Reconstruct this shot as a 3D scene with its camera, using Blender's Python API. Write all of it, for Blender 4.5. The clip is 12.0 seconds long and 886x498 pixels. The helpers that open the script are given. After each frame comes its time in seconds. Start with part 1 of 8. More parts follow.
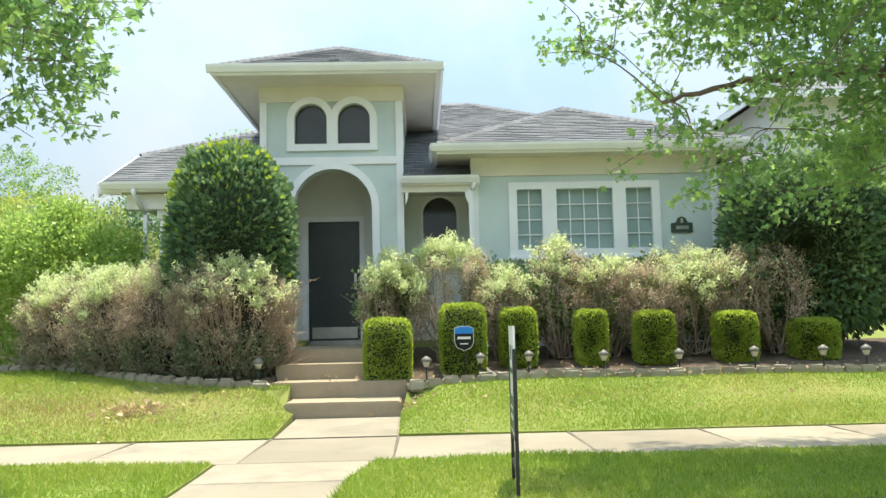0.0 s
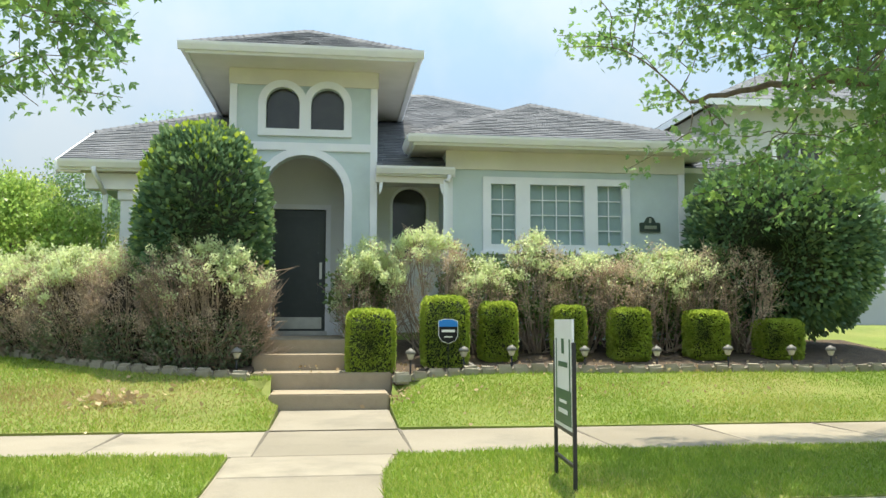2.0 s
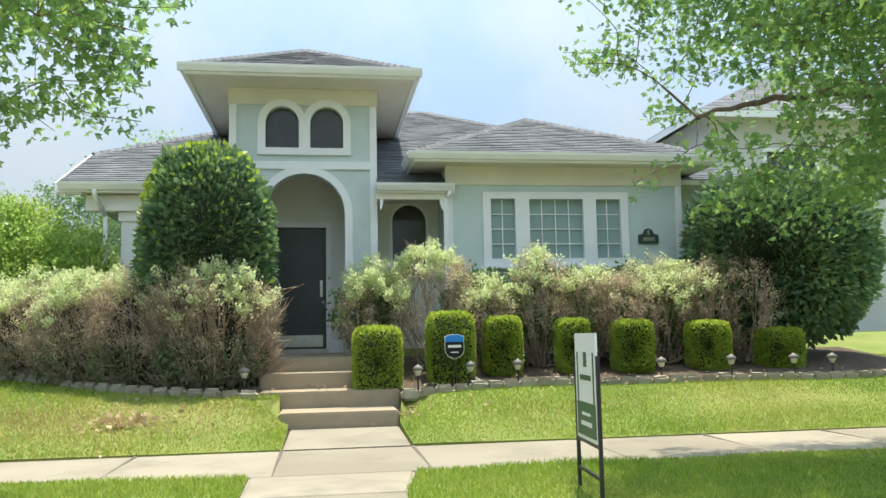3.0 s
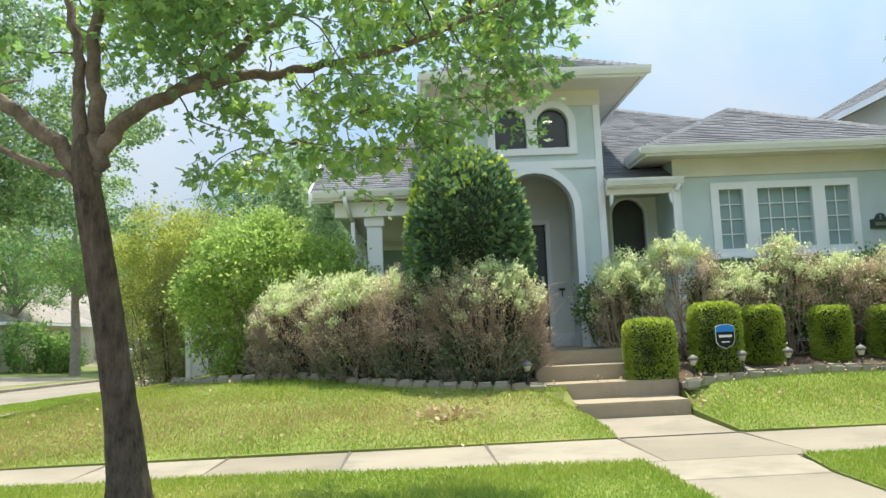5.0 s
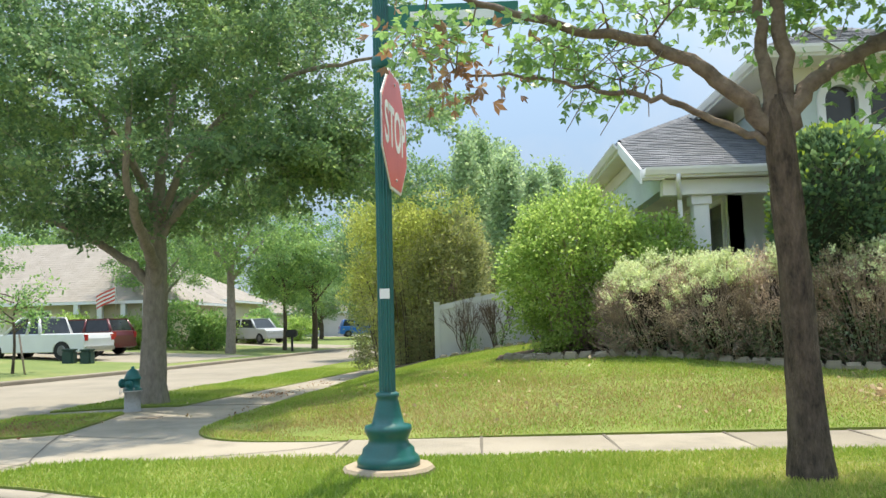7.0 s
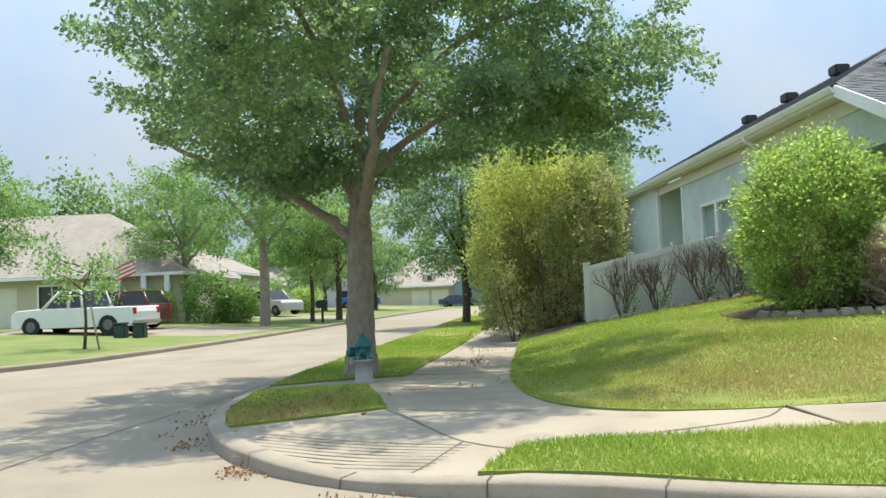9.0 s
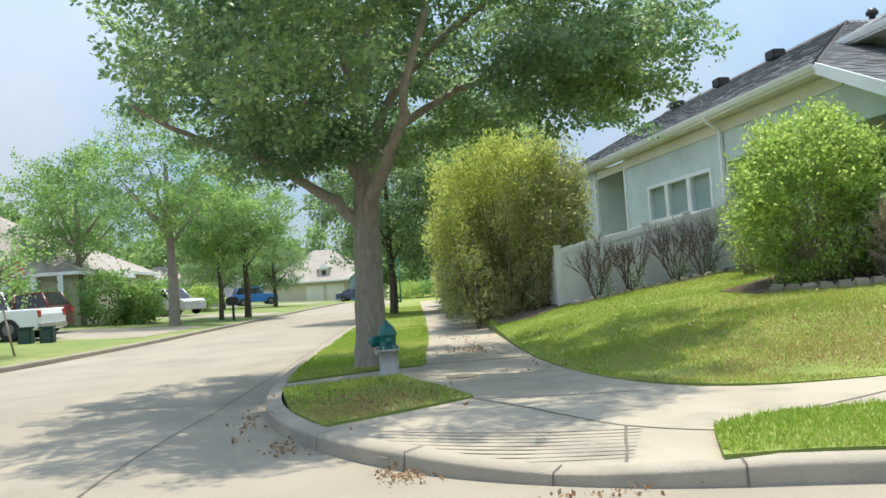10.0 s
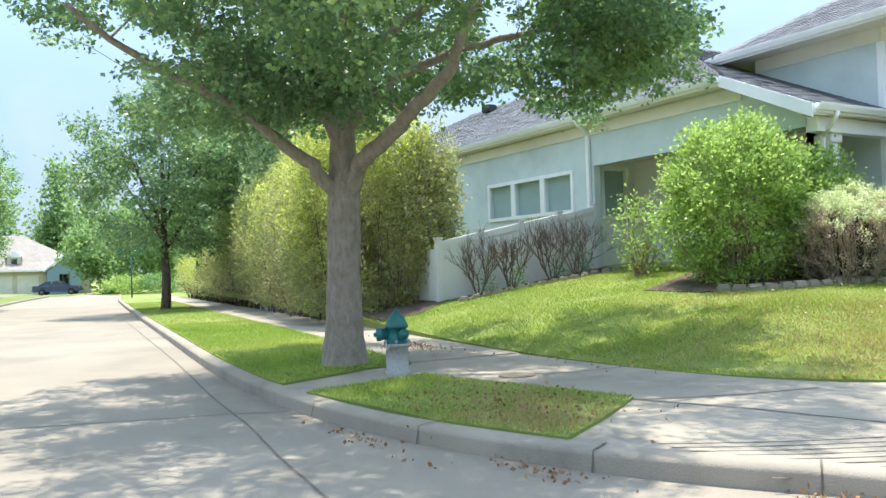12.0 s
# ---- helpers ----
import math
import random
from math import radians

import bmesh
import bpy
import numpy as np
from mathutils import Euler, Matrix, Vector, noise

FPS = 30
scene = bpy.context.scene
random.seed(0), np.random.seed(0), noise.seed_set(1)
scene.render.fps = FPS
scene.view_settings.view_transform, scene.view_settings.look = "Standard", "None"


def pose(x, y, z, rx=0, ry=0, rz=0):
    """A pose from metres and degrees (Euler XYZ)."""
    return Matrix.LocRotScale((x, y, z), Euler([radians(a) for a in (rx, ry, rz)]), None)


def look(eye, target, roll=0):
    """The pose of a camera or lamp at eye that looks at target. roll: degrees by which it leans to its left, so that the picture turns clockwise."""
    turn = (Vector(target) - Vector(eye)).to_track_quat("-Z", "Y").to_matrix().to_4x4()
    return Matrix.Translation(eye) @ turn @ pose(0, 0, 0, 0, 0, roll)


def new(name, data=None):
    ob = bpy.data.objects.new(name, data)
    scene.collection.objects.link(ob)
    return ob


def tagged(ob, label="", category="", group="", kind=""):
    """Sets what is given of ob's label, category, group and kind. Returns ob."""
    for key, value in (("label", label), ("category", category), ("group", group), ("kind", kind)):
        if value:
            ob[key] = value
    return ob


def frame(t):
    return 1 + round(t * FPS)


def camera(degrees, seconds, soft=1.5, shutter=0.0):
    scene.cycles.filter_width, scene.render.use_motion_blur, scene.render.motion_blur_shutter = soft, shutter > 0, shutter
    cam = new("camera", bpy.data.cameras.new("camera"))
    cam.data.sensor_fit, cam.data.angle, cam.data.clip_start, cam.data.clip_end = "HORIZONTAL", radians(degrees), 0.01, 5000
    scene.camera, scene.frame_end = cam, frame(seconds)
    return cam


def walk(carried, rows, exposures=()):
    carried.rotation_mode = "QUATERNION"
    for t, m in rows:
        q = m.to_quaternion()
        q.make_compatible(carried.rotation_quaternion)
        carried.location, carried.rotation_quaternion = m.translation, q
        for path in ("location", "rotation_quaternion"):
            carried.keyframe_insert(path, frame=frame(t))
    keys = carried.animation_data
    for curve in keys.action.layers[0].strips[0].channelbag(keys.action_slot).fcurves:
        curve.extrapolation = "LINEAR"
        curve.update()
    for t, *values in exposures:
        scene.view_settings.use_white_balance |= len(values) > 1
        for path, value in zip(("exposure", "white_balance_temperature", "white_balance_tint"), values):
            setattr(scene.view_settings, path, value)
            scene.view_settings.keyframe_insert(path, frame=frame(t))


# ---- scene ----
from mathutils.geometry import delaunay_2d_cdt

cam = camera(57.41, 12.0)
# seconds, eye, then yaw, pitch and roll in degrees
PATH = [
    (0.0, -0.425, -1.604, 1.250, -1.51, 5.54, 1.26),
    (0.5, -0.839, -1.526, 1.252, -3.47, 5.15, 0.07),
    (1.0, -1.168, -1.463, 1.244, -5.26, 4.55, -0.51),
    (1.5, -1.335, -1.423, 1.242, -6.28, 4.77, -0.42),
    (2.0, -1.341, -1.405, 1.241, -7.45, 5.06, -0.05),
    (2.5, -1.358, -1.408, 1.239, -8.70, 5.35, 0.44),
    (2.7, -1.418, -1.417, 1.248, -8.63, 5.81, 0.77),
    (4.3, -2.929, -1.515, 1.273, -5.45, 6.33, 2.92),
    (4.5, -3.214, -1.513, 1.284, -4.25, 6.28, 2.89),
    (5.0, -4.133, -1.614, 1.316, -2.05, 5.95, 2.60),
    (5.5, -5.203, -1.586, 1.334, -0.54, 5.62, 2.03),
    (6.0, -6.279, -1.609, 1.332, 0.98, 5.47, 1.87),
    (6.5, -7.429, -1.586, 1.323, 1.88, 5.42, 1.67),
    (7.0, -8.596, -1.498, 1.316, 2.42, 5.21, 1.49),
    (7.5, -9.742, -1.351, 1.309, 2.90, 5.06, 1.45),
    (9.3, -13.693, -0.008, 1.253, -2.73, 2.77, 2.91),
    (9.5, -14.080, 0.163, 1.242, -4.45, 2.61, 3.30),
    (10.0, -15.041, 0.618, 1.225, -9.06, 2.20, 4.19),
    (10.5, -15.955, 1.157, 1.212, -13.27, 1.28, 4.35),
    (11.0, -16.767, 1.771, 1.211, -18.20, 0.47, 3.25),
    (11.5, -17.483, 2.492, 1.213, -23.31, 1.05, 1.59),
    (12.0, -18.193, 3.361, 1.200, -30.35, 1.25, 1.84),
]
walk(cam, [(t, pose(x, y, z, 90 + pitch, roll, yaw)) for t, x, y, z, yaw, pitch, roll in PATH],
     [(0.0, 1.46, 7600, 4), (0.8, 1.33, 7600, 4), (1.6, 1.27, 7500, 4), (7.5, 1.20, 7200, 8), (9.5, 1.16, 7100, 7), (10.5, 1.30, 6850, 7), (11.2, 1.46, 6700, 8), (12.0, 1.60, 6600, 9)])

# ---- light ----
world = bpy.data.worlds.new("sky")
scene.world = world
world.use_nodes = True
wn, wl = world.node_tree.nodes, world.node_tree.links
SUN_ELEV, SUN_AZ = 74.0, 25.0  # degrees; azimuth clockwise from +y
sky = wn.new("ShaderNodeTexSky")
sky.sky_type = "NISHITA"
sky.sun_disc = False
sky.sun_elevation = radians(SUN_ELEV)
sky.sun_rotation = radians(SUN_AZ)
sky.air_density, sky.dust_density, sky.ozone_density = 0.8, 0.05, 1.1
# thin summer cloud over the sky, brighter overhead than near the horizon as such cloud is
geo = wn.new("ShaderNodeTexCoord")
cl = wn.new("ShaderNodeTexNoise")
cl.inputs["Scale"].default_value = 2.6
cl.inputs["Detail"].default_value = 6.0
cl.inputs["Roughness"].default_value = 0.55
ramp = wn.new("ShaderNodeMapRange")
ramp.inputs["From Min"].default_value = 0.42
ramp.inputs["From Max"].default_value = 0.66
white = wn.new("ShaderNodeMix")
white.data_type = "RGBA"
white.inputs[6].default_value = (0.94, 1.36, 2.0, 1)
white.inputs[7].default_value = (1.40, 1.60, 1.92, 1)
up = wn.new("ShaderNodeSeparateXYZ")
lift = wn.new("ShaderNodeMapRange")
lift.inputs["To Min"].default_value, lift.inputs["To Max"].default_value = 0.43, 2.35
lifted = wn.new("ShaderNodeVectorMath")
lifted.operation = "SCALE"
mixc = wn.new("ShaderNodeMix")
mixc.data_type = "RGBA"
mixc.inputs[0].default_value = 0.93
wl.new(geo.outputs["Generated"], cl.inputs["Vector"])
wl.new(geo.outputs["Generated"], up.inputs[0])
wl.new(up.outputs["Z"], lift.inputs["Value"])
wl.new(cl.outputs["Fac"], ramp.inputs["Value"])
wl.new(ramp.outputs["Result"], white.inputs[0])
wl.new(white.outputs[2], lifted.inputs[0])
wl.new(lift.outputs["Result"], lifted.inputs["Scale"])
wl.new(sky.outputs["Color"], mixc.inputs[6])
wl.new(lifted.outputs["Vector"], mixc.inputs[7])
wl.new(mixc.outputs[2], wn["Background"].inputs["Color"])
wn["Background"].inputs["Strength"].default_value = 0.225
sun_data = bpy.data.lights.new("sun", "SUN")
sun_data.energy, sun_data.angle, sun_data.color = 3.0, radians(0.8), (1.0, 0.95, 0.86)
sun = new("sun", sun_data)
se, sa = radians(SUN_ELEV), radians(SUN_AZ)
sun.matrix_world = look((math.cos(se) * math.sin(sa) * 50, math.cos(se) * math.cos(sa) * 50, math.sin(se) * 50), (0, 0, 0))


# ---- materials ----
def nodes_of(name):
    m = bpy.data.materials.new(name)
    m.use_nodes = True
    nt = m.node_tree
    return m, nt.nodes, nt.links, nt.nodes["Principled BSDF"]


def surface(name, a, b, rough=0.8, scale=4.0, fine=60.0, bump=0.15, metal=0.0, stain=None, stain_scale=0.6, stain_amount=0.5, island=0.0, obj_random=0.0, stretch=None, bump_scale=None):
    """Two colours mixed by a coarse and a fine noise, an optional stain colour, and a fine relief."""
    m, n, l, p = nodes_of(name)
    tc = n.new("ShaderNodeTexCoord")
    vec = tc.outputs["Object"]
    if stretch:
        mp = n.new("ShaderNodeMapping")
        mp.inputs["Scale"].default_value = stretch
        l.new(vec, mp.inputs["Vector"])
        vec = mp.outputs["Vector"]
    n1, n2 = n.new("ShaderNodeTexNoise"), n.new("ShaderNodeTexNoise")
    for t, s, d in ((n1, scale, 5.0), (n2, fine, 3.0)):
        t.inputs["Scale"].default_value, t.inputs["Detail"].default_value = s, d
        l.new(vec, t.inputs["Vector"])
    add = n.new("ShaderNodeMath")
    add.operation = "MULTIPLY_ADD"
    l.new(n2.outputs["Fac"], add.inputs[0])
    add.inputs[1].default_value = 0.45
    l.new(n1.outputs["Fac"], add.inputs[2])
    fac = add.outputs[0]
    if island or obj_random:
        src = n.new("ShaderNodeNewGeometry").outputs["Random Per Island"] if island else n.new("ShaderNodeObjectInfo").outputs["Random"]
        ad2 = n.new("ShaderNodeMath")
        ad2.operation = "MULTIPLY_ADD"
        l.new(src, ad2.inputs[0])
        ad2.inputs[1].default_value = island or obj_random
        l.new(fac, ad2.inputs[2])
        off = n.new("ShaderNodeMath")
        off.operation = "SUBTRACT"
        l.new(ad2.outputs[0], off.inputs[0])
        off.inputs[1].default_value = (island or obj_random) / 2
        fac = off.outputs[0]
    mr = n.new("ShaderNodeMapRange")
    mr.inputs["From Min"].default_value, mr.inputs["From Max"].default_value = 0.45, 1.0
    l.new(fac, mr.inputs["Value"])
    mx = n.new("ShaderNodeMix")
    mx.data_type = "RGBA"
    l.new(mr.outputs["Result"], mx.inputs[0])
    mx.inputs[6].default_value, mx.inputs[7].default_value = (*a, 1), (*b, 1)
    col = mx.outputs[2]
    if stain:
        n3 = n.new("ShaderNodeTexNoise")
        n3.inputs["Scale"].default_value, n3.inputs["Detail"].default_value, n3.inputs["Roughness"].default_value = stain_scale, 6.0, 0.65
        l.new(vec, n3.inputs["Vector"])
        m3 = n.new("ShaderNodeMapRange")
        m3.inputs["From Min"].default_value, m3.inputs["From Max"].default_value, m3.inputs["To Max"].default_value = 0.5, 0.75, stain_amount
        l.new(n3.outputs["Fac"], m3.inputs["Value"])
        mx2 = n.new("ShaderNodeMix")
        mx2.data_type = "RGBA"
        l.new(m3.outputs["Result"], mx2.inputs[0])
        l.new(col, mx2.inputs[6])
        mx2.inputs[7].default_value = (*stain, 1)
        col = mx2.outputs[2]
    l.new(col, p.inputs["Base Color"])
    p.inputs["Roughness"].default_value, p.inputs["Metallic"].default_value = rough, metal
    if bump:
        bp = n.new("ShaderNodeBump")
        bp.inputs["Strength"].default_value, bp.inputs["Distance"].default_value = bump, 0.02
        l.new(n2.outputs["Fac"], bp.inputs["Height"])
        l.new(bp.outputs["Normal"], p.inputs["Normal"])
    return m


def leafy(name, a, b, c=None, gloss=0.45, through_light=0.35, patch=1.2):
    """Leaf surface: colour varies leaf by leaf and in larger patches; light passes through the blade."""
    m, n, l, p = nodes_of(name)
    gi = n.new("ShaderNodeNewGeometry")
    tc = n.new("ShaderNodeTexCoord")
    nz = n.new("ShaderNodeTexNoise")
    nz.inputs["Scale"].default_value, nz.inputs["Detail"].default_value = patch, 3.0
    l.new(tc.outputs["Object"], nz.inputs["Vector"])
    cr = n.new("ShaderNodeValToRGB")
    e = cr.color_ramp.elements
    e[0].position, e[0].color = 0.0, (*a, 1)
    e[1].position, e[1].color = 1.0, (*(c or b), 1)
    mid = e.new(0.55)
    mid.color = (*b, 1)
    ad = n.new("ShaderNodeMath")
    ad.operation = "MULTIPLY_ADD"
    l.new(nz.outputs["Fac"], ad.inputs[0])
    ad.inputs[1].default_value = 1.3
    sb = n.new("ShaderNodeMath")
    sb.operation = "MULTIPLY_ADD"
    l.new(gi.outputs["Random Per Island"], sb.inputs[0])
    sb.inputs[1].default_value, sb.inputs[2].default_value = 0.65, -0.45
    l.new(sb.outputs[0], ad.inputs[2])
    l.new(ad.outputs[0], cr.inputs["Fac"])
    l.new(cr.outputs["Color"], p.inputs["Base Color"])
    p.inputs["Roughness"].default_value = gloss
    p.inputs["Specular IOR Level"].default_value = 0.35
    tr = n.new("ShaderNodeBsdfTranslucent")
    hs = n.new("ShaderNodeHueSaturation")
    hs.inputs["Saturation"].default_value, hs.inputs["Value"].default_value = 0.98, 1.5
    l.new(cr.outputs["Color"], hs.inputs["Color"])
    l.new(hs.outputs["Color"], tr.inputs["Color"])
    ms = n.new("ShaderNodeMixShader")
    ms.inputs[0].default_value = through_light
    l.new(p.outputs[0], ms.inputs[1])
    l.new(tr.outputs[0], ms.inputs[2])
    l.new(ms.outputs[0], n["Material Output"].inputs["Surface"])
    return m


STUCCO = surface("pale_green_stucco", (0.52, 0.61, 0.61), (0.61, 0.70, 0.70), 0.9, 1.5, 120, 0.25, stain=(0.31, 0.36, 0.35), stain_amount=0.35)
RECESS = surface("grey_stucco", (0.68, 0.69, 0.65), (0.76, 0.77, 0.73), 0.9, 1.5, 120, 0.25)
WHITE = surface("white_paint", (0.77, 0.79, 0.82), (0.85, 0.86, 0.88), 0.55, 3, 80, 0.06, stain=(0.68, 0.68, 0.67), stain_amount=0.25)
CREAM = surface("cream_paint", (0.68, 0.65, 0.57), (0.77, 0.74, 0.66), 0.7, 2, 80, 0.06, stain=(0.52, 0.48, 0.41), stain_amount=0.3)
SHINGLE = surface("grey_asphalt_shingle", (0.105, 0.112, 0.128), (0.185, 0.193, 0.212), 0.95, 3, 160, 0.5, island=0.4)
TAB = surface("grey_shingle_tab", (0.105, 0.112, 0.128), (0.185, 0.193, 0.212), 0.95, 3, 160, 0.5, obj_random=0.4)
TANROOF = surface("tan_shingle", (0.24, 0.215, 0.19), (0.31, 0.28, 0.25), 0.95, 1, 120, 0.3, island=0.25)
CONCRETE = surface("sidewalk_concrete", (0.23, 0.20, 0.155), (0.335, 0.295, 0.235), 0.92, 0.8, 90, 0.25, stain=(0.155, 0.14, 0.115), stain_scale=1.3, stain_amount=0.75, obj_random=0.4)
ROADC = surface("road_concrete", (0.20, 0.174, 0.135), (0.28, 0.246, 0.195), 0.92, 0.5, 70, 0.25, stain=(0.14, 0.123, 0.098), stain_scale=0.6, stain_amount=0.6)
STEPC = surface("weathered_step_concrete", (0.29, 0.225, 0.155), (0.41, 0.34, 0.25), 0.92, 1.6, 90, 0.25, stain=(0.15, 0.115, 0.08), stain_scale=1.6, stain_amount=0.6)
JOINT = surface("dark_joint", (0.09, 0.075, 0.06), (0.16, 0.14, 0.11), 0.95, 8, 90, 0.2)
TURF = surface("turf_soil", (0.12, 0.165, 0.03), (0.20, 0.25, 0.05), 0.95, 1.2, 60, 0.4, stain=(0.31, 0.25, 0.10), stain_scale=0.35, stain_amount=0.8)
FARTURF = surface("far_turf", (0.09, 0.135, 0.03), (0.16, 0.20, 0.05), 0.95, 0.6, 60, 0.4, stain=(0.22, 0.20, 0.08), stain_scale=0.3, stain_amount=0.7)
MULCH = surface("bed_mulch", (0.05, 0.035, 0.025), (0.13, 0.09, 0.06), 0.95, 8, 70, 0.8)
STONE = surface("edging_stone", (0.25, 0.22, 0.17), (0.38, 0.34, 0.27), 0.9, 6, 90, 0.35, stain=(0.22, 0.20, 0.16), stain_scale=4, stain_amount=0.5, obj_random=0.4)
BARK = surface("oak_bark", (0.026, 0.019, 0.014), (0.155, 0.115, 0.085), 0.95, 9, 34, 1.0, stretch=(2.2, 2.2, 0.8), stain=(0.25, 0.20, 0.16), stain_scale=3.0, stain_amount=0.3)
BARK_PALE = surface("grey_bark", (0.21, 0.18, 0.145), (0.37, 0.32, 0.265), 0.95, 9, 40, 0.9, stretch=(2.0, 2.0, 0.9), stain=(0.11, 0.09, 0.07), stain_scale=2.5, stain_amount=0.5)
LIMBBARK = surface("brown_limb_bark", (0.085, 0.062, 0.047), (0.24, 0.185, 0.145), 0.95, 9, 34, 0.8, stain=(0.33, 0.27, 0.22), stain_scale=3.0, stain_amount=0.35)
TWIG = surface("dry_twig", (0.25, 0.185, 0.145), (0.42, 0.33, 0.265), 0.95, 8, 40, 0.2)
DARKGLASS = surface("dark_glass", (0.045, 0.047, 0.046), (0.07, 0.07, 0.066), 0.12, 1, 4, 0.0)
DARK_DOOR = surface("dark_storm_door", (0.035, 0.047, 0.046), (0.052, 0.065, 0.063), 0.4, 3, 30, 0.03)
DOORGLASS = surface("screened_door_glass", (0.03, 0.042, 0.042), (0.048, 0.06, 0.06), 0.35, 1.5, 10, 0.0)
BLIND = surface("closed_blinds", (0.25, 0.35, 0.36), (0.31, 0.41, 0.42), 0.3, 2, 40, 0.02)
GREENPOLE = surface("green_enamel", (0.008, 0.095, 0.088), (0.014, 0.13, 0.12), 0.32, 4, 60, 0.05, stain=(0.03, 0.07, 0.06), stain_scale=5, stain_amount=0.4)
BLACK = surface("black_metal", (0.012, 0.012, 0.013), (0.022, 0.022, 0.023), 0.45, 6, 60, 0.05)
CHROME = surface("brushed_metal", (0.45, 0.45, 0.44), (0.58, 0.58, 0.57), 0.35, 6, 90, 0.03, metal=0.9)
RED = surface("sign_red", (0.55, 0.07, 0.05), (0.65, 0.11, 0.08), 0.4, 4, 60, 0.02)
SIGNWHITE = surface("sign_white", (0.74, 0.74, 0.73), (0.82, 0.82, 0.80), 0.45, 4, 60, 0.0)
GRASSM = leafy("mown_grass", (0.135, 0.24, 0.03), (0.235, 0.335, 0.045), (0.44, 0.42, 0.13), 0.6, 0.35, 0.4)
OAKLEAF = leafy("oak_leaf", (0.085, 0.175, 0.065), (0.165, 0.295, 0.09), (0.31, 0.44, 0.11), 0.35, 0.5, 0.9)
BLUEOAK = leafy("elm_leaf", (0.08, 0.155, 0.08), (0.15, 0.255, 0.11), (0.29, 0.395, 0.14), 0.4, 0.45, 0.5)
STREETLEAF = leafy("street_tree_leaf", (0.09, 0.185, 0.07), (0.165, 0.29, 0.095), (0.30, 0.42, 0.12), 0.5, 0.5, 0.4)
GLOSSLEAF = leafy("holly_leaf", (0.08, 0.15, 0.095), (0.15, 0.25, 0.13), (0.27, 0.38, 0.15), 0.14, 0.25, 2.2)
BOXLEAF = leafy("boxwood_leaf", (0.19, 0.265, 0.045), (0.32, 0.41, 0.065), (0.47, 0.54, 0.11), 0.4, 0.4, 3.0)
SAGELEAF = leafy("sage_leaf", (0.43, 0.50, 0.27), (0.57, 0.63, 0.37), (0.70, 0.75, 0.48), 0.7, 0.45, 1.6)
SAGEDRY = leafy("dry_sage_leaf", (0.36, 0.26, 0.205), (0.50, 0.385, 0.30), (0.58, 0.50, 0.35), 0.8, 0.4, 1.3)
LIMELEAF = leafy("bright_green_leaf", (0.15, 0.25, 0.065), (0.27, 0.395, 0.095), (0.45, 0.545, 0.17), 0.4, 0.45, 1.2)
LITLEAF = leafy("sunlit_holly_leaf", (0.16, 0.26, 0.03), (0.28, 0.38, 0.04), (0.40, 0.48, 0.07), 0.3, 0.35, 1.2)
YELLOWLEAF = leafy("yellow_green_leaf", (0.225, 0.275, 0.065), (0.365, 0.41, 0.095), (0.53, 0.545, 0.15), 0.6, 0.45, 0.7)
HEDGEDRY = leafy("dry_hedge_leaf", (0.21, 0.165, 0.10), (0.32, 0.27, 0.13), (0.40, 0.39, 0.14), 0.7, 0.35, 0.8)
FARLEAF = leafy("distant_leaf", (0.10, 0.19, 0.07), (0.18, 0.29, 0.10), (0.29, 0.39, 0.14), 0.6, 0.45, 0.25)
TANLEAF = leafy("dry_tan_leaf", (0.30, 0.20, 0.12), (0.46, 0.34, 0.20), (0.60, 0.48, 0.30), 0.8, 0.2, 6.0)
BROWNLEAF = leafy("withered_leaf", (0.16, 0.08, 0.04), (0.26, 0.15, 0.08), (0.36, 0.25, 0.14), 0.7, 0.3, 3.0)


# ---- mesh helpers ----
def thing(name, label, category, at=(0, 0, 0), group="", kind=""):
    ob = new(name)
    ob.location = at
    ob.empty_display_size = 0.1
    return tagged(ob, label, category, group, kind)


def link_mesh(name, me, material, parent=None, label="", smooth=False):
    if material is not None and not me.materials:
        me.materials.append(material)
    if smooth:
        me.shade_smooth()
    ob = new(name, me)
    if parent is not None:
        ob.parent = parent
        ob.matrix_parent_inverse = Matrix.Translation(-parent.location) if parent.parent is None and parent.type == "EMPTY" else Matrix()
    if label:
        ob["label"] = label
    return ob


def part(name, bm, material, parent=None, label="", smooth=False):
    me = bpy.data.meshes.new(name)
    bmesh.ops.recalc_face_normals(bm, faces=bm.faces[:])
    bm.to_mesh(me)
    bm.free()
    return link_mesh(name, me, material, parent, label, smooth)


def arrays(name, verts, faces, material, parent=None, label="", smooth=False):
    """A mesh from arrays: verts (n, 3), faces (m, k) all with the same number of corners."""
    verts, faces = np.asarray(verts, np.float32), np.asarray(faces, np.int32)
    me = bpy.data.meshes.new(name)
    k = faces.shape[1]
    me.vertices.add(len(verts))
    me.vertices.foreach_set("co", verts.ravel())
    me.loops.add(faces.size)
    me.loops.foreach_set("vertex_index", faces.ravel())
    me.polygons.add(len(faces))
    me.polygons.foreach_set("loop_start", np.arange(0, faces.size, k, dtype=np.int32))
    me.update(calc_edges=True)
    me.validate()
    return link_mesh(name, me, material, parent, label, smooth)


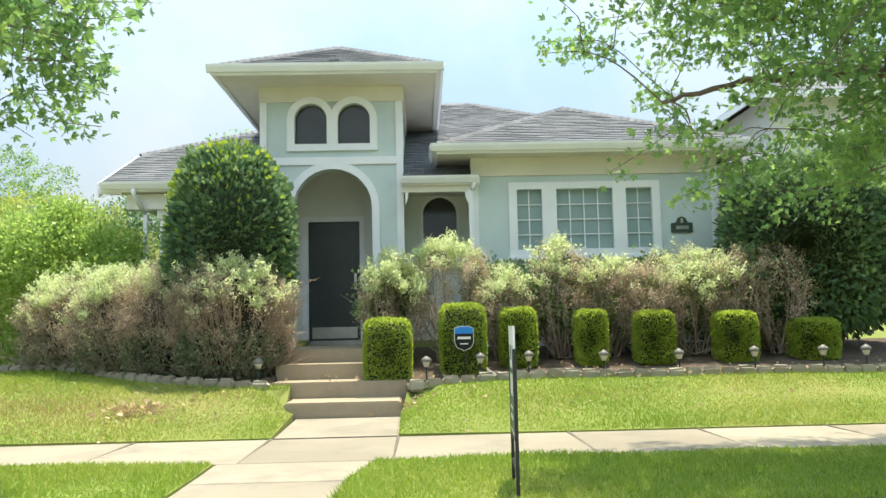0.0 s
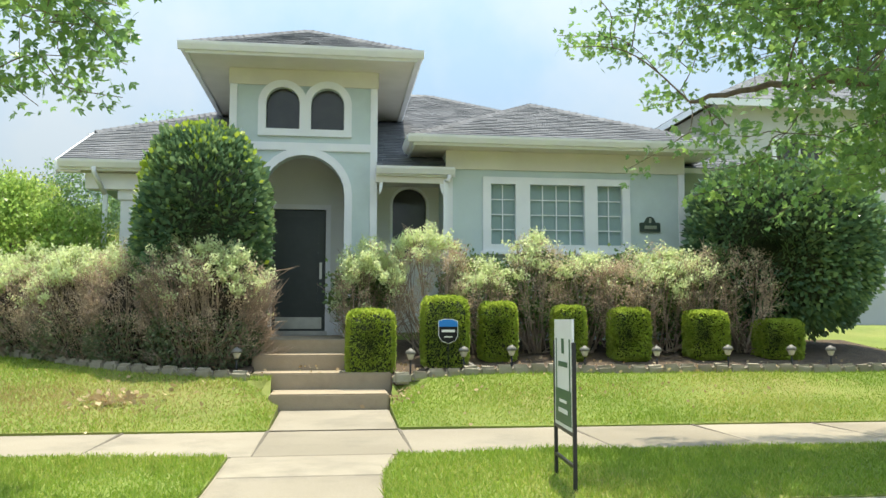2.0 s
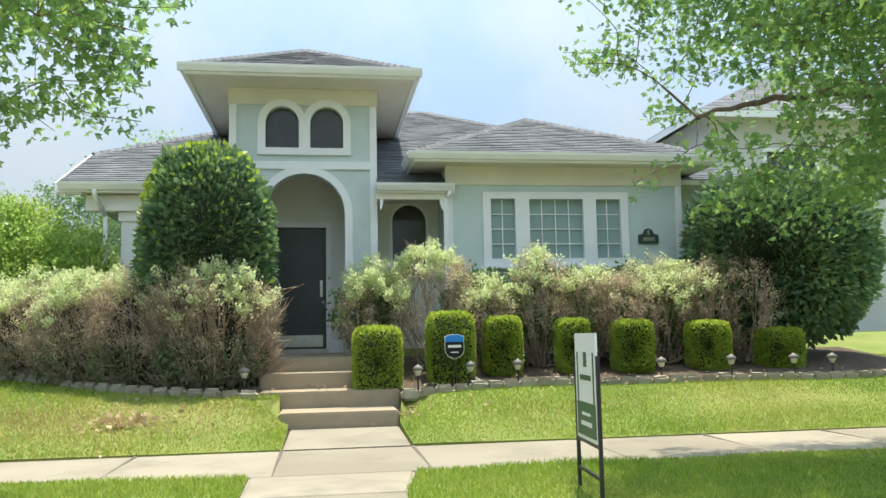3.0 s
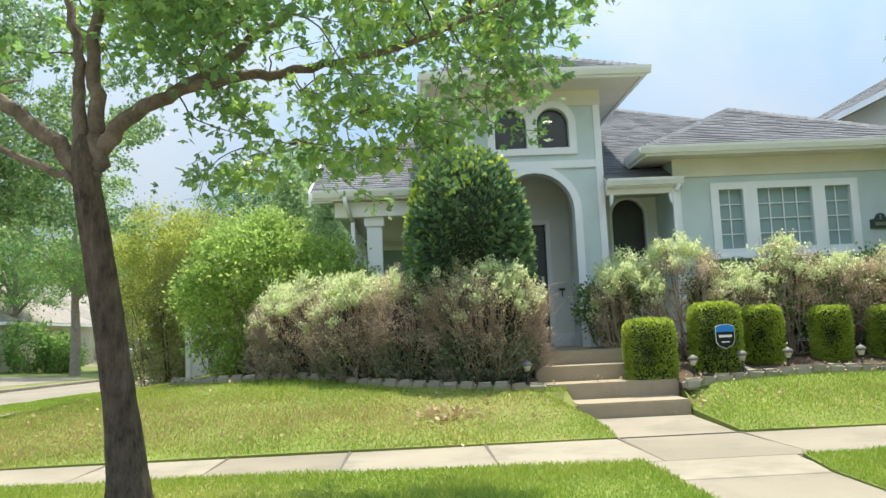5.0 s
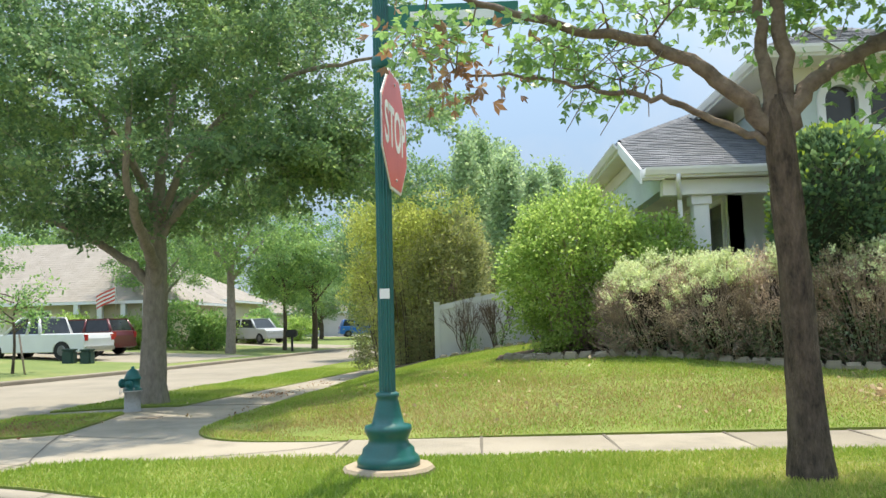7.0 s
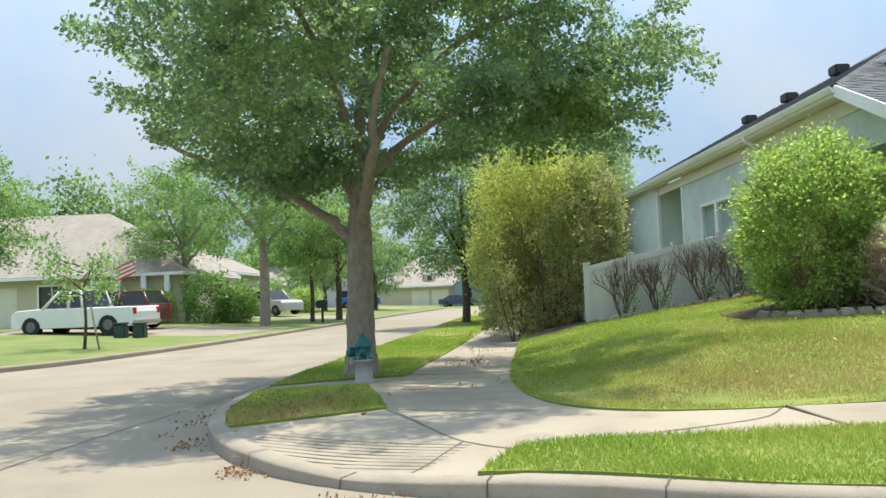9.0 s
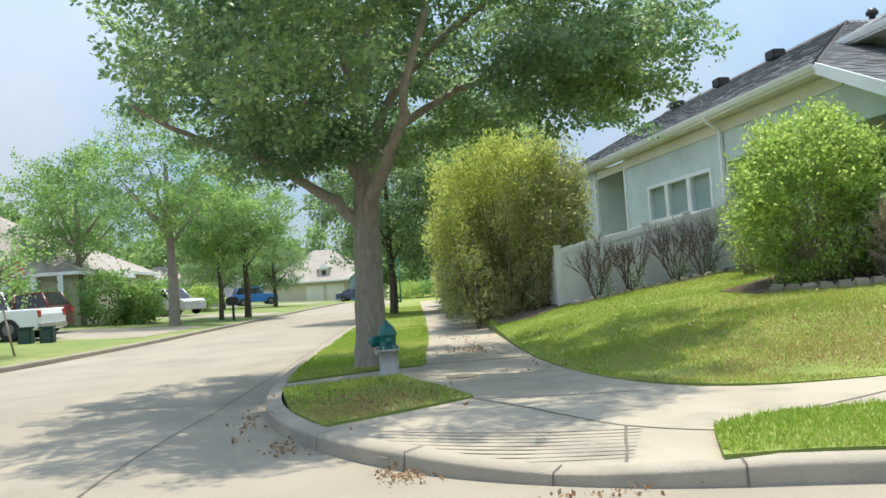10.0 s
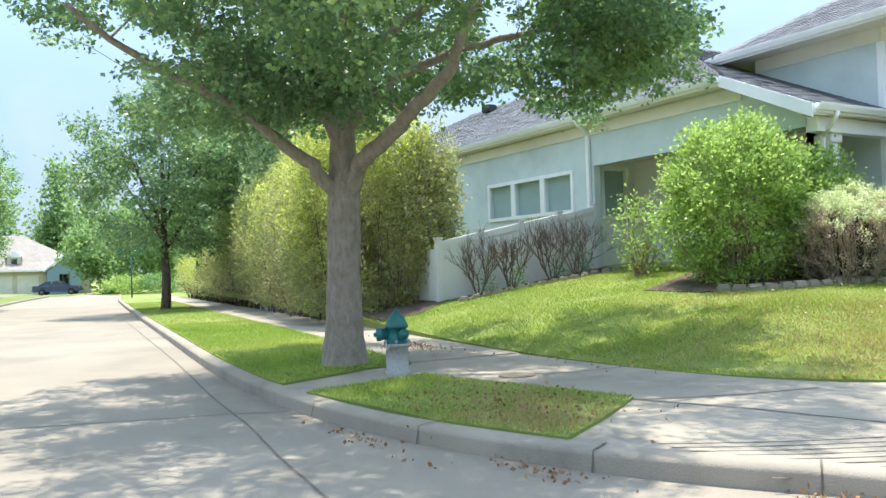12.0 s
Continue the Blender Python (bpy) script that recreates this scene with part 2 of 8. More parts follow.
def box(bm, x0, x1, y0, y1, z0, z1, bevel=0.0):
    vs = [bm.verts.new((x, y, z)) for z in (z0, z1) for x, y in ((x0, y0), (x1, y0), (x1, y1), (x0, y1))]
    fs = [bm.faces.new([vs[i] for i in f]) for f in ((3, 2, 1, 0), (4, 5, 6, 7), (0, 1, 5, 4), (1, 2, 6, 5), (2, 3, 7, 6), (3, 0, 4, 7))]
    if bevel:
        es = {e for f in fs for e in f.edges}
        bmesh.ops.bevel(bm, geom=list(es), offset=bevel, segments=2, affect="EDGES")


def boxes(name, rows, material, parent=None, label="", bevel=0.0):
    bm = bmesh.new()
    for r in rows:
        box(bm, *r, bevel=bevel)
    return part(name, bm, material, parent, label)


def inside(poly, x, y):
    c = False
    for (x0, y0), (x1, y1) in zip(poly, poly[1:] + poly[:1]):
        if (y0 > y) != (y1 > y) and x < (x1 - x0) * (y - y0) / (y1 - y0) + x0:
            c = not c
    return c


def fill(poly, holes=(), step=0.0, extra=()):
    """Triangles that fill a flat outline with holes; step: spacing of inner points."""
    pts, edges = [], []
    for ring in (poly, *holes):
        s = len(pts)
        pts += [Vector(p) for p in ring]
        edges += [(s + i, s + (i + 1) % len(ring)) for i in range(len(ring))]
    if step:
        xs, ys = [p[0] for p in poly], [p[1] for p in poly]
        for gx in np.arange(min(xs) + step / 2, max(xs), step):
            for gy in np.arange(min(ys) + step / 2, max(ys), step):
                if inside(poly, gx, gy):
                    pts.append(Vector((gx + random.uniform(-0.1, 0.1) * step, gy + random.uniform(-0.1, 0.1) * step)))
    pts += [Vector(p) for p in extra if inside(poly, *p)]
    v, _, f, *_ = delaunay_2d_cdt(pts, edges, [], 0, 1e-5)
    keep = []
    for t in f:
        cx, cy = sum(v[i][0] for i in t) / 3, sum(v[i][1] for i in t) / 3
        if inside(poly, cx, cy) and not any(inside(h, cx, cy) for h in holes):
            keep.append(t)
    return v, keep


def slab(name, poly, material, parent=None, holes=(), depth=0.1, to3=None, label="", step=0.0):
    """A plate with holes that go through it. to3(u, v, d) places a point of the outline at depth d."""
    v, f = fill(list(poly), [list(h) for h in holes], step)
    bm = bmesh.new()
    top = [bm.verts.new(to3(p[0], p[1], 0.0)) for p in v]
    bot = [bm.verts.new(to3(p[0], p[1], depth)) for p in v]
    count = {}
    for t in f:
        bm.faces.new([top[i] for i in t])
        bm.faces.new([bot[i] for i in reversed(t)])
        for a, b in zip(t, t[1:] + t[:1]):
            count[(a, b)] = count.get((a, b), 0) + 1
    for a, b in count:
        if (b, a) not in count:
            bm.faces.new([top[b], top[a], bot[a], bot[b]])
    return part(name, bm, material, parent, label)


def tube_arrays(path, radii, sides=8):
    """Rings round a path of points: verts and quads."""
    path = [Vector(p) for p in path]
    verts, faces = [], []
    for i, p in enumerate(path):
        d = (path[min(i + 1, len(path) - 1)] - path[max(i - 1, 0)]).normalized()
        u = d.cross(Vector((0.31, 0.95, 0.05))).normalized()
        w = d.cross(u)
        for k in range(sides):
            a = 2 * math.pi * k / sides
            verts.append(p + (u * math.cos(a) + w * math.sin(a)) * radii[i])
    for i in range(len(path) - 1):
        for k in range(sides):
            a, b = i * sides + k, i * sides + (k + 1) % sides
            faces.append((a, b, b + sides, a + sides))
    return verts, faces


def tubes(name, runs, material, parent=None, label="", sides=8, caps=True):
    V, F = [], []
    for path, radii in runs:
        v, f = tube_arrays(path, radii, sides)
        s = len(V)
        V += v
        F += [tuple(i + s for i in q) for q in f]
        if caps:
            for base, ring in ((s, 0), (s + len(v) - sides, 1)):
                for k in range(1, sides - 2, 2):
                    q = (base, base + k, base + k + 1, base + k + 2 if k + 2 < sides else base)
                    if len(set(q)) == 4:
                        F.append(q if ring else tuple(reversed(q)))
    return arrays(name, [tuple(p) for p in V], F, material, parent, label, smooth=True)


def lathe(name, profile, material, parent=None, label="", sides=24, at=(0, 0, 0), smooth=True):
    """A turned form from (radius, z) pairs."""
    bm = bmesh.new()
    rings = []
    for r, z in profile:
        rings.append([bm.verts.new((at[0] + r * math.cos(2 * math.pi * k / sides), at[1] + r * math.sin(2 * math.pi * k / sides), at[2] + z)) for k in range(sides)])
    for a, b in zip(rings, rings[1:]):
        for k in range(sides):
            bm.faces.new((a[k], a[(k + 1) % sides], b[(k + 1) % sides], b[k]))
    bm.faces.new(list(reversed(rings[0])))
    bm.faces.new(rings[-1])
    ob = part(name, bm, material, parent, label)
    if smooth:
        ob.data.shade_smooth()
    return ob


def smooth_line(points, n=8):
    """A rounded line through the points."""
    p = [np.array(points[0])] + [np.array(q) for q in points] + [np.array(points[-1])]
    out = []
    for i in range(1, len(p) - 2):
        for k in range(n):
            t = k / n
            out.append(tuple(0.5 * (2 * p[i] + (p[i + 1] - p[i - 1]) * t + (2 * p[i - 1] - 5 * p[i] + 4 * p[i + 1] - p[i + 2]) * t * t + (3 * p[i] - p[i - 1] - 3 * p[i + 1] + p[i + 2]) * t ** 3)))
    return out + [tuple(p[-1])]


def offset_line(line, d):
    out = []
    for i, p in enumerate(line):
        a, b = line[max(i - 1, 0)], line[min(i + 1, len(line) - 1)]
        tx, ty = b[0] - a[0], b[1] - a[1]
        s = math.hypot(tx, ty) or 1
        out.append((p[0] - ty / s * d, p[1] + tx / s * d))
    return out


LEAF_OVAL = (((0, 0, 0), (0.34, 0.5, 0.06), (0, 1, 0), (-0.34, 0.5, 0.06)), ((0, 1, 2, 3),))
LEAF_OAK = (((0, 0, 0), (0.19, 0.6, 0.03), (0, 1, 0), (-0.19, 0.6, 0.03), (0.40, 0.30, 0.05), (0.56, 0.66, 0.02), (0.22, 0.58, 0.03), (-0.22, 0.58, 0.03), (-0.56, 0.66, 0.02), (-0.40, 0.30, 0.05)), ((0, 1, 2, 3), (0, 4, 5, 6), (0, 7, 8, 9)))
LEAF_SPRAY = (((0, 0, 0), (0.2, 0.55, 0.05), (0, 1, 0), (-0.2, 0.55, 0.05)), ((0, 1, 2, 3),))
LEAF_NARROW = (((0, 0, 0), (0.13, 0.5, 0.04), (0, 1, 0), (-0.13, 0.5, 0.04)), ((0, 1, 2, 3),))


def leaves(name, at, size, material, parent=None, label="", shape=LEAF_OVAL, out=None, upright=0.0, seed=1, spread=0.35, face=None):
    """Many single leaf blades at the given places, turned at random; out: a direction for each that they lean towards;
    face: a direction for each that the blade faces."""
    rng = np.random.default_rng(seed)
    at = np.asarray(at, float)
    n = len(at)
    d = rng.normal(size=(n, 3))
    if out is not None:
        d = d * 0.75 + np.asarray(out) * 1.0
    d[:, 2] += upright
    d /= np.linalg.norm(d, axis=1)[:, None] + 1e-9
    r = rng.normal(size=(n, 3))
    if face is not None:
        r = r * 0.55 + np.asarray(face)
    u = np.cross(d, r)
    u /= np.linalg.norm(u, axis=1)[:, None] + 1e-9
    w = np.cross(u, d)
    s = size * (1 + spread * rng.uniform(-1, 1, n))[:, None]
    base = np.array(shape[0])
    fidx = np.array(shape[1])
    k = len(base)
    V = (at[:, None, :] + (u[:, None, :] * base[None, :, 0:1] + d[:, None, :] * base[None, :, 1:2] + w[:, None, :] * base[None, :, 2:3]) * s[:, None, :]).reshape(-1, 3)
    F = (np.arange(n)[:, None, None] * k + fidx[None]).reshape(-1, fidx.shape[1])
    return arrays(name, V, F, material, parent, label)


def blob_points(rng, n, centre, radii, shell=0.55, box_like=2.0):
    """Places in a rounded body, most of them near its surface, and the direction outwards."""
    d = rng.normal(size=(n, 3))
    d /= (np.abs(d) ** box_like).sum(1)[:, None] ** (1 / box_like)
    r = shell + (1 - shell) * rng.uniform(0, 1, n) ** 0.5
    nv = d / np.linalg.norm(d, axis=1)[:, None]
    return np.asarray(centre) + d * r[:, None] * np.asarray(radii), nv


# ---- ground ----
def fall(y):
    """The side street falls gently to the north."""
    return -0.016 * (min(max(y, 6.0), 12.0) - 6.0) - 0.00667 * max(0.0, min(y, 30.0) - 12.0) - 0.004 * max(0.0, y - 30.0)


def far_z(x, y):
    """Lots across the side street, which rise from the kerb."""
    edge = float(np.interp(y, [p[1] for p in FAR_W][18:], [p[0] for p in FAR_W][18:]))
    return fall(y) + 0.12 + min(0.45, 0.045 * max(0.0, edge - 0.2 - x))


def lawn_z(x, y):
    """Height of the garden: a mound that rises from the pavements to the house."""
    dx, dy = x + 12.0 + 0.035 * min(0.0, 12 - y), y - 7.05
    if x > -6.5:
        d = dy
    else:
        d = min(dx, dy) if dx < 1.5 or dy < 1.5 else min(min(dx, dy), 20)
    k = 1.2
    s = -k * math.log(math.exp(-max(dx, 0) / k) + math.exp(-max(dy, 0) / k)) + 0.0
    s = max(0.0, s)
    h = 0.18 * s if s < 2.2 else 0.396 + 0.125 * (min(s, 7.0) - 2.2)
    if y < 9.0:
        h = min(h, max(0.05 * max(0.0, y - 7.05) + 0.02, 0.02 + 0.45 * max(x + 0.69, -2.02 - x, 0.0) + 0.05 * max(0.0, y - 7.05)))
    return 0.14 + h + fall(y) * max(0.0, 1 - max(0.0, dx) / 6) + 0.01 * math.sin(x * 1.7) * math.cos(y * 1.3)


KERB = smooth_line([(70, 3.25), (40, 3.25), (10, 3.25), (-4, 3.3), (-9, 3.6), (-11, 4.0), (-12.2, 4.5), (-13.4, 4.95), (-14.4, 5.75), (-15.1, 7.0), (-15.55, 8.7), (-15.65, 10.8), (-15.45, 14), (-14.75, 20), (-13.2, 33), (-11.5, 47), (-9.8, 60), (-7, 78)], 6)
WALK_W_L = smooth_line([(-13.75, 8.1), (-13.7, 10.2), (-13.4, 13.2), (-12.75, 17.5), (-11.5, 27), (-9.9, 40), (-8.3, 53), (-7, 63)], 5)
WALK_W_R = smooth_line([(-10.3, 7.05), (-11.2, 7.2), (-11.75, 7.7), (-12.05, 8.7), (-12.1, 10.5), (-11.85, 13.2), (-11.2, 18), (-9.95, 27), (-8.4, 40), (-6.8, 53), (-5.5, 63)], 5)

FAR_W = smooth_line([(-70, 17.0), (-40, 16.6), (-28, 16.4), (-24.5, 17.2), (-22.6, 19.5), (-21.6, 23), (-20.4, 30), (-19.0, 40), (-17.2, 53), (-15.0, 68), (-12.0, 85)], 6)

# wide ground under all, out to the horizon
GX = sorted(set(list(np.linspace(-900, -80, 9)) + list(np.linspace(-80, 80, 41)) + list(np.linspace(80, 900, 9))))
GY = sorted(set(list(np.linspace(-900, -60, 9)) + list(np.linspace(-60, 120, 46)) + list(np.linspace(120, 900, 9))))
gv = [(x, y, -0.10 + (fall(y) if y < 100 else fall(100)) * 1.05) for y in GY for x in GX]
gf = [(j * len(GX) + i, j * len(GX) + i + 1, (j + 1) * len(GX) + i + 1, (j + 1) * len(GX) + i) for j in range(len(GY) - 1) for i in range(len(GX) - 1)]
tagged(arrays("ground", gv, gf, TURF), "wide grassy ground between the houses", "ground", kind="structure")


def sheet(name, outline, zfun, material, step=1.0, skirt=0.25, extra=()):
    v, f = fill(list(outline), (), step, extra)
    bm = bmesh.new()
    vs = [bm.verts.new((p[0], p[1], zfun(p[0], p[1]))) for p in v]
    edge = {}
    for t in f:
        bm.faces.new([vs[i] for i in t])
        for a, b in zip(t, t[1:] + t[:1]):
            edge[(a, b)] = True
    if skirt:
        low = {}
        for a, b in list(edge):
            if (b, a) not in edge:
                for i in (a, b):
                    if i not in low:
                        low[i] = bm.verts.new(vs[i].co - Vector((0, 0, skirt)))
                bm.faces.new([vs[b], vs[a], low[a], low[b]])
    return part(name, bm, material, smooth=False)


road_outline = [(70, -7.5)] + [(p[0], p[1]) for p in KERB] + [(-8, 92)] + list(reversed(FAR_W)) + [(-70, -7.5)]
tagged(sheet("road", road_outline, lambda x, y: fall(y), ROADC, 4.0, 0.1), "pale sun-bleached concrete road with tar joints", "road", kind="structure")
tagged(sheet("ground_verge", [(-70, -30), (70, -30), (70, -7.7), (-70, -7.7)], lambda x, y: 0.1, TURF, 6.0, 0.2), "grass verge across the road", "ground", kind="structure")


def kerb_strip(name, line, width, side, label):
    a, b = line, offset_line(line, side * width)
    prof = ((0.0, -0.05), (0.02, 0.09), (0.045, 0.12), (1.0, 0.135))
    V, F = [], []
    for p, q in zip(a, b):
        for t, z in prof:
            x, y = p[0] + (q[0] - p[0]) * t, p[1] + (q[1] - p[1]) * t
            dip = max(0.0, 1 - abs((x + 13.6) * 0.8 - (y - 5.3) * 0.55) / 1.1) if name == "kerb" and -15.2 < x < -12.2 and y < 7 else 0.0
            V.append((x, y, fall(y) + z - dip * 0.55 * max(0.0, z - 0.02)))
    k = len(prof)
    for i in range(len(a) - 1):
        for j in range(k - 1):
            F.append((i * k + j, (i + 1) * k + j, (i + 1) * k + j + 1, i * k + j + 1))
    return tagged(arrays(name, V, F, CONCRETE), label, "kerb", kind="structure")


kerb_strip("kerb", KERB, 0.17, -1, "rounded concrete kerb with a lowered stretch at the corner")
kerb_strip("kerb_far", FAR_W, 0.17, 1, "pale concrete kerb across the side street")
K_IN = offset_line(KERB, -0.17)

# garden: one sheet round the house, with the front walk cut in
lawn_outline = [(-0.69, 7.05), (-0.69, 8.5), (-0.6, 9.2), (-0.6, 14.0), (-2.52, 14.0), (-2.5, 9.25), (-2.16, 9.2), (-2.12, 8.52), (-2.02, 8.5), (-2.02, 7.05), (-5, 7.05), (-8, 7.05)] + list(WALK_W_R) + [(0, 70), (45, 70), (45, 7.05), (20, 7.05), (8, 7.05), (4, 7.05), (1.5, 7.05)]
near_steps = [(-3.3 + 0.173 * i, 7.13 + 0.167 * j) for i in range(22) for j in range(17)]
tagged(sheet("lawn", lawn_outline, lawn_z, TURF, 0.6, 0.2, near_steps), "mown front lawn, green with straw-coloured patches", "lawn", kind="structure")
# strip between kerb and pavement, main street
k_main = [p for p in K_IN if p[0] > -12.75 and p[1] < 6]
strip_west = [(-2.2, 5.4), (-2.19, 4.4), (-2.19, 3.48)] + [p for p in k_main if p[0] < -2.3] + [(-12.86, 4.86), (-12.52, 5.63), (-12.1, 5.80), (-11, 5.80), (-6, 5.73)]
strip_east = [(70, 5.45), (70, 3.43)] + [p for p in k_main if -0.9 < p[0] < 69] + [(-1.05, 3.46), (-1.0, 4.5), (-0.82, 5.4), (3, 5.4)]
strip_z = lambda x, y: 0.15 + 0.006 * math.sin(3 * x)
tagged(sheet("verge_west", strip_west, strip_z, TURF, 0.5, 0.2), "grass verge between kerb and pavement", "lawn", kind="structure")
tagged(sheet("verge_east", strip_east, strip_z, TURF, 1.0, 0.2), "grass verge between kerb and pavement", "lawn", kind="structure")
patch_z = lambda x, y: 0.15 + fall(y)
patch = [(-13.62, 8.22), (-14.3, 7.75), (-15.04, 7.3), (-15.33, 8.4), (-15.46, 10.0), (-15.5, 10.55), (-14.75, 10.74), (-14.05, 10.88), (-13.84, 9.7)]
tagged(sheet("verge_patch", patch, patch_z, TURF, 0.4, 0.2), "worn triangular patch of grass beside the hydrant", "lawn", kind="structure")
k_side = [p for p in K_IN if p[1] > 11.45 and p[0] > -15.6 and p[1] < 60]
verge_side = [(-13.6, 12.05), (-14.25, 11.95), (-15.47, 11.35)] + k_side + list(reversed([p for p in WALK_W_L if 12.1 < p[1] < 60]))
tagged(sheet("verge_side", verge_side, lambda x, y: 0.15 + fall(y), TURF, 0.7, 0.2), "bright green strip between side street and pavement", "lawn", kind="structure")

# pavement: bedding sheet, with the slabs laid on it further down
pav_main = [(70, 5.46), (3, 5.42), (-0.85, 5.42), (-1.05, 3.44), (-2.19, 3.46), (-2.2, 5.42), (-6, 5.70), (-11, 5.77), (-12.1, 5.77), (-12.45, 5.62), (-12.8, 4.85)] + [p for p in K_IN if p[0] < -12.85 and p[1] < 7.2] + [(-15.05, 7.32), (-14.3, 7.78), (-13.65, 8.24), (-13.87, 9.7), (-14.07, 10.85), (-14.75, 10.71), (-15.54, 10.5), (-15.56, 11.4), (-14.25, 12.0), (-13.6, 12.1)] + [p for p in WALK_W_L if 12.1 < p[1] < 60] + list(reversed([p for p in WALK_W_R if p[1] < 60])) + [(-8, 7.07), (-2.02, 7.07), (-2.0, 8.6), (-0.70, 8.6), (-0.69, 7.07), (70, 7.07)]


def pav_z(x, y):
    z = 0.125 + fall(y)
    if y > 7.1 and -2.1 < x < -0.6:
        z += 0.05 * (y - 7.1)
    ramp_d = math.hypot(x + 13.95, y - 5.55)
    if x < -12.4 and y < 7.3:
        z -= 0.095 * max(0.0, 1 - ramp_d / 1.9)
    return z


tagged(sheet("pavement", pav_main, pav_z, CONCRETE, 0.6, 0.2), "sun-bleached concrete pavement with stained joints", "pavement", kind="structure")


# ---- the house ----
house = thing("house", "pale green stucco bungalow with white trim and grey shingle roof", "house", (0, 12.3, 0.0))


def front(y):
    return lambda u, v, d: (u, y + d, v)


def west(x):
    return lambda u, v, d: (x + d, u, v)


def arch(x0, x1, z0, top, n=14):
    """An opening with a round head, anticlockwise."""
    r = (x1 - x0) / 2
    c, s = (x0 + x1) / 2, top - r
    return [(x0, z0), (x1, z0)] + [(c + r * math.cos(math.pi * k / n), s + r * math.sin(math.pi * k / n)) for k in range(n + 1)]


def arch_trim(name, x0, x1, z0, top, w, y, proud, parent, sill=True):
    inner = arch(x0, x1, z0, top)
    outer = arch(x0 - w, x1 + w, z0 - (w if sill else 0.0), top + w)
    if not sill:
        outer = [(x0 - w, z0)] + [(x1 + w, z0)] + outer[2:]
        ring = [(x1, z0), (x1 + w, z0)] + outer[2:] + [(x0 - w, z0), (x0, z0)] + list(reversed(inner[2:]))
        return slab(name, ring, WHITE, parent, (), proud, front(y - proud))
    return slab(name, outer, WHITE, parent, (inner,), proud, front(y - proud))


# tower over the entry
TX0, TX1, TY, TZ = -3.16, -0.70, 12.30, 5.52
glass_l, glass_r = arch(-2.57, -2.01, 4.47, 5.19), arch(-1.82, -1.26, 4.47, 5.19)
entry = arch(-2.60, -1.24, 0.95, 4.03)
slab("wall", [(TX0, 0.55), (-2.60, 0.55), (-2.60, 0.95)] + [(-1.24, 0.95), (-1.24, 0.55), (TX1, 0.55), (TX1, TZ), (TX0, TZ)], STUCCO, house, (glass_l, glass_r, [(p[0], p[1] + 0.001) for p in entry]), 0.22, front(TY))
boxes("side_wall", [(TX0, TX0 + 0.2, TY + 0.22, 15.1, 0.5, TZ)], STUCCO, house)
boxes("side_wall", [(TX1 - 0.2, TX1, TY + 0.22, 15.1, 0.5, TZ)], STUCCO, house)
boxes("back_wall", [(TX0 + 0.2, TX1 - 0.2, 14.9, 15.1, 3.0, TZ)], STUCCO, house)
boxes("corner_trim", [(TX0 - 0.012, TX0 + 0.11, TY - 0.03, TY + 0.08, 0.6, 5.22)], WHITE, house, bevel=0.006)
boxes("corner_trim", [(TX1 - 0.11, TX1 + 0.012, TY - 0.03, TY + 0.08, 0.6, 5.22)], WHITE, house, bevel=0.006)
boxes("frieze_board", [(TX0 - 0.02, TX1 + 0.02, TY - 0.035, TY + 0.0, 5.22, 5.5)], CREAM, house, bevel=0.006)
boxes("frieze_board", [(TX0 - 0.035, TX0, TY, 15.1, 5.22, 5.5)], CREAM, house)
boxes("frieze_board", [(TX1, TX1 + 0.035, TY, 15.1, 5.22, 5.5)], CREAM, house)
boxes("band", [(TX0 + 0.11, TX1 - 0.11, TY - 0.04, TY, 4.10, 4.24)], WHITE, house, bevel=0.008)
# twin arched windows: one white board with two round-headed openings
twin = [(-2.70, 4.35), (-1.13, 4.35), (-1.13, 4.91)] + [(-1.54 + 0.41 * math.cos(a), 4.91 + 0.40 * math.sin(a)) for a in np.linspace(0.1, math.pi - 0.62, 12)] + [(-1.915, 5.06)] + [(-2.29 + 0.41 * math.cos(a), 4.91 + 0.40 * math.sin(a)) for a in np.linspace(0.62, math.pi - 0.1, 12)] + [(-2.70, 4.91)]
slab("window_surround", twin, WHITE, house, (glass_l, glass_r), 0.05, front(TY - 0.05))
for gl in (glass_l, glass_r):
    slab("pane", gl, DARKGLASS, house, (), 0.02, front(TY + 0.10), "dark window pane")
arch_trim("arch_trim", -2.60, -1.24, 0.97, 4.03, 0.13, TY, 0.045, house, sill=False)
# entry recess behind the arch
boxes("entry_wall", [(-2.95, -2.75, TY + 0.22, 13.6, 0.9, 4.4)], RECESS, house)
boxes("entry_wall", [(-1.10, -0.92, TY + 0.22, 13.6, 0.9, 4.4)], RECESS, house)
slab("entry_wall", [(-2.75, 0.9), (-1.10, 0.9), (-1.10, 4.4), (-2.75, 4.4)], RECESS, house, ([(-2.56, 1.0), (-1.52, 1.0), (-1.52, 3.31), (-2.56, 3.31)],), 0.15, front(13.6))
boxes("entry_ceiling", [(-2.95, -0.92, TY + 0.22, 13.75, 4.4, 4.5)], RECESS, house)
boxes("skirting", [(-1.12, -1.10, TY + 0.25, 13.6, 0.97, 1.22)], WHITE, house)
boxes("skirting", [(-1.47, -1.12, 13.575, 13.6, 0.97, 1.22)], WHITE, house)
door = part("front_door", (lambda b: (box(b, -2.50, -1.58, 13.62, 13.67, 1.05, 3.26, 0.006), b)[1])(bmesh.new()), DARK_DOOR, house, "dark glazed storm door with a metal kick plate")
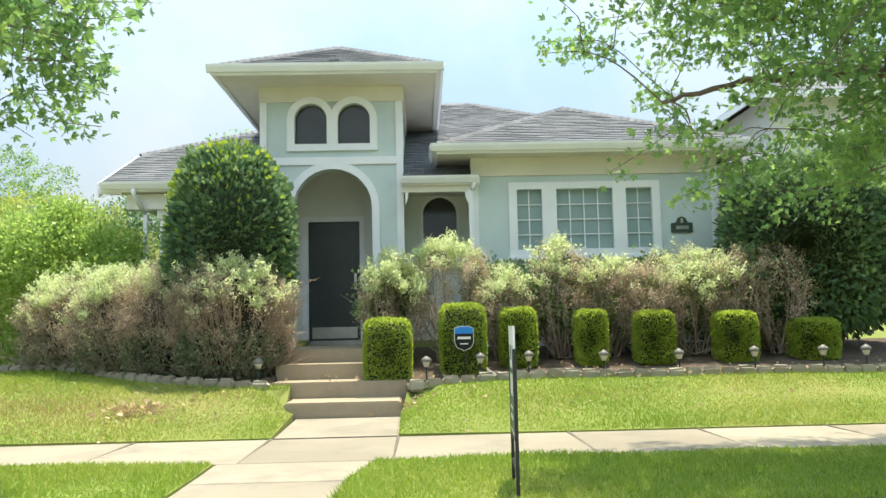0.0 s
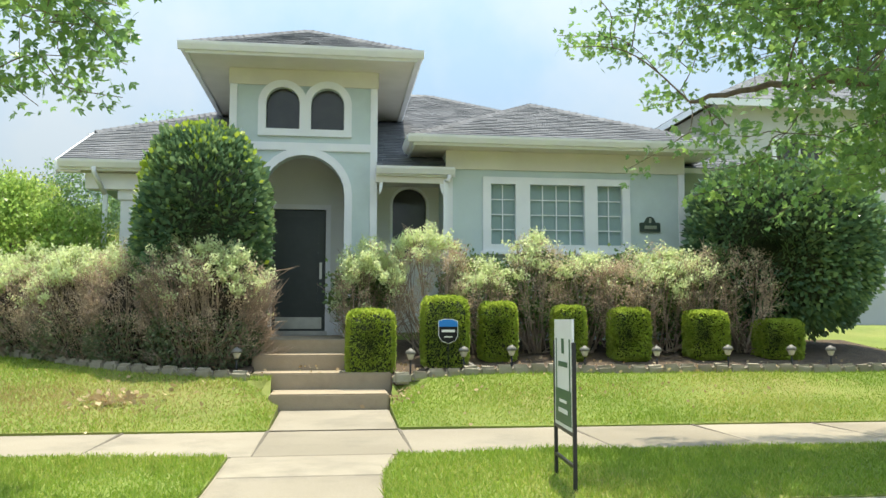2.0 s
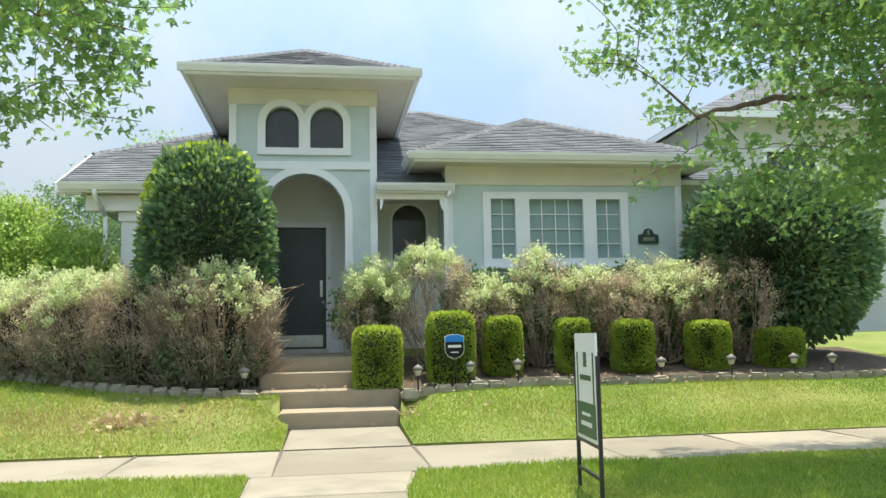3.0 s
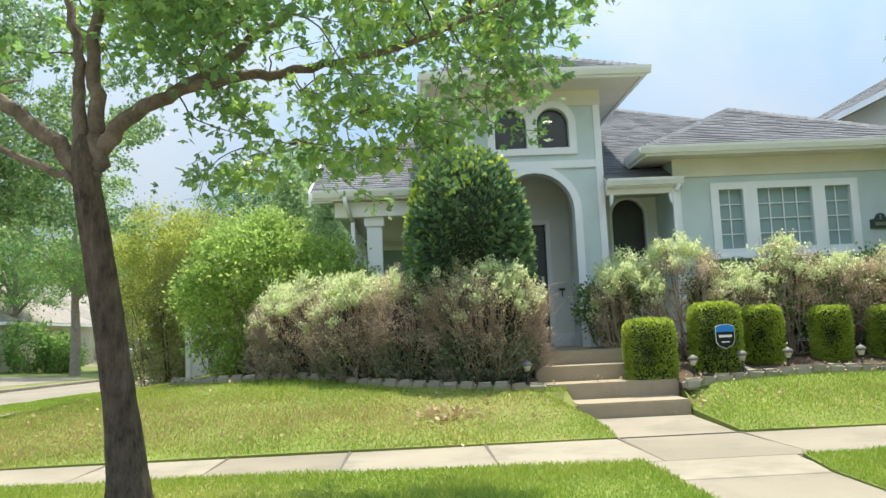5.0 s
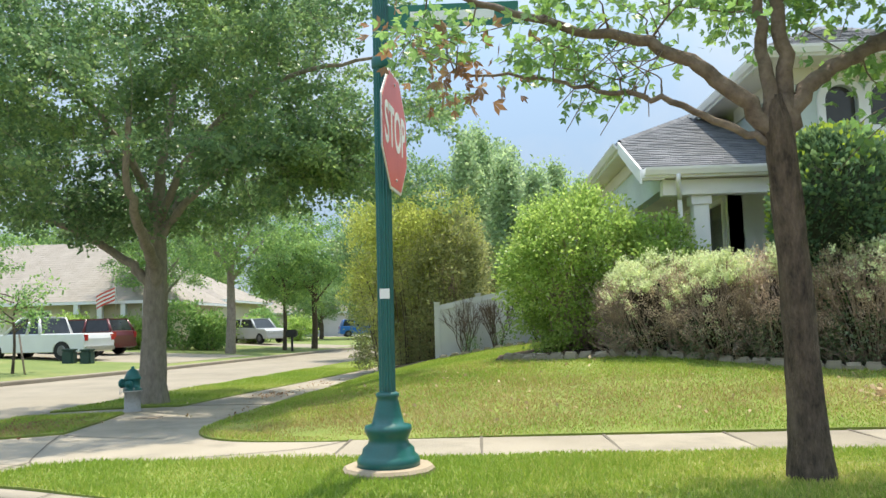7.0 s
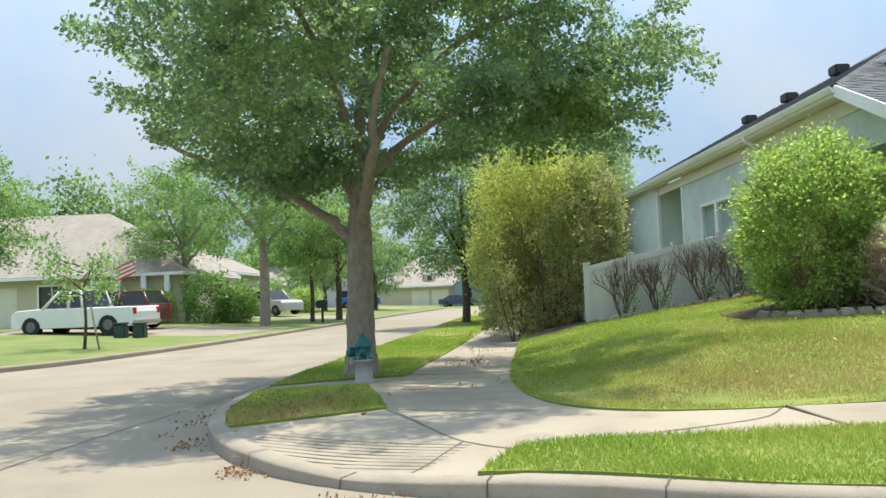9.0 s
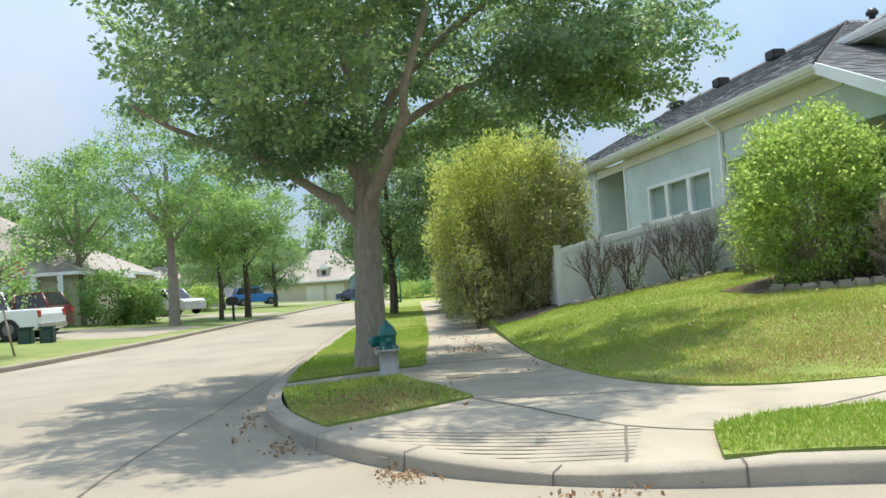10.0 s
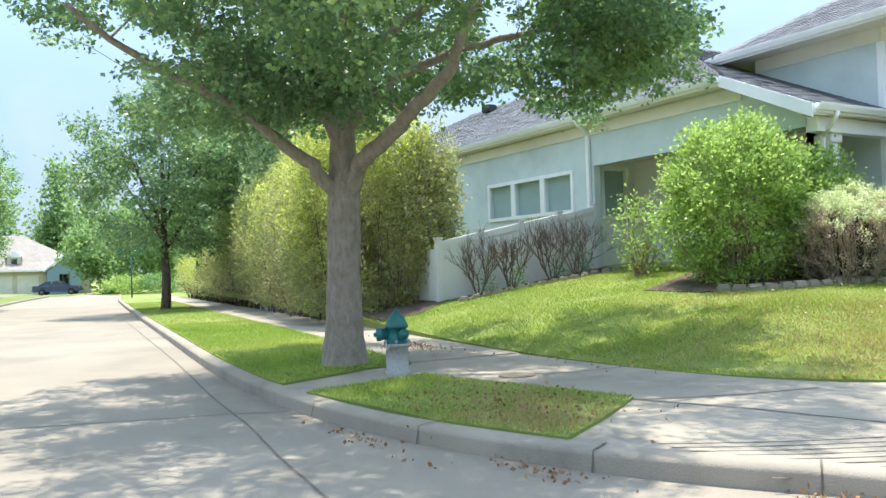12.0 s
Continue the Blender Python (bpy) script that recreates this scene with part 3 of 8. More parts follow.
boxes("kick_plate", [(-2.46, -1.62, 13.605, 13.62, 1.09, 1.30)], CHROME, door, "dull metal kick plate")
boxes("door_lining", [(-2.72, -1.4, 13.76, 13.8, 0.85, 3.45)], DARK_DOOR, house)
boxes("glass_panel", [(-2.38, -1.70, 13.608, 13.62, 1.42, 3.14)], DOORGLASS, door, "dark door glass")
boxes("handle", [(-1.66, -1.635, 13.57, 13.6, 2.05, 2.25), (-1.67, -1.625, 13.59, 13.62, 2.0, 2.3)], CHROME, door, "metal door handle", 0.004)
boxes("door_frame", [(-2.65, -2.52, 13.56, 13.64, 0.98, 3.37), (-1.56, -1.47, 13.56, 13.64, 0.98, 3.37), (-2.52, -1.56, 13.56, 13.64, 3.28, 3.37)], WHITE, house, "white door frame", 0.006)
boxes("threshold", [(-2.56, -1.52, 13.5, 13.7, 0.97, 1.05)], CHROME, house)
boxes("mail_hook", [(-1.36, -1.24, 13.58, 13.6, 2.02, 2.06), (-1.31, -1.29, 13.58, 13.6, 1.9, 2.02)], BLACK, house, "small dark hook on the entry wall")

# right-hand wing
WY = 12.12
openings = [[(a, 2.54), (b, 2.54), (b, 3.58), (a, 3.58)] for a, b in ((1.25, 1.68), (1.93, 2.90), (3.13, 3.58))]
slab("wall", [(0.49, 0.5), (4.72, 0.5), (4.72, 4.2), (0.49, 4.2)], STUCCO, house, openings, 0.2, front(WY))
boxes("side_wall", [(4.52, 4.72, WY + 0.2, 20, 0.5, 4.2)], STUCCO, house)
boxes("side_wall", [(0.49, 0.69, WY + 0.2, 13.2, 0.5, 4.2)], STUCCO, house)
boxes("corner_trim", [(0.475, 0.59, WY - 0.03, WY + 0.06, 0.9, 3.82)], WHITE, house, bevel=0.006)
boxes("corner_trim", [(4.62, 4.735, WY - 0.03, WY + 0.06, 0.9, 3.82)], WHITE, house, bevel=0.006)
boxes("frieze_board", [(0.47, 4.74, WY - 0.04, WY, 3.82, 4.16)], CREAM, house, bevel=0.006)
slab("window_surround", [(1.11, 2.40), (3.72, 2.40), (3.72, 3.70), (1.11, 3.70)], WHITE, house, openings, 0.055, front(WY - 0.055))
boxes("window_sill", [(1.06, 3.77, WY - 0.10, WY - 0.055, 2.36, 2.42)], WHITE, house, bevel=0.008)
for (a, b), cols in (((1.25, 1.68), 2), ((1.93, 2.90), 4), ((3.13, 3.58), 2)):
    w = part("window", (lambda b_: (box(b_, a, b, WY + 0.07, WY + 0.075, 2.54, 3.58), b_)[1])(bmesh.new()), BLIND, house, "window with closed pale blinds behind the panes")
    rows = []
    for i in range(1, cols):
        u = a + (b - a) * i / cols
        rows.append((u - 0.009, u + 0.009, WY + 0.035, WY + 0.05, 2.54, 3.58))
    for j in range(1, 4):
        u = 2.54 + 1.04 * j / 4
        rows.append((a, b, WY + 0.036, WY + 0.049, u - 0.008, u + 0.008))
    for rw in rows:
        boxes("glazing_bar", [rw], WHITE, w)
    for k in range(26):
        z = 2.55 + 0.04 * k
        boxes("slat", [(a + 0.01, b - 0.01, WY + 0.076 + 0.012 * (k % 2), WY + 0.10, z, z + 0.034)], BLIND, w)
# arched plaque on the wall
pl = [(3.90, 2.79), (4.27, 2.79), (4.27, 2.95), (4.19, 2.96), (4.165, 3.0)] + [(4.085 + 0.08 * math.cos(t), 3.0 + 0.06 * math.sin(t)) for t in np.linspace(0.2, math.pi - 0.2, 8)] + [(4.005, 3.0), (3.98, 2.96), (3.90, 2.95)]
PLAQUE = surface("dark_green_plaque", (0.03, 0.05, 0.042), (0.05, 0.075, 0.06), 0.5, 8, 80, 0.1)
plaque = slab("wall_plaque", pl, PLAQUE, None, (), 0.03, front(WY - 0.03))
tagged(plaque, "dark green arched metal plaque on the stucco wall", "plaque")
boxes("number_bar", [(3.98, 4.2, WY - 0.036, WY - 0.03, 2.84, 2.90)], CHROME, plaque, "pale raised bar")
boxes("emblem", [(4.065, 4.105, WY - 0.036, WY - 0.03, 2.95, 3.03)], CHROME, plaque, "pale emblem")
# set-back wall and post beyond the wing
boxes("side_wall", [(4.72, 7.2, 13.4, 13.6, 0.5, 4.2)], STUCCO, house)
boxes("post", [(4.80, 4.92, 12.5, 12.62, 0.9, 3.9)], WHITE, house)
boxes("side_wall", [(7.0, 7.2, 13.6, 20, 0.5, 4.2)], STUCCO, house)

# little porch between tower and wing
slab("wall", [(-0.70, 0.5), (0.49, 0.5), (0.49, 4.3), (-0.70, 4.3)], RECESS, house, (arch(-0.36, 0.26, 2.35, 3.65),), 0.15, front(13.2))
arch_trim("arch_trim", -0.36, 0.26, 2.35, 3.65, 0.045, 13.2, 0.02, house)
slab("pane", arch(-0.36, 0.26, 2.35, 3.65), DARKGLASS, house, (), 0.02, front(13.3), "dark arched pane")
boxes("beam", [(-0.72, 0.50, 12.02, 12.12, 3.55, 3.76)], CREAM, house, bevel=0.006)
for x, s in ((-0.66, 1), (0.42, -1)):
    slab("bracket", [(x, 3.55), (x + s * 0.06, 3.55), (x + s * 0.05, 3.47), (x + s * 0.03, 3.40), (x, 3.36)], WHITE, house, (), 0.07, front(12.03))

# left wing with the corner porch
boxes("wall", [(-3.95, -3.75, 13.2, 18.2, 0.5, 4.2)], RECESS, house)
slab("wall", [(-3.95, 0.5), (-3.16, 0.5), (-3.16, 4.2), (-3.95, 4.2)], RECESS, house, (), 0.2, front(13.2))
slab("wall", [(-5.2, 0.5), (-3.95, 0.5), (-3.95, 4.4), (-5.2, 4.4)], RECESS, house, ([(-4.95, 2.3), (-4.25, 2.3), (-4.25, 3.4), (-4.95, 3.4)],), 0.2, front(18.2))
boxes("porch_floor", [(-5.45, -3.16, 12.2, 18.2, 0.4, 1.0)], STEPC, house)
west_holes = [[(a, 2.50), (b, 2.50), (b, 3.37), (a, 3.37)] for a, b in ((18.83, 19.88), (20.06, 21.18), (21.36, 22.40))]
slab("wall", [(18.0, 0.4), (24.2, 0.4), (24.2, 4.6), (18.0, 4.6)], STUCCO, house, west_holes, 0.2, west(-5.4))
slab("wall", [(12.35, 3.47), (18.0, 3.47), (18.0, 4.5), (13.7, 4.5), (12.35, 3.85)], STUCCO, house, (), 0.2, west(-5.4))
boxes("wall", [(-4.4, -4.2, 24.2, 26.5, 0.3, 4.6)], STUCCO, house)
boxes("wall", [(-5.2, -4.4, 24.0, 24.2, 0.3, 4.6)], STUCCO, house)
slab("wall", [(26.7, 0.3), (33, 0.3), (33, 4.6), (26.7, 4.6)], STUCCO, house, (), 0.2, west(-5.5))
boxes("wall", [(-5.5, -4.2, 26.5, 26.7, 0.3, 4.6)], STUCCO, house)
boxes("corner_trim", [(-5.43, -5.33, 24.12, 24.23, 0.9, 4.3)], WHITE, house)
boxes("corner_trim", [(-5.53, -5.43, 26.47, 26.58, 0.9, 4.3)], WHITE, house)
boxes("small_window", [(-4.46, -4.4, 24.6, 25.6, 2.3, 3.1)], WHITE, house, "white framed side window")
boxes("pane", [(-4.47, -4.455, 24.75, 25.45, 2.4, 3.0)], DARKGLASS, house)
for a, b in ((18.83, 19.88), (20.06, 21.18), (21.36, 22.40)):
    slab("window_surround", [(a - 0.09, 2.41), (b + 0.09, 2.41), (b + 0.09, 3.46), (a - 0.09, 3.46)], WHITE, house, ([(a, 2.50), (b, 2.50), (b, 3.37), (a, 3.37)],), 0.05, west(-5.45))
    boxes("window", [(-5.31, -5.30, a, b, 2.50, 3.37)], BLIND, house, "window with lowered pale blind")
for a, b in ((13.55, 14.6), (14.75, 15.8)):
    slab("window_surround", [(a, 2.1), (b, 2.1), (b, 3.5), (a, 3.5)], WHITE, house, ([(a + 0.1, 2.2), (b - 0.1, 2.2), (b - 0.1, 3.4), (a + 0.1, 3.4)],), 0.05, west(-4.0))
    boxes("pane", [(-3.965, -3.955, a + 0.1, b - 0.1, 2.2, 3.4)], DARKGLASS, house)
slab("window_surround", [(-5.05, 2.2), (-4.15, 2.2), (-4.15, 3.5), (-5.05, 3.5)], WHITE, house, ([(-4.95, 2.3), (-4.25, 2.3), (-4.25, 3.4), (-4.95, 3.4)],), 0.05, front(18.15))
boxes("pane", [(-4.95, -4.25, 18.26, 18.28, 2.3, 3.4)], BLIND, house, "pale blind behind glass")
boxes("beam", [(-5.4, -3.16, 12.15, 12.38, 3.36, 3.62)], WHITE, house, bevel=0.008)
boxes("porch_ceiling", [(-5.35, -3.16, 12.38, 18.2, 3.62, 3.68)], CREAM, house)
for cy in (12.40, 15.05):
    bm = bmesh.new()
    x = -4.74 if cy < 13 else -5.25
    box(bm, x - 0.13, x + 0.13, cy - 0.13, cy + 0.13, 1.0, 3.4, 0.01)
    box(bm, x - 0.18, x + 0.18, cy - 0.18, cy + 0.18, 1.0, 1.22, 0.01)
    box(bm, x - 0.17, x + 0.17, cy - 0.17, cy + 0.17, 3.2, 3.36, 0.01)
    part("column", bm, WHITE, house, "square white porch column")
boxes("frieze_board", [(-5.44, -5.4, 13.7, 33, 4.2, 4.45)], CREAM, house)


# ---- roofs ----
def shingles(name, poly, eave_a, eave_b, material, parent, course=0.14, thick=0.012, seed=1, under=True, single=0):
    """Lays overlapping tabs in courses over a flat roof face. poly: its corners; eave_a to eave_b: the lower edge."""
    rng = random.Random(seed)
    o = Vector(eave_a)
    ux = (Vector(eave_b) - o).normalized()
    pts = [Vector(p) for p in poly]
    nrm = None
    for i in range(len(pts)):
        c = (pts[(i + 1) % len(pts)] - pts[i]).cross(pts[(i + 2) % len(pts)] - pts[i])
        if c.length > 1e-4:
            nrm = c.normalized()
            break
    if nrm.z < 0:
        nrm = -nrm
    uy = nrm.cross(ux)
    if uy.z < 0:
        uy = -uy
    flat = [((p - o).dot(ux), (p - o).dot(uy)) for p in pts]

    def clip(ps, axis, val, keep_more):
        outp = []
        for a, b in zip(ps, ps[1:] + ps[:1]):
            ina, inb = (a[axis] >= val) == keep_more, (b[axis] >= val) == keep_more
            if ina:
                outp.append(a)
            if ina != inb:
                t = (val - a[axis]) / (b[axis] - a[axis])
                outp.append((a[0] + (b[0] - a[0]) * t, a[1] + (b[1] - a[1]) * t))
        return outp

    V, F = [], []
    y = min(p[1] for p in flat)
    first = y
    top = max(p[1] for p in flat)
    while y < top - 0.01:
        band = clip(clip(flat, 1, y, True), 1, y + course * 1.15, False)
        if len(band) >= 3:
            x0, x1 = min(p[0] for p in band), max(p[0] for p in band)
            x = x0 - rng.uniform(0, 0.3)
            while x < x1:
                w = rng.uniform(0.2, 0.42)
                piece = clip(clip(band, 0, x, True), 0, x + w - 0.004, False)
                if len(piece) >= 3:
                    lift = thick * rng.uniform(0.8, 1.5)
                    drop = rng.uniform(-0.008, 0.004)
                    ring_t, ring_b = [], []
                    for px, py in piece:
                        k = 1 - (py - y) / (course * 1.15)
                        py2 = py + (drop if k > 0.95 else 0)
                        base = o + ux * px + uy * py2
                        ring_t.append(base + nrm * (0.004 + lift * k))
                        ring_b.append(base)
                    n = len(piece)
                    if y < first + single * course - 0.01:
                        tab = bpy.data.meshes.new("shingle")
                        tab.from_pydata([tuple(v) for v in ring_t + ring_b], [], [tuple(range(n))] + [(i, n + i, n + (i + 1) % n, (i + 1) % n) for i in range(n)])
                        link_mesh("shingle", tab, TAB, parent)
                        x += w
                        continue
                    s = len(V)
                    V.extend(ring_t)
                    V.extend(ring_b)
                    F.append(tuple(range(s, s + n)))
                    for i in range(n):
                        j = (i + 1) % n
                        F.append((s + i, s + n + i, s + n + j, s + j))
                x += w
        y += course
    me = bpy.data.meshes.new(name)
    me.from_pydata([tuple(v) for v in V], [], F)
    ob = link_mesh(name, me, material, parent)
    ob["kind"] = "stuff"
    if under:
        deck = bpy.data.meshes.new("roof_deck")
        m = len(pts)
        deck.from_pydata([tuple(p - nrm * 0.002) for p in pts] + [tuple(p - nrm * 0.10) for p in pts], [], [tuple(range(m)), tuple(reversed(range(m, 2 * m)))] + [(i, (i + 1) % m, m + (i + 1) % m, m + i) for i in range(m)])
        link_mesh("roof_deck", deck, CREAM, parent)
    return ob


def gutter(name, a, b, parent, size=0.12, out=(0, -1)):
    """A white ogee gutter along an eave from a to b; out: the direction away from the wall."""
    prof = [(0.0, 0.0), (0.0, -1.0), (0.55, -1.0), (0.72, -0.7), (0.92, -0.35), (1.0, -0.05), (1.0, 0.0), (0.9, 0.0), (0.85, -0.15), (0.1, -0.8), (0.08, 0.0)]
    bm = bmesh.new()
    rings = []
    for p in (a, b):
        rings.append([bm.verts.new((p[0] + out[0] * u * size, p[1] + out[1] * u * size, p[2] + v * size)) for u, v in prof])
    n = len(prof)
    for i in range(n):
        bm.faces.new((rings[0][i], rings[0][(i + 1) % n], rings[1][(i + 1) % n], rings[1][i]))
    bm.faces.new(rings[0])
    bm.faces.new(list(reversed(rings[1])))
    return part(name, bm, WHITE, parent)


def soffit(name, x0, x1, y0, y1, z, parent, holes=()):
    return boxes(name, [(x0, x1, y0, y1, z, z + 0.025)], CREAM, parent)


# tower roof: low pyramid with deep eaves
EX0, EX1, EY0, EY1, EZ = -3.78, -0.08, 11.50, 15.9, 5.62
pk = (-1.93, 13.72, 6.69)
c4 = [(EX0, EY0, EZ), (EX1, EY0, EZ), (EX1, EY1, EZ), (EX0, EY1, EZ)]
for i in range(4):
    a, b = c4[i], c4[(i + 1) % 4]
    shingles("shingle_cover", [a, b, pk], a, b, SHINGLE, house, seed=20 + i)
boxes("soffit", [(EX0 + 0.02, EX1 - 0.02, EY0 + 0.02, EY1 - 0.02, 5.50, 5.53)], CREAM, house)
boxes("fascia", [(EX0, EX1, EY0, EY0 + 0.03, 5.47, 5.62)], WHITE, house)
boxes("fascia", [(EX0, EX0 + 0.03, EY0 + 0.03, EY1, 5.47, 5.62)], WHITE, house)
boxes("fascia", [(EX1 - 0.03, EX1, EY0 + 0.03, EY1, 5.47, 5.62)], WHITE, house)
boxes("fascia", [(EX0, EX1, EY1 - 0.03, EY1, 5.47, 5.62)], WHITE, house)
gutter("gutter", (EX0 - 0.1, EY0, 5.63), (EX1 + 0.1, EY0, 5.63), house)
gutter("gutter", (EX0, EY0, 5.63), (EX0, EY1, 5.63), house, out=(-1, 0))
gutter("gutter", (EX1, EY0, 5.63), (EX1, EY1, 5.63), house, out=(1, 0))

# main roof: ridge north-south, hipped at the front, its front slope running down over both porches
SL = 0.457
RX, RY, RZ = -1.22, 19.07, 7.03
RXE = 0.98


def south_z(y):
    return RZ - (RY - y) * SL


WE, WEZ = -5.78, 4.66
yc = RY - (RZ - WEZ) / SL
hip_w = (WE, yc, WEZ)
ridge_n = (RX, 30.0, RZ)
shingles("shingle_cover", [hip_w, (RX, RY, RZ), ridge_n, (WE, 34.0, WEZ)], (WE, 34.0, WEZ), hip_w, SHINGLE, house, seed=31)
yp = 11.95
def on_south(x, y):
    return (x, y, south_z(y))


def hip_x(y, slope=0.525):
    """Where the hip crosses that line: the east hip, or with a minus slope the west one."""
    return (RX if slope < 0 else RXE) + (RY - y) * SL / slope


shingles("shingle_cover", [on_south(-5.78, yp), on_south(-3.16, yp), on_south(-3.16, 15.9), on_south(hip_x(15.9, -0.534), 15.9), hip_w], on_south(-5.78, yp), on_south(-3.16, yp), SHINGLE, house, seed=32)
shingles("shingle_cover", [on_south(-0.70, 12.0), on_south(0.62, 12.0), on_south(0.62, 15.9), on_south(-0.70, 15.9)], on_south(-0.70, 12.0), on_south(0.62, 12.0), SHINGLE, house, seed=33)
shingles("shingle_cover", [on_south(0.62, 12.5), on_south(hip_x(12.5), 12.5), on_south(hip_x(15.9), 15.9), on_south(0.62, 15.9)], on_south(0.62, 12.5), on_south(hip_x(12.5), 12.5), SHINGLE, house, seed=35)
shingles("shingle_cover", [on_south(hip_x(15.9, -0.534), 15.9), on_south(hip_x(15.9), 15.9), (RXE, RY, RZ), (RX, RY, RZ)], on_south(hip_x(15.9, -0.534), 15.9), on_south(hip_x(15.9), 15.9), SHINGLE, house, seed=36)
ex_ = hip_x(12.5)
shingles("shingle_cover", [(RXE, RY, RZ), on_south(ex_, 12.5), (ex_, 30, south_z(12.5)), (RXE, 30.0, RZ)], on_south(ex_, 12.5), (ex_, 30, south_z(12.5)), SHINGLE, house, seed=34, course=0.3)
# hip and ridge caps
def caps(a, b, parent, seed=1):
    a, b = Vector(a), Vector(b)
    n = int((b - a).length / 0.16)
    d = (b - a).normalized()
    s = d.cross(Vector((0, 0, 1))).normalized()
    V, F = [], []
    for i in range(n):
        p = a + (b - a) * (i / n)
        q = a + (b - a) * min(1.0, (i + 1.25) / n)
        k = len(V)
        for e, lift in ((p, 0.06), (q, 0.04)):
            V += [tuple(e + s * 0.16 + Vector((0, 0, lift - 0.13))), tuple(e + Vector((0, 0, lift))), tuple(e - s * 0.16 + Vector((0, 0, lift - 0.13)))]
        F += [(k, k + 1, k + 4, k + 3), (k + 1, k + 2, k + 5, k + 4)]
    ob = arrays("ridge_cap", V, F, SHINGLE, parent)
    ob["kind"] = "stuff"


caps(hip_w, (RX, RY, RZ), house)
caps((RX, RY, RZ), ridge_n, house)
caps(on_south(hip_x(13.5), 13.5), (RXE, RY, RZ), house)
caps((RX, RY, RZ), (RXE, RY, RZ), house)
boxes("roof_top", [(RX, RXE, RY, 30.0, RZ - 0.05, RZ)], SHINGLE, house)
for c in c4:
    caps(c, pk, house)

# wing roof: hip in front of the main roof
WEZ2 = 4.27
WP = (2.53, 14.45, 5.62)
wl_, wr_, wy = -0.12, 5.18, 11.62
shingles("shingle_cover", [(wl_, wy, WEZ2), (wr_, wy, WEZ2), WP], (wl_, wy, WEZ2), (wr_, wy, WEZ2), SHINGLE, house, seed=41, single=16)
shingles("shingle_cover", [(wl_, wy, WEZ2), WP, (2.53, 17.0, 5.62), (wl_, 13.0, WEZ2)], (wl_, wy, WEZ2), (wl_, 13.0, WEZ2), SHINGLE, house, seed=42)
shingles("shingle_cover", [(wr_, wy, WEZ2), WP, (2.53, 17.0, 5.62), (wr_, 17.0, WEZ2)], (wr_, wy, WEZ2), (wr_, 17.0, WEZ2), SHINGLE, house, seed=43)
caps((wl_, wy, WEZ2), WP, house)
caps((wr_, wy, WEZ2), WP, house)
caps(WP, (2.53, 16.6, 5.62), house)
boxes("soffit", [(wl_ + 0.02, wr_ - 0.02, wy + 0.02, WY, 4.14, 4.165)], CREAM, house)
boxes("soffit", [(wl_ + 0.02, 0.49, WY, 13.0, 4.14, 4.165)], CREAM, house)
boxes("soffit", [(4.72, wr_ - 0.02, WY, 17, 4.14, 4.165)], CREAM, house)
boxes("fascia", [(wl_, wr_, wy, wy + 0.03, 4.12, 4.27)], WHITE, house)
boxes("fascia", [(wl_, wl_ + 0.03, wy + 0.03, 13.0, 4.12, 4.27)], WHITE, house)
boxes("fascia", [(wr_ - 0.03, wr_, wy + 0.03, 17.0, 4.12, 4.27)], WHITE, house)
gutter("gutter", (wl_ - 0.1, wy, 4.28), (wr_ + 0.1, wy, 4.28), house)
gutter("gutter", (wl_, wy, 4.28), (wl_, 12.6, 4.28), house, out=(-1, 0))
# eaves of the porches and the west side
zp = south_z(12.0)
boxes("fascia", [(-0.72, 0.62, 11.98, 12.01, zp - 0.14, zp)], WHITE, house)
gutter("gutter", (-0.72, 11.98, zp + 0.01), (0.60, 11.98, zp + 0.01), house)
boxes("soffit", [(-0.70, 0.49, 12.01, 13.2, zp - 0.13, zp - 0.105)], CREAM, house)
zq = south_z(yp)
boxes("fascia", [(-5.78, -3.16, yp - 0.01, yp + 0.02, zq - 0.15, zq)], WHITE, house)
gutter("gutter", (-5.74, yp - 0.01, zq + 0.01), (-3.2, yp - 0.01, zq + 0.01), house)
boxes("soffit", [(-5.75, -3.16, yp + 0.02, 12.3, zq - 0.14, zq - 0.115)], CREAM, house)
boxes("soffit", [(WE + 0.02, -5.4, yc, 34.0, 4.50, 4.525)], CREAM, house)
boxes("fascia", [(WE, WE + 0.03, yc, 34.0, 4.49, 4.65)], WHITE, house)
gutter("gutter", (WE, yc, 4.66), (WE, 34.0, 4.66), house, out=(-1, 0))
rake = [(yp, zq + 0.01), (yc, WEZ + 0.01), (yc + 0.02, WEZ - 0.20), (yp, zq - 0.24)]
slab("rake_board", rake, WHITE, house, (), 0.035, west(-5.815), "white sloping rake board")
slab("rake_soffit", [(yp, zq - 0.16), (yc, WEZ - 0.12), (yc, WEZ - 0.145), (yp, zq - 0.185)], CREAM, house, (), 0.36, west(-5.77))


def spout(runs, parent):
    bm = bmesh.new()
    for r in runs:
        box(bm, *r, bevel=0.008)
    return part("downspout", bm, WHITE, parent, "white rectangular downspout")


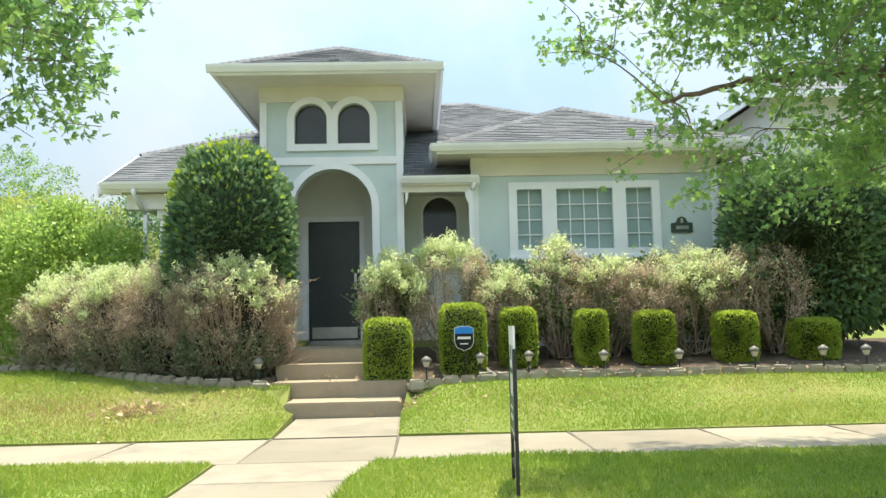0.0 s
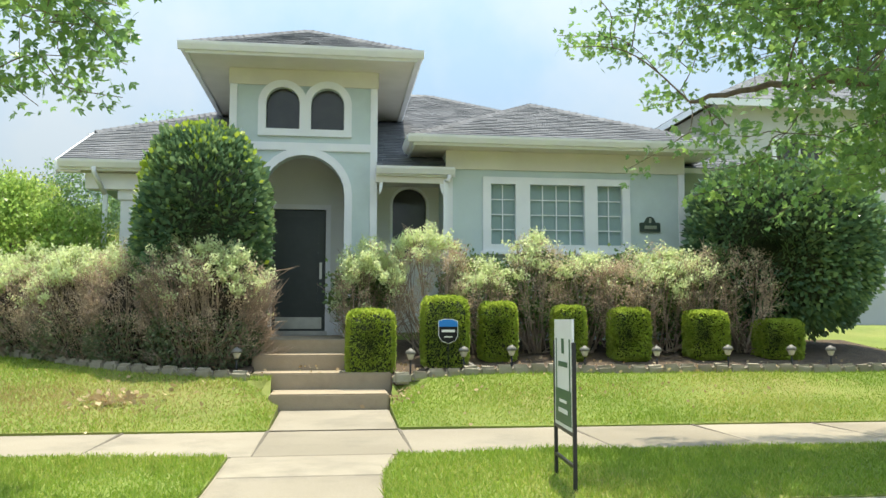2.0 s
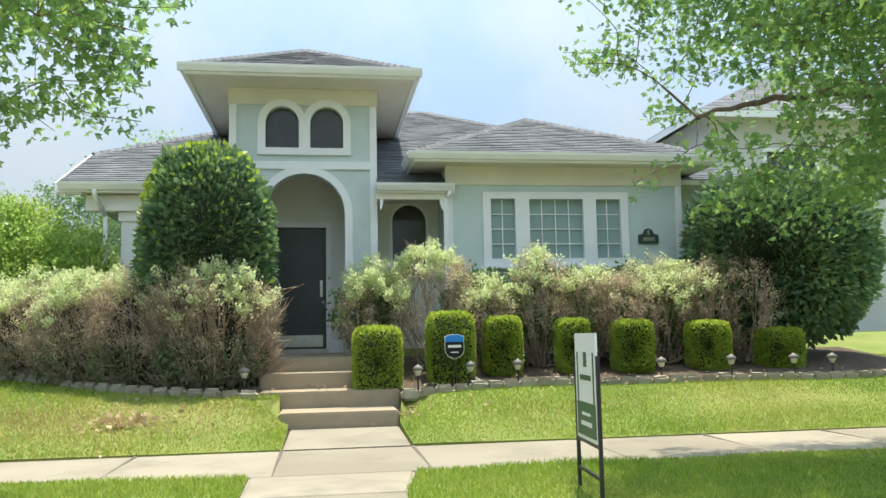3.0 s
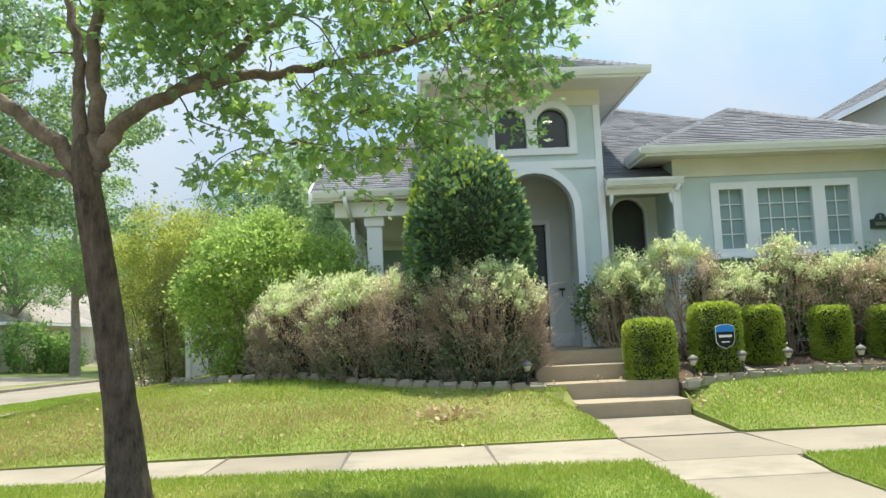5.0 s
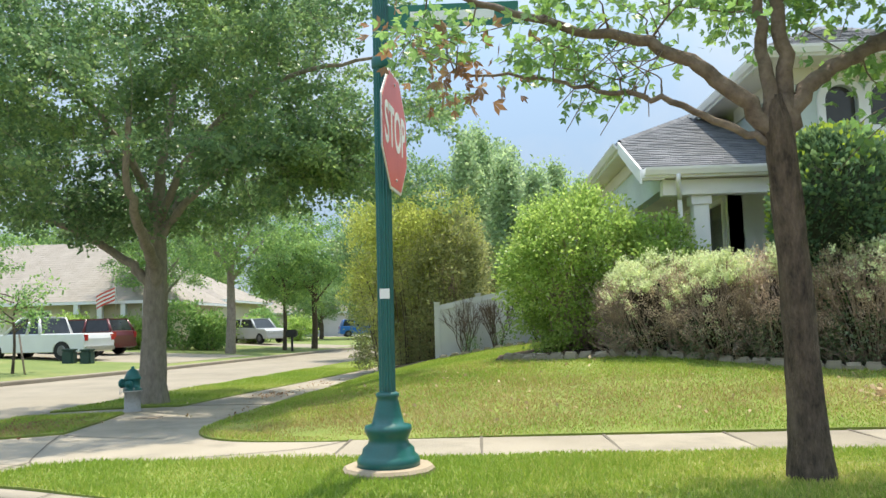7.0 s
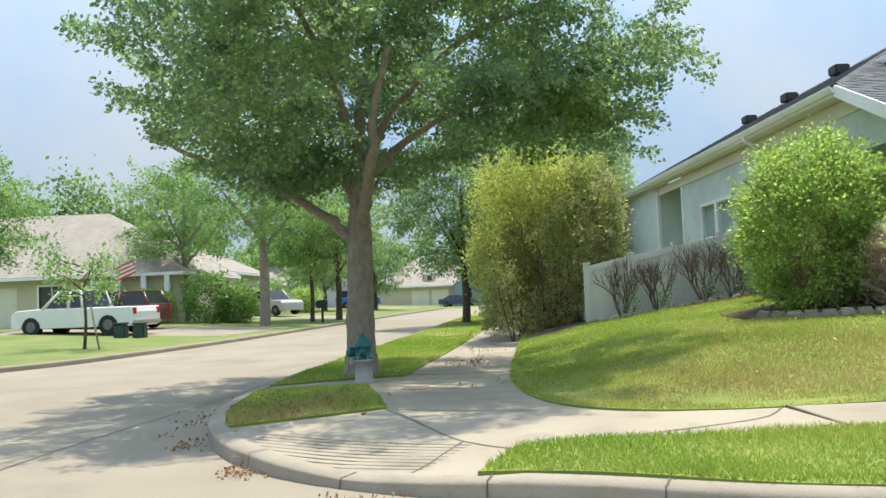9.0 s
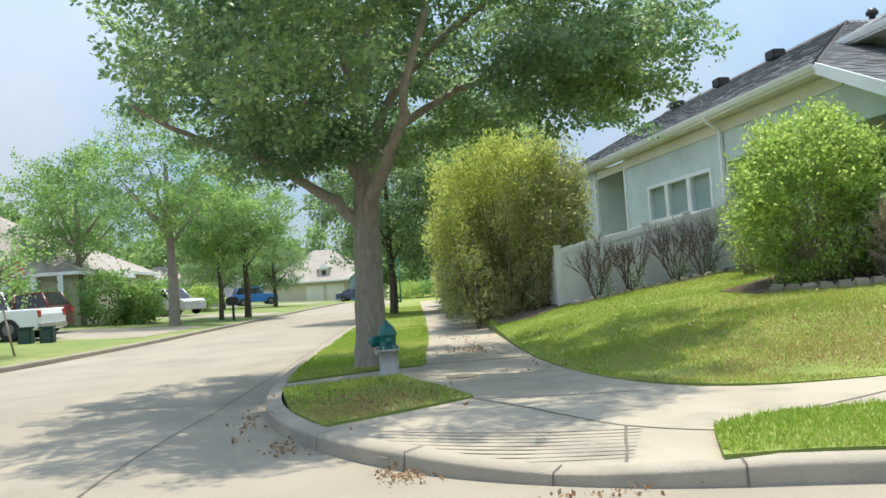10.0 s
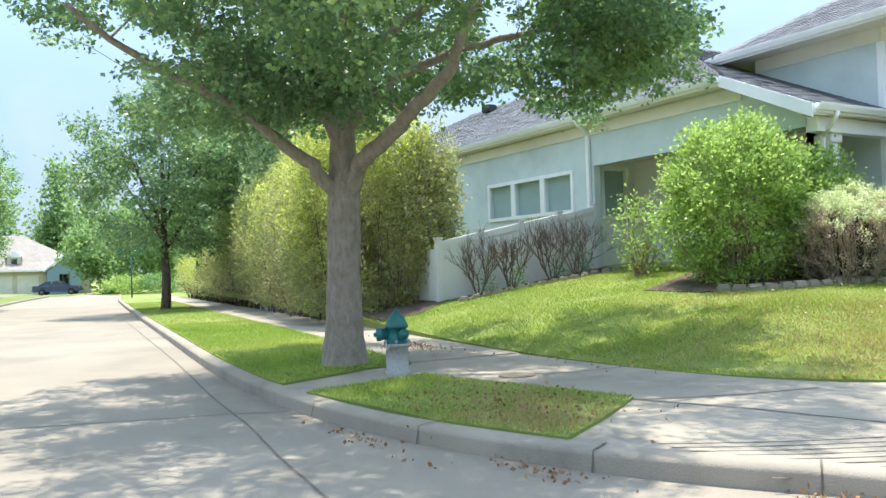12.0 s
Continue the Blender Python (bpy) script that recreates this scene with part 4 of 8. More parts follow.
spout([(-5.50, -5.42, 18.08, 18.18, 1.05, 4.25)], house)
tubes("downspout_elbow", [([(WE - 0.05, 18.13, 4.56), (WE, 18.13, 4.46), (-5.6, 18.13, 4.34), (-5.46, 18.13, 4.22)], [0.045] * 4)], WHITE, house, "white downspout elbow")
spout([(0.42, 0.50, 12.0, 12.07, 1.0, 3.62)], house)
tubes("downspout_elbow", [([(0.52, 11.95, zp - 0.1), (0.5, 11.97, zp - 0.2), (0.46, 12.03, 3.6)], [0.04] * 3)], WHITE, house)
spout([(-5.14, -5.07, 12.22, 12.29, 1.0, 3.3)], house)
tubes("downspout_elbow", [([(-5.2, yp - 0.06, zq - 0.1), (-5.2, yp - 0.03, zq - 0.2), (-5.11, 12.24, 3.3)], [0.04] * 3)], WHITE, house)
# roof vents
lathe("roof_vent", [(0.085, 0), (0.085, 0.42), (0.15, 0.43), (0.16, 0.5), (0.12, 0.56), (0.10, 0.60)], BLACK, house, "dark metal roof vent pipe", at=(0.09, 19.78, 7.0))
for vy in (21.2, 24.3, 27.5):
    boxes("roof_vent", [(RX - 0.75, RX - 0.35, vy, vy + 0.45, RZ - 0.28, RZ - 0.02)], BLACK, house, "low dark roof vent", 0.03)

# front steps and landing
steps = thing("front_steps", "weathered tan concrete front steps up to the entry", "steps", (-1.4, 9.5, 0.2))
for i, (x0, x1, y0, y1, z) in enumerate(((-2.14, -0.70, 8.54, 9.24, 0.36), (-2.42, -0.62, 9.2, 9.8, 0.57), (-2.46, -0.62, 9.76, 10.3, 0.78), (-2.5, -0.62, 10.26, 13.6, 0.97))):
    bm = bmesh.new()
    box(bm, x0, x1, y0, y1, 0.05, z, 0.018)
    part("step" if i < 3 else "landing", bm, STEPC, steps)


# ---- plants ----
def wander(rng, p, d, length, r0, r1, n=6, wob=0.12, lift=0.0):
    pts, rad = [Vector(p)], [r0]
    d = Vector(d).normalized()
    for i in range(n):
        d = (d + Vector((rng.gauss(0, wob), rng.gauss(0, wob), rng.gauss(0, wob) + lift))).normalized()
        pts.append(pts[-1] + d * length / n)
        rad.append(r0 + (r1 - r0) * (i + 1) / n)
    return pts, rad


def grow(rng, p, d, length, r, depth, runs, tips, lift=0.04, sub=3, flat=1.0):
    pts, rad = wander(rng, p, d, length, r, r * 0.45, 6, 0.13, lift)
    runs.append((pts, rad))
    if depth == 0:
        tips += [tuple(q) for q in pts[2:]]
        return pts
    for k in range(sub):
        i = rng.choice((2, 3, 4, 5)) if k else 6
        q = pts[i]
        dd = (pts[min(i, 5) + 1] - pts[min(i, 5)]).normalized()
        side = dd.cross(Vector((rng.gauss(0, 1), rng.gauss(0, 1), rng.gauss(0, 1)))).normalized()
        nd = dd + side * rng.uniform(0.5, 1.1) if k else dd + side * 0.25
        nd.y *= flat
        grow(rng, q, nd, length * rng.uniform(0.5, 0.72), rad[i] * 0.6, depth - 1, runs, tips, lift, sub, flat)
    return pts


def tree(name, label, trunk, radii, limbs, bark, leaf_mat, leaf_size, per_tip, cloud=0.3, seed=1, shape=LEAF_OVAL, depth=2, sub=3, group="", lift=0.04, droop=-0.25, flat=1.0, keep=None, high=0.0):
    """trunk: points; limbs: (start, direction, length, radius). Each main limb and its twigs, then leaves round all twig ends."""
    rng = random.Random(seed)
    t = thing(name, label, "tree", trunk[0], group)
    flare = [(trunk[0][0], trunk[0][1], trunk[0][2] - 0.12)] + list(trunk)
    line = smooth_line(flare, 14)
    rr = np.interp(np.linspace(0, 1, len(line)), np.linspace(0, 1, len(radii) + 1), [radii[0] * 1.35] + list(radii))
    V, F = tube_arrays(line, rr, 44)
    for i, v in enumerate(V):
        c, ang = Vector(line[i // 44]), (i % 44) / 44 * 2 * math.pi
        ridge = noise.noise(Vector((math.cos(ang) * 6.5, math.sin(ang) * 6.5, v.z * 2.6 + seed))) + 0.6 * noise.noise(Vector((math.cos(ang) * 13, math.sin(ang) * 13, v.z * 6)))
        V[i] = c + (v - c) * (1 + 0.12 * ridge)
    arrays("trunk", [tuple(q) for q in V], F, bark, t, smooth=True)
    tips, fine, mains = [], [], []
    for s, d, ln, r, *share in limbs:
        runs, own = [], []
        if len(s) == 2:  # grows from a point of an earlier limb
            s = mains[s[0]][s[1]]
        grow(rng, s, d, ln, r, depth, runs, own, lift, sub, flat)
        if keep:  # foliage and twigs only where the crown reaches
            own = [q for q in own if keep(*q)]
            runs = runs[:1] + [r_ for r_ in runs[1:] if keep(*r_[0][-1])]
        tips += [q for q in own if not share or rng.random() < share[0]]
        mains.append(runs[0][0])
        tubes("limb", runs[:1], bark, t, sides=8)
        fine += runs[1:]
    ob = tubes("twig_growth", fine, bark, t, sides=4, caps=False)
    ob["kind"] = "stuff"
    g = np.random.default_rng(seed)
    tp = np.repeat(np.array(tips), per_tip, axis=0)
    at = tp + g.normal(size=tp.shape) * cloud * np.array((1, 1, 0.7))
    crown = leaves("crown", at, leaf_size, leaf_mat, t, shape=shape, upright=droop, seed=seed)
    crown["kind"] = "stuff"
    if high:  # the leafy top of the crown
        top = np.repeat(np.array([q for q in tips if q[2] > high]), per_tip // 2, axis=0)
        over = leaves("upper_crown", top + g.normal(size=top.shape) * cloud * 1.6, leaf_size * 1.5, leaf_mat, t, shape=shape, upright=droop, seed=seed + 9)
        over["kind"] = "stuff"
    return t


def crown_spots(seed, n, centre, radii, power=2.5, floor=None, gap=0.0, scale=0.8, shell=0.25):
    """Places of leafy sprays in a rounded crown with gaps; floor(x, y): its lower edge."""
    g = np.random.default_rng(seed)
    out = []
    while len(out) < n:
        p, _ = blob_points(g, 1, centre, radii, shell, power)
        x, y, z = p[0]
        if floor and z < floor(x, y) + 0.12 * math.sin(5 * x + 3 * y):
            continue
        if noise.noise(Vector((x * scale, y * scale, z * scale * 1.4 + seed))) < gap - 0.22 * g.random():
            continue
        out.append((x, y, z))
    return out


def bough_tree(name, label, trunk, radii, boughs, spots, bark, leaf_mat, leaf_size, per_spot, reach=0.5, width=0.16, seed=1, shape=LEAF_OVAL, hang=-0.15, bare=0, limb_mat=None):
    """A tree with drawn main boughs. boughs: (points, first radius, last radius). Each spot is a spray of leaves on a twig
    that leaves the nearest bough; the last bare ones have twigs alone."""
    g = np.random.default_rng(seed)
    rng = random.Random(seed)
    t = thing(name, label, "tree", trunk[0])
    line = smooth_line([(trunk[0][0], trunk[0][1], trunk[0][2] - 0.12)] + list(trunk), 14)
    rr = np.interp(np.linspace(0, 1, len(line)), np.linspace(0, 1, len(radii) + 1), [radii[0] * 1.35] + list(radii))
    V, F = tube_arrays(line, rr, 44)
    for i, v in enumerate(V):
        c, ang = Vector(line[i // 44]), (i % 44) / 44 * 2 * math.pi
        ridge = noise.noise(Vector((math.cos(ang) * 6.5, math.sin(ang) * 6.5, v.z * 2.6 + seed))) + 0.6 * noise.noise(Vector((math.cos(ang) * 13, math.sin(ang) * 13, v.z * 6)))
        V[i] = c + (v - c) * (1 + 0.10 * ridge)
    arrays("trunk", [tuple(q) for q in V], F, bark, t, smooth=True)
    nodes, thick = [], []
    for pts, r0, r1 in boughs:
        ln = smooth_line(pts, 6)
        ln = [tuple(np.array(p) + g.normal(size=3) * (0.012 if 0 < i < len(ln) - 1 else 0.0)) for i, p in enumerate(ln)]
        rad = np.linspace(r0, r1, len(ln))
        tubes("limb", [(ln, rad)], limb_mat or bark, t, sides=10)
        nodes += ln[3:]
        thick += list(rad[3:])
    N, T = np.array(nodes), np.array(thick)
    mid = N.mean(0)
    runs, A, D = [], [], []
    order = sorted(range(len(spots)), key=lambda i: np.linalg.norm(N - np.array(spots[i]), axis=1).min())
    for k in order:
        c = np.array(spots[k])
        dist = np.linalg.norm(N - c, axis=1) + 0.6 * np.maximum(0, N[:, 2] - c[2])
        j = int(dist.argmin())
        p, r = N[j], min(T[j] * 0.55, 0.006 + 0.012 * dist[j])
        o = c - p
        o[2] *= 0.4
        flat = c - mid
        flat[2] *= 0.2
        o = o / (np.linalg.norm(o) + 1e-6) + 0.7 * flat / (np.linalg.norm(flat) + 1e-6) + g.normal(size=3) * 0.35
        o[2] += hang
        o /= np.linalg.norm(o)
        e = c + o * reach
        m1 = p + (c - p) * 0.5 + np.array((0, 0, 0.12 * dist[j])) * 0.6 + g.normal(size=3) * 0.05 * min(1.0, dist[j])
        pts = smooth_line([tuple(p), tuple(m1), tuple(c), tuple(e)], 3)
        rad = np.linspace(max(r, 0.006), 0.003, len(pts))
        runs.append((pts, rad))
        if dist[j] > 0.35:
            N = np.vstack([N, [m1, c]])
            T = np.append(T, [r * 0.8, r * 0.55])
        if k >= len(spots) - bare:
            continue
        side = np.cross(o, (0, 0, 1.0))
        side /= np.linalg.norm(side) + 1e-6
        n = int(per_spot * rng.uniform(0.6, 1.3))
        u = g.uniform(-0.35, 1.05, n)
        w = g.normal(size=n) * width * (1.1 - 0.6 * np.abs(u - 0.2))
        pos = c + u[:, None] * o * reach + w[:, None] * side + np.column_stack([np.zeros(n), np.zeros(n), g.normal(size=n) * width * 0.45 - 0.25 * np.abs(w)])
        A.append(pos)
        D.append(o * 0.7 + side * np.sign(w)[:, None] * 0.8 + np.array((0, 0, -0.25)))
    ob = tubes("twig_growth", runs, limb_mat or bark, t, sides=4, caps=False)
    ob["kind"] = "stuff"
    cr = leaves("crown", np.vstack(A), leaf_size, leaf_mat, t, out=np.vstack(D), shape=shape, seed=seed)
    cr["kind"] = "stuff"
    return t


# street oak beside the pavement
oak_floor = lambda x, y: 2.5 + (0.45 * max(0.0, x + 4.6)) + (1.0 if x < -5.7 else 0.0)
oak = bough_tree("oak_tree", "street oak with rough dark bark beside the pavement", [(-6.24, 4.50, 0.12), (-6.27, 4.45, 0.7), (-6.34, 4.32, 1.6), (-6.43, 4.20, 2.5), (-6.45, 4.19, 2.85)], [0.185, 0.138, 0.112, 0.105, 0.095, 0.05], [
    ([(-6.40, 4.20, 2.55), (-6.30, 4.2, 2.80), (-6.05, 4.2, 3.02), (-5.75, 4.22, 3.18), (-5.4, 4.3, 3.45), (-5.0, 4.4, 3.8)], 0.075, 0.03),
    ([(-5.75, 4.22, 3.18), (-5.2, 4.15, 3.25), (-4.6, 4.1, 3.3), (-3.9, 4.1, 3.5), (-3.3, 4.1, 3.75)], 0.045, 0.014),
    ([(-6.42, 4.2, 2.6), (-6.36, 4.2, 3.05), (-6.38, 4.2, 3.6), (-6.2, 4.2, 4.3)], 0.07, 0.03), ([(-6.46, 4.2, 2.6), (-6.50, 4.22, 3.1), (-6.55, 4.25, 3.7), (-6.8, 4.3, 4.4)], 0.06, 0.02),
    ([(-6.47, 4.2, 2.6), (-6.75, 4.18, 2.9), (-7.1, 4.15, 3.15), (-7.6, 4.1, 3.3), (-8.3, 4.1, 3.5), (-8.9, 4.1, 3.75)], 0.07, 0.016),
    ([(-6.46, 4.2, 2.5), (-6.8, 4.2, 2.66), (-7.25, 4.2, 2.86), (-7.6, 4.2, 2.93), (-8.1, 4.2, 3.05), (-8.7, 4.2, 3.1)], 0.032, 0.008)],
    crown_spots(5, 290, (-4.75, 4.25, 3.75), (1.85, 1.35, 1.4), 2.6, oak_floor, 0.0, 1.3) + crown_spots(6, 90, (-6.2, 4.25, 4.35), (1.3, 1.2, 0.7), 2.4, lambda x, y: 3.6, 0.05, 1.3)
    + crown_spots(7, 26, (-7.9, 4.15, 3.55), (1.2, 0.5, 0.55), 2.4, None, 0.1, 1.3) + crown_spots(8, 26, (-8.0, 4.2, 3.15), (0.9, 0.35, 0.4), 2.4), BARK, OAKLEAF, 0.072, 42, 0.42, 0.13, 3, LEAF_OAK, bare=22, limb_mat=LIMBBARK)
g_ = np.random.default_rng(33)
ob_ = leaves("withered_foliage", np.vstack([np.array(c) + g_.normal(size=(16, 3)) * np.array((0.13, 0.1, 0.12)) for c in ((-8.9, 4.2, 3.1), (-8.6, 4.2, 3.25), (-9.1, 4.2, 3.4), (-8.4, 4.2, 3.05), (-8.75, 4.25, 3.02))]), 0.1, BROWNLEAF, oak, "few withered brown leaves on bare twigs", LEAF_OAK, upright=-0.5, seed=33)
ob_["kind"] = "stuff"
# the next oak along the verge, whose crown reaches over the lawn
bough_tree("oak_tree", "street oak whose low crown reaches over the lawn", [(6.1, 4.7, 0.12), (6.1, 4.7, 1.2), (6.05, 4.7, 2.6), (6.0, 4.7, 3.2)], [0.18, 0.14, 0.125, 0.13, 0.08], [
    ([(6.05, 4.7, 2.5), (5.3, 4.72, 2.9), (4.4, 4.75, 3.1), (3.3, 4.9, 3.3), (2.4, 5.1, 3.3), (1.7, 5.2, 3.15)], 0.085, 0.016), ([(6.05, 4.7, 2.6), (5.2, 4.6, 3.4), (4.2, 4.5, 4.0), (3.0, 4.6, 4.4), (2.2, 4.7, 4.6), (1.6, 4.8, 4.7)], 0.08, 0.016),
    ([(6.05, 4.7, 2.6), (5.8, 4.6, 3.8), (5.4, 4.6, 5.2)], 0.08, 0.03), ([(6.05, 4.7, 2.6), (6.7, 4.8, 3.6), (7.4, 4.8, 4.6)], 0.08, 0.03)],
    crown_spots(15, 1150, (4.65, 4.75, 4.35), (3.7, 2.2, 2.1), 3.2, lambda x, y: (2.5 if 0.9 < x < 1.5 else 2.62 - 0.12 * max(0.0, x - 2.0)) + max(0.0, 2.0 * (1.25 - x)), -0.12, 0.9), BARK, OAKLEAF, 0.064, 64, 0.42, 0.15, 15, LEAF_OAK, limb_mat=LIMBBARK)
# large tree by the hydrant
shade_floor = lambda x, y: 3.1 + 0.5 * min(1.0, max(0.0, x + 14.2)) + 0.22 * max(0.0, 10.2 - y) + (0.35 if x < -16.4 else 0.0) + 4.0 * max(0.0, x + 18.3 - 1.07 * (y - 3.36)) + 2.5 * max(0.0, 8.4 - y)
hydrant_tree = bough_tree("shade_tree", "large grey-barked shade tree beside the hydrant", [(-14.42, 12.5, -0.06), (-14.42, 12.5, 0.6), (-14.40, 12.5, 1.4), (-14.38, 12.5, 2.1), (-14.37, 12.5, 2.7), (-14.36, 12.52, 3.5)], [0.33, 0.235, 0.205, 0.20, 0.185, 0.15, 0.12], [
    ([(-14.36, 12.45, 2.05), (-14.30, 12.2, 2.45), (-14.2, 11.7, 2.66), (-14.1, 11.1, 2.95), (-13.98, 10.6, 3.25), (-13.95, 10.25, 3.65), (-13.7, 9.8, 4.4)], 0.12, 0.04),
    ([(-14.45, 12.5, 2.1), (-14.72, 12.48, 2.4), (-15.2, 12.45, 2.75), (-15.9, 12.35, 3.15), (-16.8, 12.2, 3.5), (-17.5, 12.0, 3.9)], 0.10, 0.025),
    ([(-14.38, 12.52, 2.7), (-14.6, 12.5, 3.1), (-14.9, 12.4, 3.7), (-15.3, 12.2, 4.8)], 0.09, 0.03), ([(-14.36, 12.52, 3.3), (-14.3, 12.5, 4.2), (-14.1, 12.5, 5.4), (-14.0, 12.4, 6.6)], 0.12, 0.03),
    ([(-14.35, 12.5, 2.9), (-13.8, 12.3, 3.5), (-13.0, 11.8, 3.9), (-11.9, 11.1, 4.1), (-10.9, 10.4, 3.85)], 0.08, 0.02), ([(-14.36, 12.5, 3.2), (-13.7, 12.1, 4.2), (-12.6, 11.4, 5.0), (-11.2, 10.7, 5.3), (-9.9, 10.2, 5.3)], 0.08, 0.02),
    ([(-14.4, 12.55, 2.8), (-14.4, 13.2, 3.4), (-14.5, 14.2, 4.1), (-14.6, 15.2, 4.6)], 0.08, 0.02), ([(-14.38, 12.45, 3.4), (-14.6, 11.6, 4.4), (-14.9, 10.4, 5.1), (-15.2, 8.9, 5.4)], 0.08, 0.02)],
    crown_spots(25, 1020, (-13.4, 12.1, 5.1), (4.2, 4.4, 2.7), 2.5, shade_floor, 0.08, 0.7) + crown_spots(26, 60, (-11.7, 11.0, 3.95), (1.3, 0.8, 0.5), 2.3, lambda x, y: 3.6 + 4.0 * max(0.0, x + 18.3 - 1.07 * (y - 3.36)), 0.0, 1.0) + crown_spots(27, 50, (-14.9, 12.3, 3.4), (1.1, 1.1, 0.55), 2.3, lambda x, y: 3.0, 0.05, 1.0),
    BARK_PALE, BLUEOAK, 0.072, 150, 0.52, 0.14, 25, LEAF_OVAL)
hydrant_tree.location.x += 0.16
# trees further up the side street
for k, (x, y, h, r, w, th) in enumerate(((-11.7, 35.6, 2.5, 0.19, 3.0, 3.5), (-21.8, 41.5, 4.3, 0.27, 3.4, 3.6), (-20.2, 47, 3.2, 0.13, 2.4, 2.6), (-19.0, 50, 3.2, 0.2, 2.8, 2.9), (-22.8, 72, 2.0, 0.2, 3.0, 2.3), (-18.6, 76, 2.0, 0.2, 2.8, 2.3), (-27.5, 47, 3.6, 0.24, 3.2, 3.2), (-34, 36, 3.0, 0.22, 3.0, 2.8))):
    z = fall(y) + 0.1 if x > -16 else far_z(x, y)
    rr = random.Random(60 + k)
    boughs = []
    for j in range(6):
        a = j * 1.05 + rr.random()
        f = z + h * 0.9 + 0.22 * j
        boughs.append(([(x, y, f), (x + 0.3 * w * math.cos(a), y + 0.3 * w * math.sin(a), f + 0.35 * th), (x + 0.65 * w * math.cos(a), y + 0.65 * w * math.sin(a), f + 0.75 * th)], r * 0.45, 0.02))
    ft = bough_tree("street_tree", "green broad-leaved tree along the side street" if k else "round-crowned tree on the strip beside the side street", [(x, y, z), (x + 0.05, y, z + h * 0.5), (x, y, z + h), (x, y, z + h + th)], [r * 1.1, r * 0.9, r * 0.8, r * 0.6, r * 0.3], boughs,
        crown_spots(80 + k, 360 if k == 0 else 210, (x, y, z + h + th * 0.85), (w, w, th), 2.3, lambda X, Y: z + h - 0.1 + 0.12 * abs(X - x), 0.0, 0.5), BARK_PALE if k in (1, 6) else BARK, BLUEOAK if k in (0, 4, 5) else STREETLEAF, 0.13, 90, 0.8, 0.3, 80 + k, LEAF_OVAL)
    tagged(ft, group="trees along the side street")


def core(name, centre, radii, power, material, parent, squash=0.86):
    """A rough body inside a dense shrub, coloured dark as the shade within."""
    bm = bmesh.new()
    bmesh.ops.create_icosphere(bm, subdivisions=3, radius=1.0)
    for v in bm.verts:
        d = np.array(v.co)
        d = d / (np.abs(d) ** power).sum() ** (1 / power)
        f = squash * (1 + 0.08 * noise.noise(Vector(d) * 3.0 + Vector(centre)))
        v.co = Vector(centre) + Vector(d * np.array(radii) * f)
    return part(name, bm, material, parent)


# near-black green for shrub cores; paints the shade between the leaves
INNER = surface("painted_inner_shade", (0.03, 0.042, 0.02), (0.055, 0.07, 0.032), 0.95, 8, 60, 0.8)


def dense_shrub(name, label, centre, radii, power, leaf_mat, size, count, seed, shape=LEAF_OVAL, group="", rough=0.06, shell=0.88, category="shrub", squash=0.84, stem=0.0, lie=0.7):
    """A clipped body of leaves over a dark core; stem: bare stems under it, that long."""
    g = np.random.default_rng(seed)
    t = thing(name, label, category, (centre[0], centre[1], centre[2] - radii[2] - stem), group)
    core("shade_core", centre, radii, power, INNER, t, squash)
    at, nv = blob_points(g, count, (0, 0, 0), (1, 1, 1), shell, power)
    cells = {}
    lump = np.empty(count)
    for i, p in enumerate(at):
        key = (round(p[0] * 12), round(p[1] * 12), round(p[2] * 18))
        if key not in cells:
            q = Vector((key[0] / 12 + seed, key[1] / 12, key[2] / 18))
            cells[key] = 1 + rough * noise.noise(q * 2.6) + rough * 1.1 * noise.noise(q * 6.5)
        lump[i] = cells[key]
    low = at[:, 2] > -1.02
    at = np.asarray(centre) + at * np.asarray(radii) * (lump[:, None] + rough * 0.3 * g.normal(size=(count, 1)))
    ob = leaves("foliage", at[low], size, leaf_mat, t, out=nv[low] * lie, seed=seed, shape=shape, face=nv[low] if lie < 0.5 else None)
    ob["kind"] = "stuff"
    if stem:
        rng = random.Random(seed)
        x, y, z = centre[0], centre[1], centre[2] - radii[2] - stem
        for _ in range(4):
            a, b = rng.gauss(0, 0.08), rng.gauss(0, 0.08)
            tubes("stem", [([(x + a, y + b, z - 0.1), (x + 3 * a, y + 2 * b, z + stem * 0.7), (x + 5 * a, y + 3 * b, z + stem + 0.6)], [0.06, 0.05, 0.04])], BARK, t)
    return t


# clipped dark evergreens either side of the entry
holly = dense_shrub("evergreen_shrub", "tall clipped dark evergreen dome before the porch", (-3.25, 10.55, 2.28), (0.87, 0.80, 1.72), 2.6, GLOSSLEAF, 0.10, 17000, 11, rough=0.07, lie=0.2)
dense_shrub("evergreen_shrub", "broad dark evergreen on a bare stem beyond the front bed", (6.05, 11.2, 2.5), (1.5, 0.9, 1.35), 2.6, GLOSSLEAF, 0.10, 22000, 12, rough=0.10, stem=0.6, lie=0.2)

# lime leaf tips whose colour also paints the sunlit top and west rim
g_ = np.random.default_rng(19)
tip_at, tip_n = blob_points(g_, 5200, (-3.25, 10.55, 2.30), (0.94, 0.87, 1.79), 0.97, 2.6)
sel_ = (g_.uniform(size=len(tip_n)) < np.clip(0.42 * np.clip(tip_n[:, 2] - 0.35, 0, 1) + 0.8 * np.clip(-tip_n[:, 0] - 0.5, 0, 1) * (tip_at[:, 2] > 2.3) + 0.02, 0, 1))
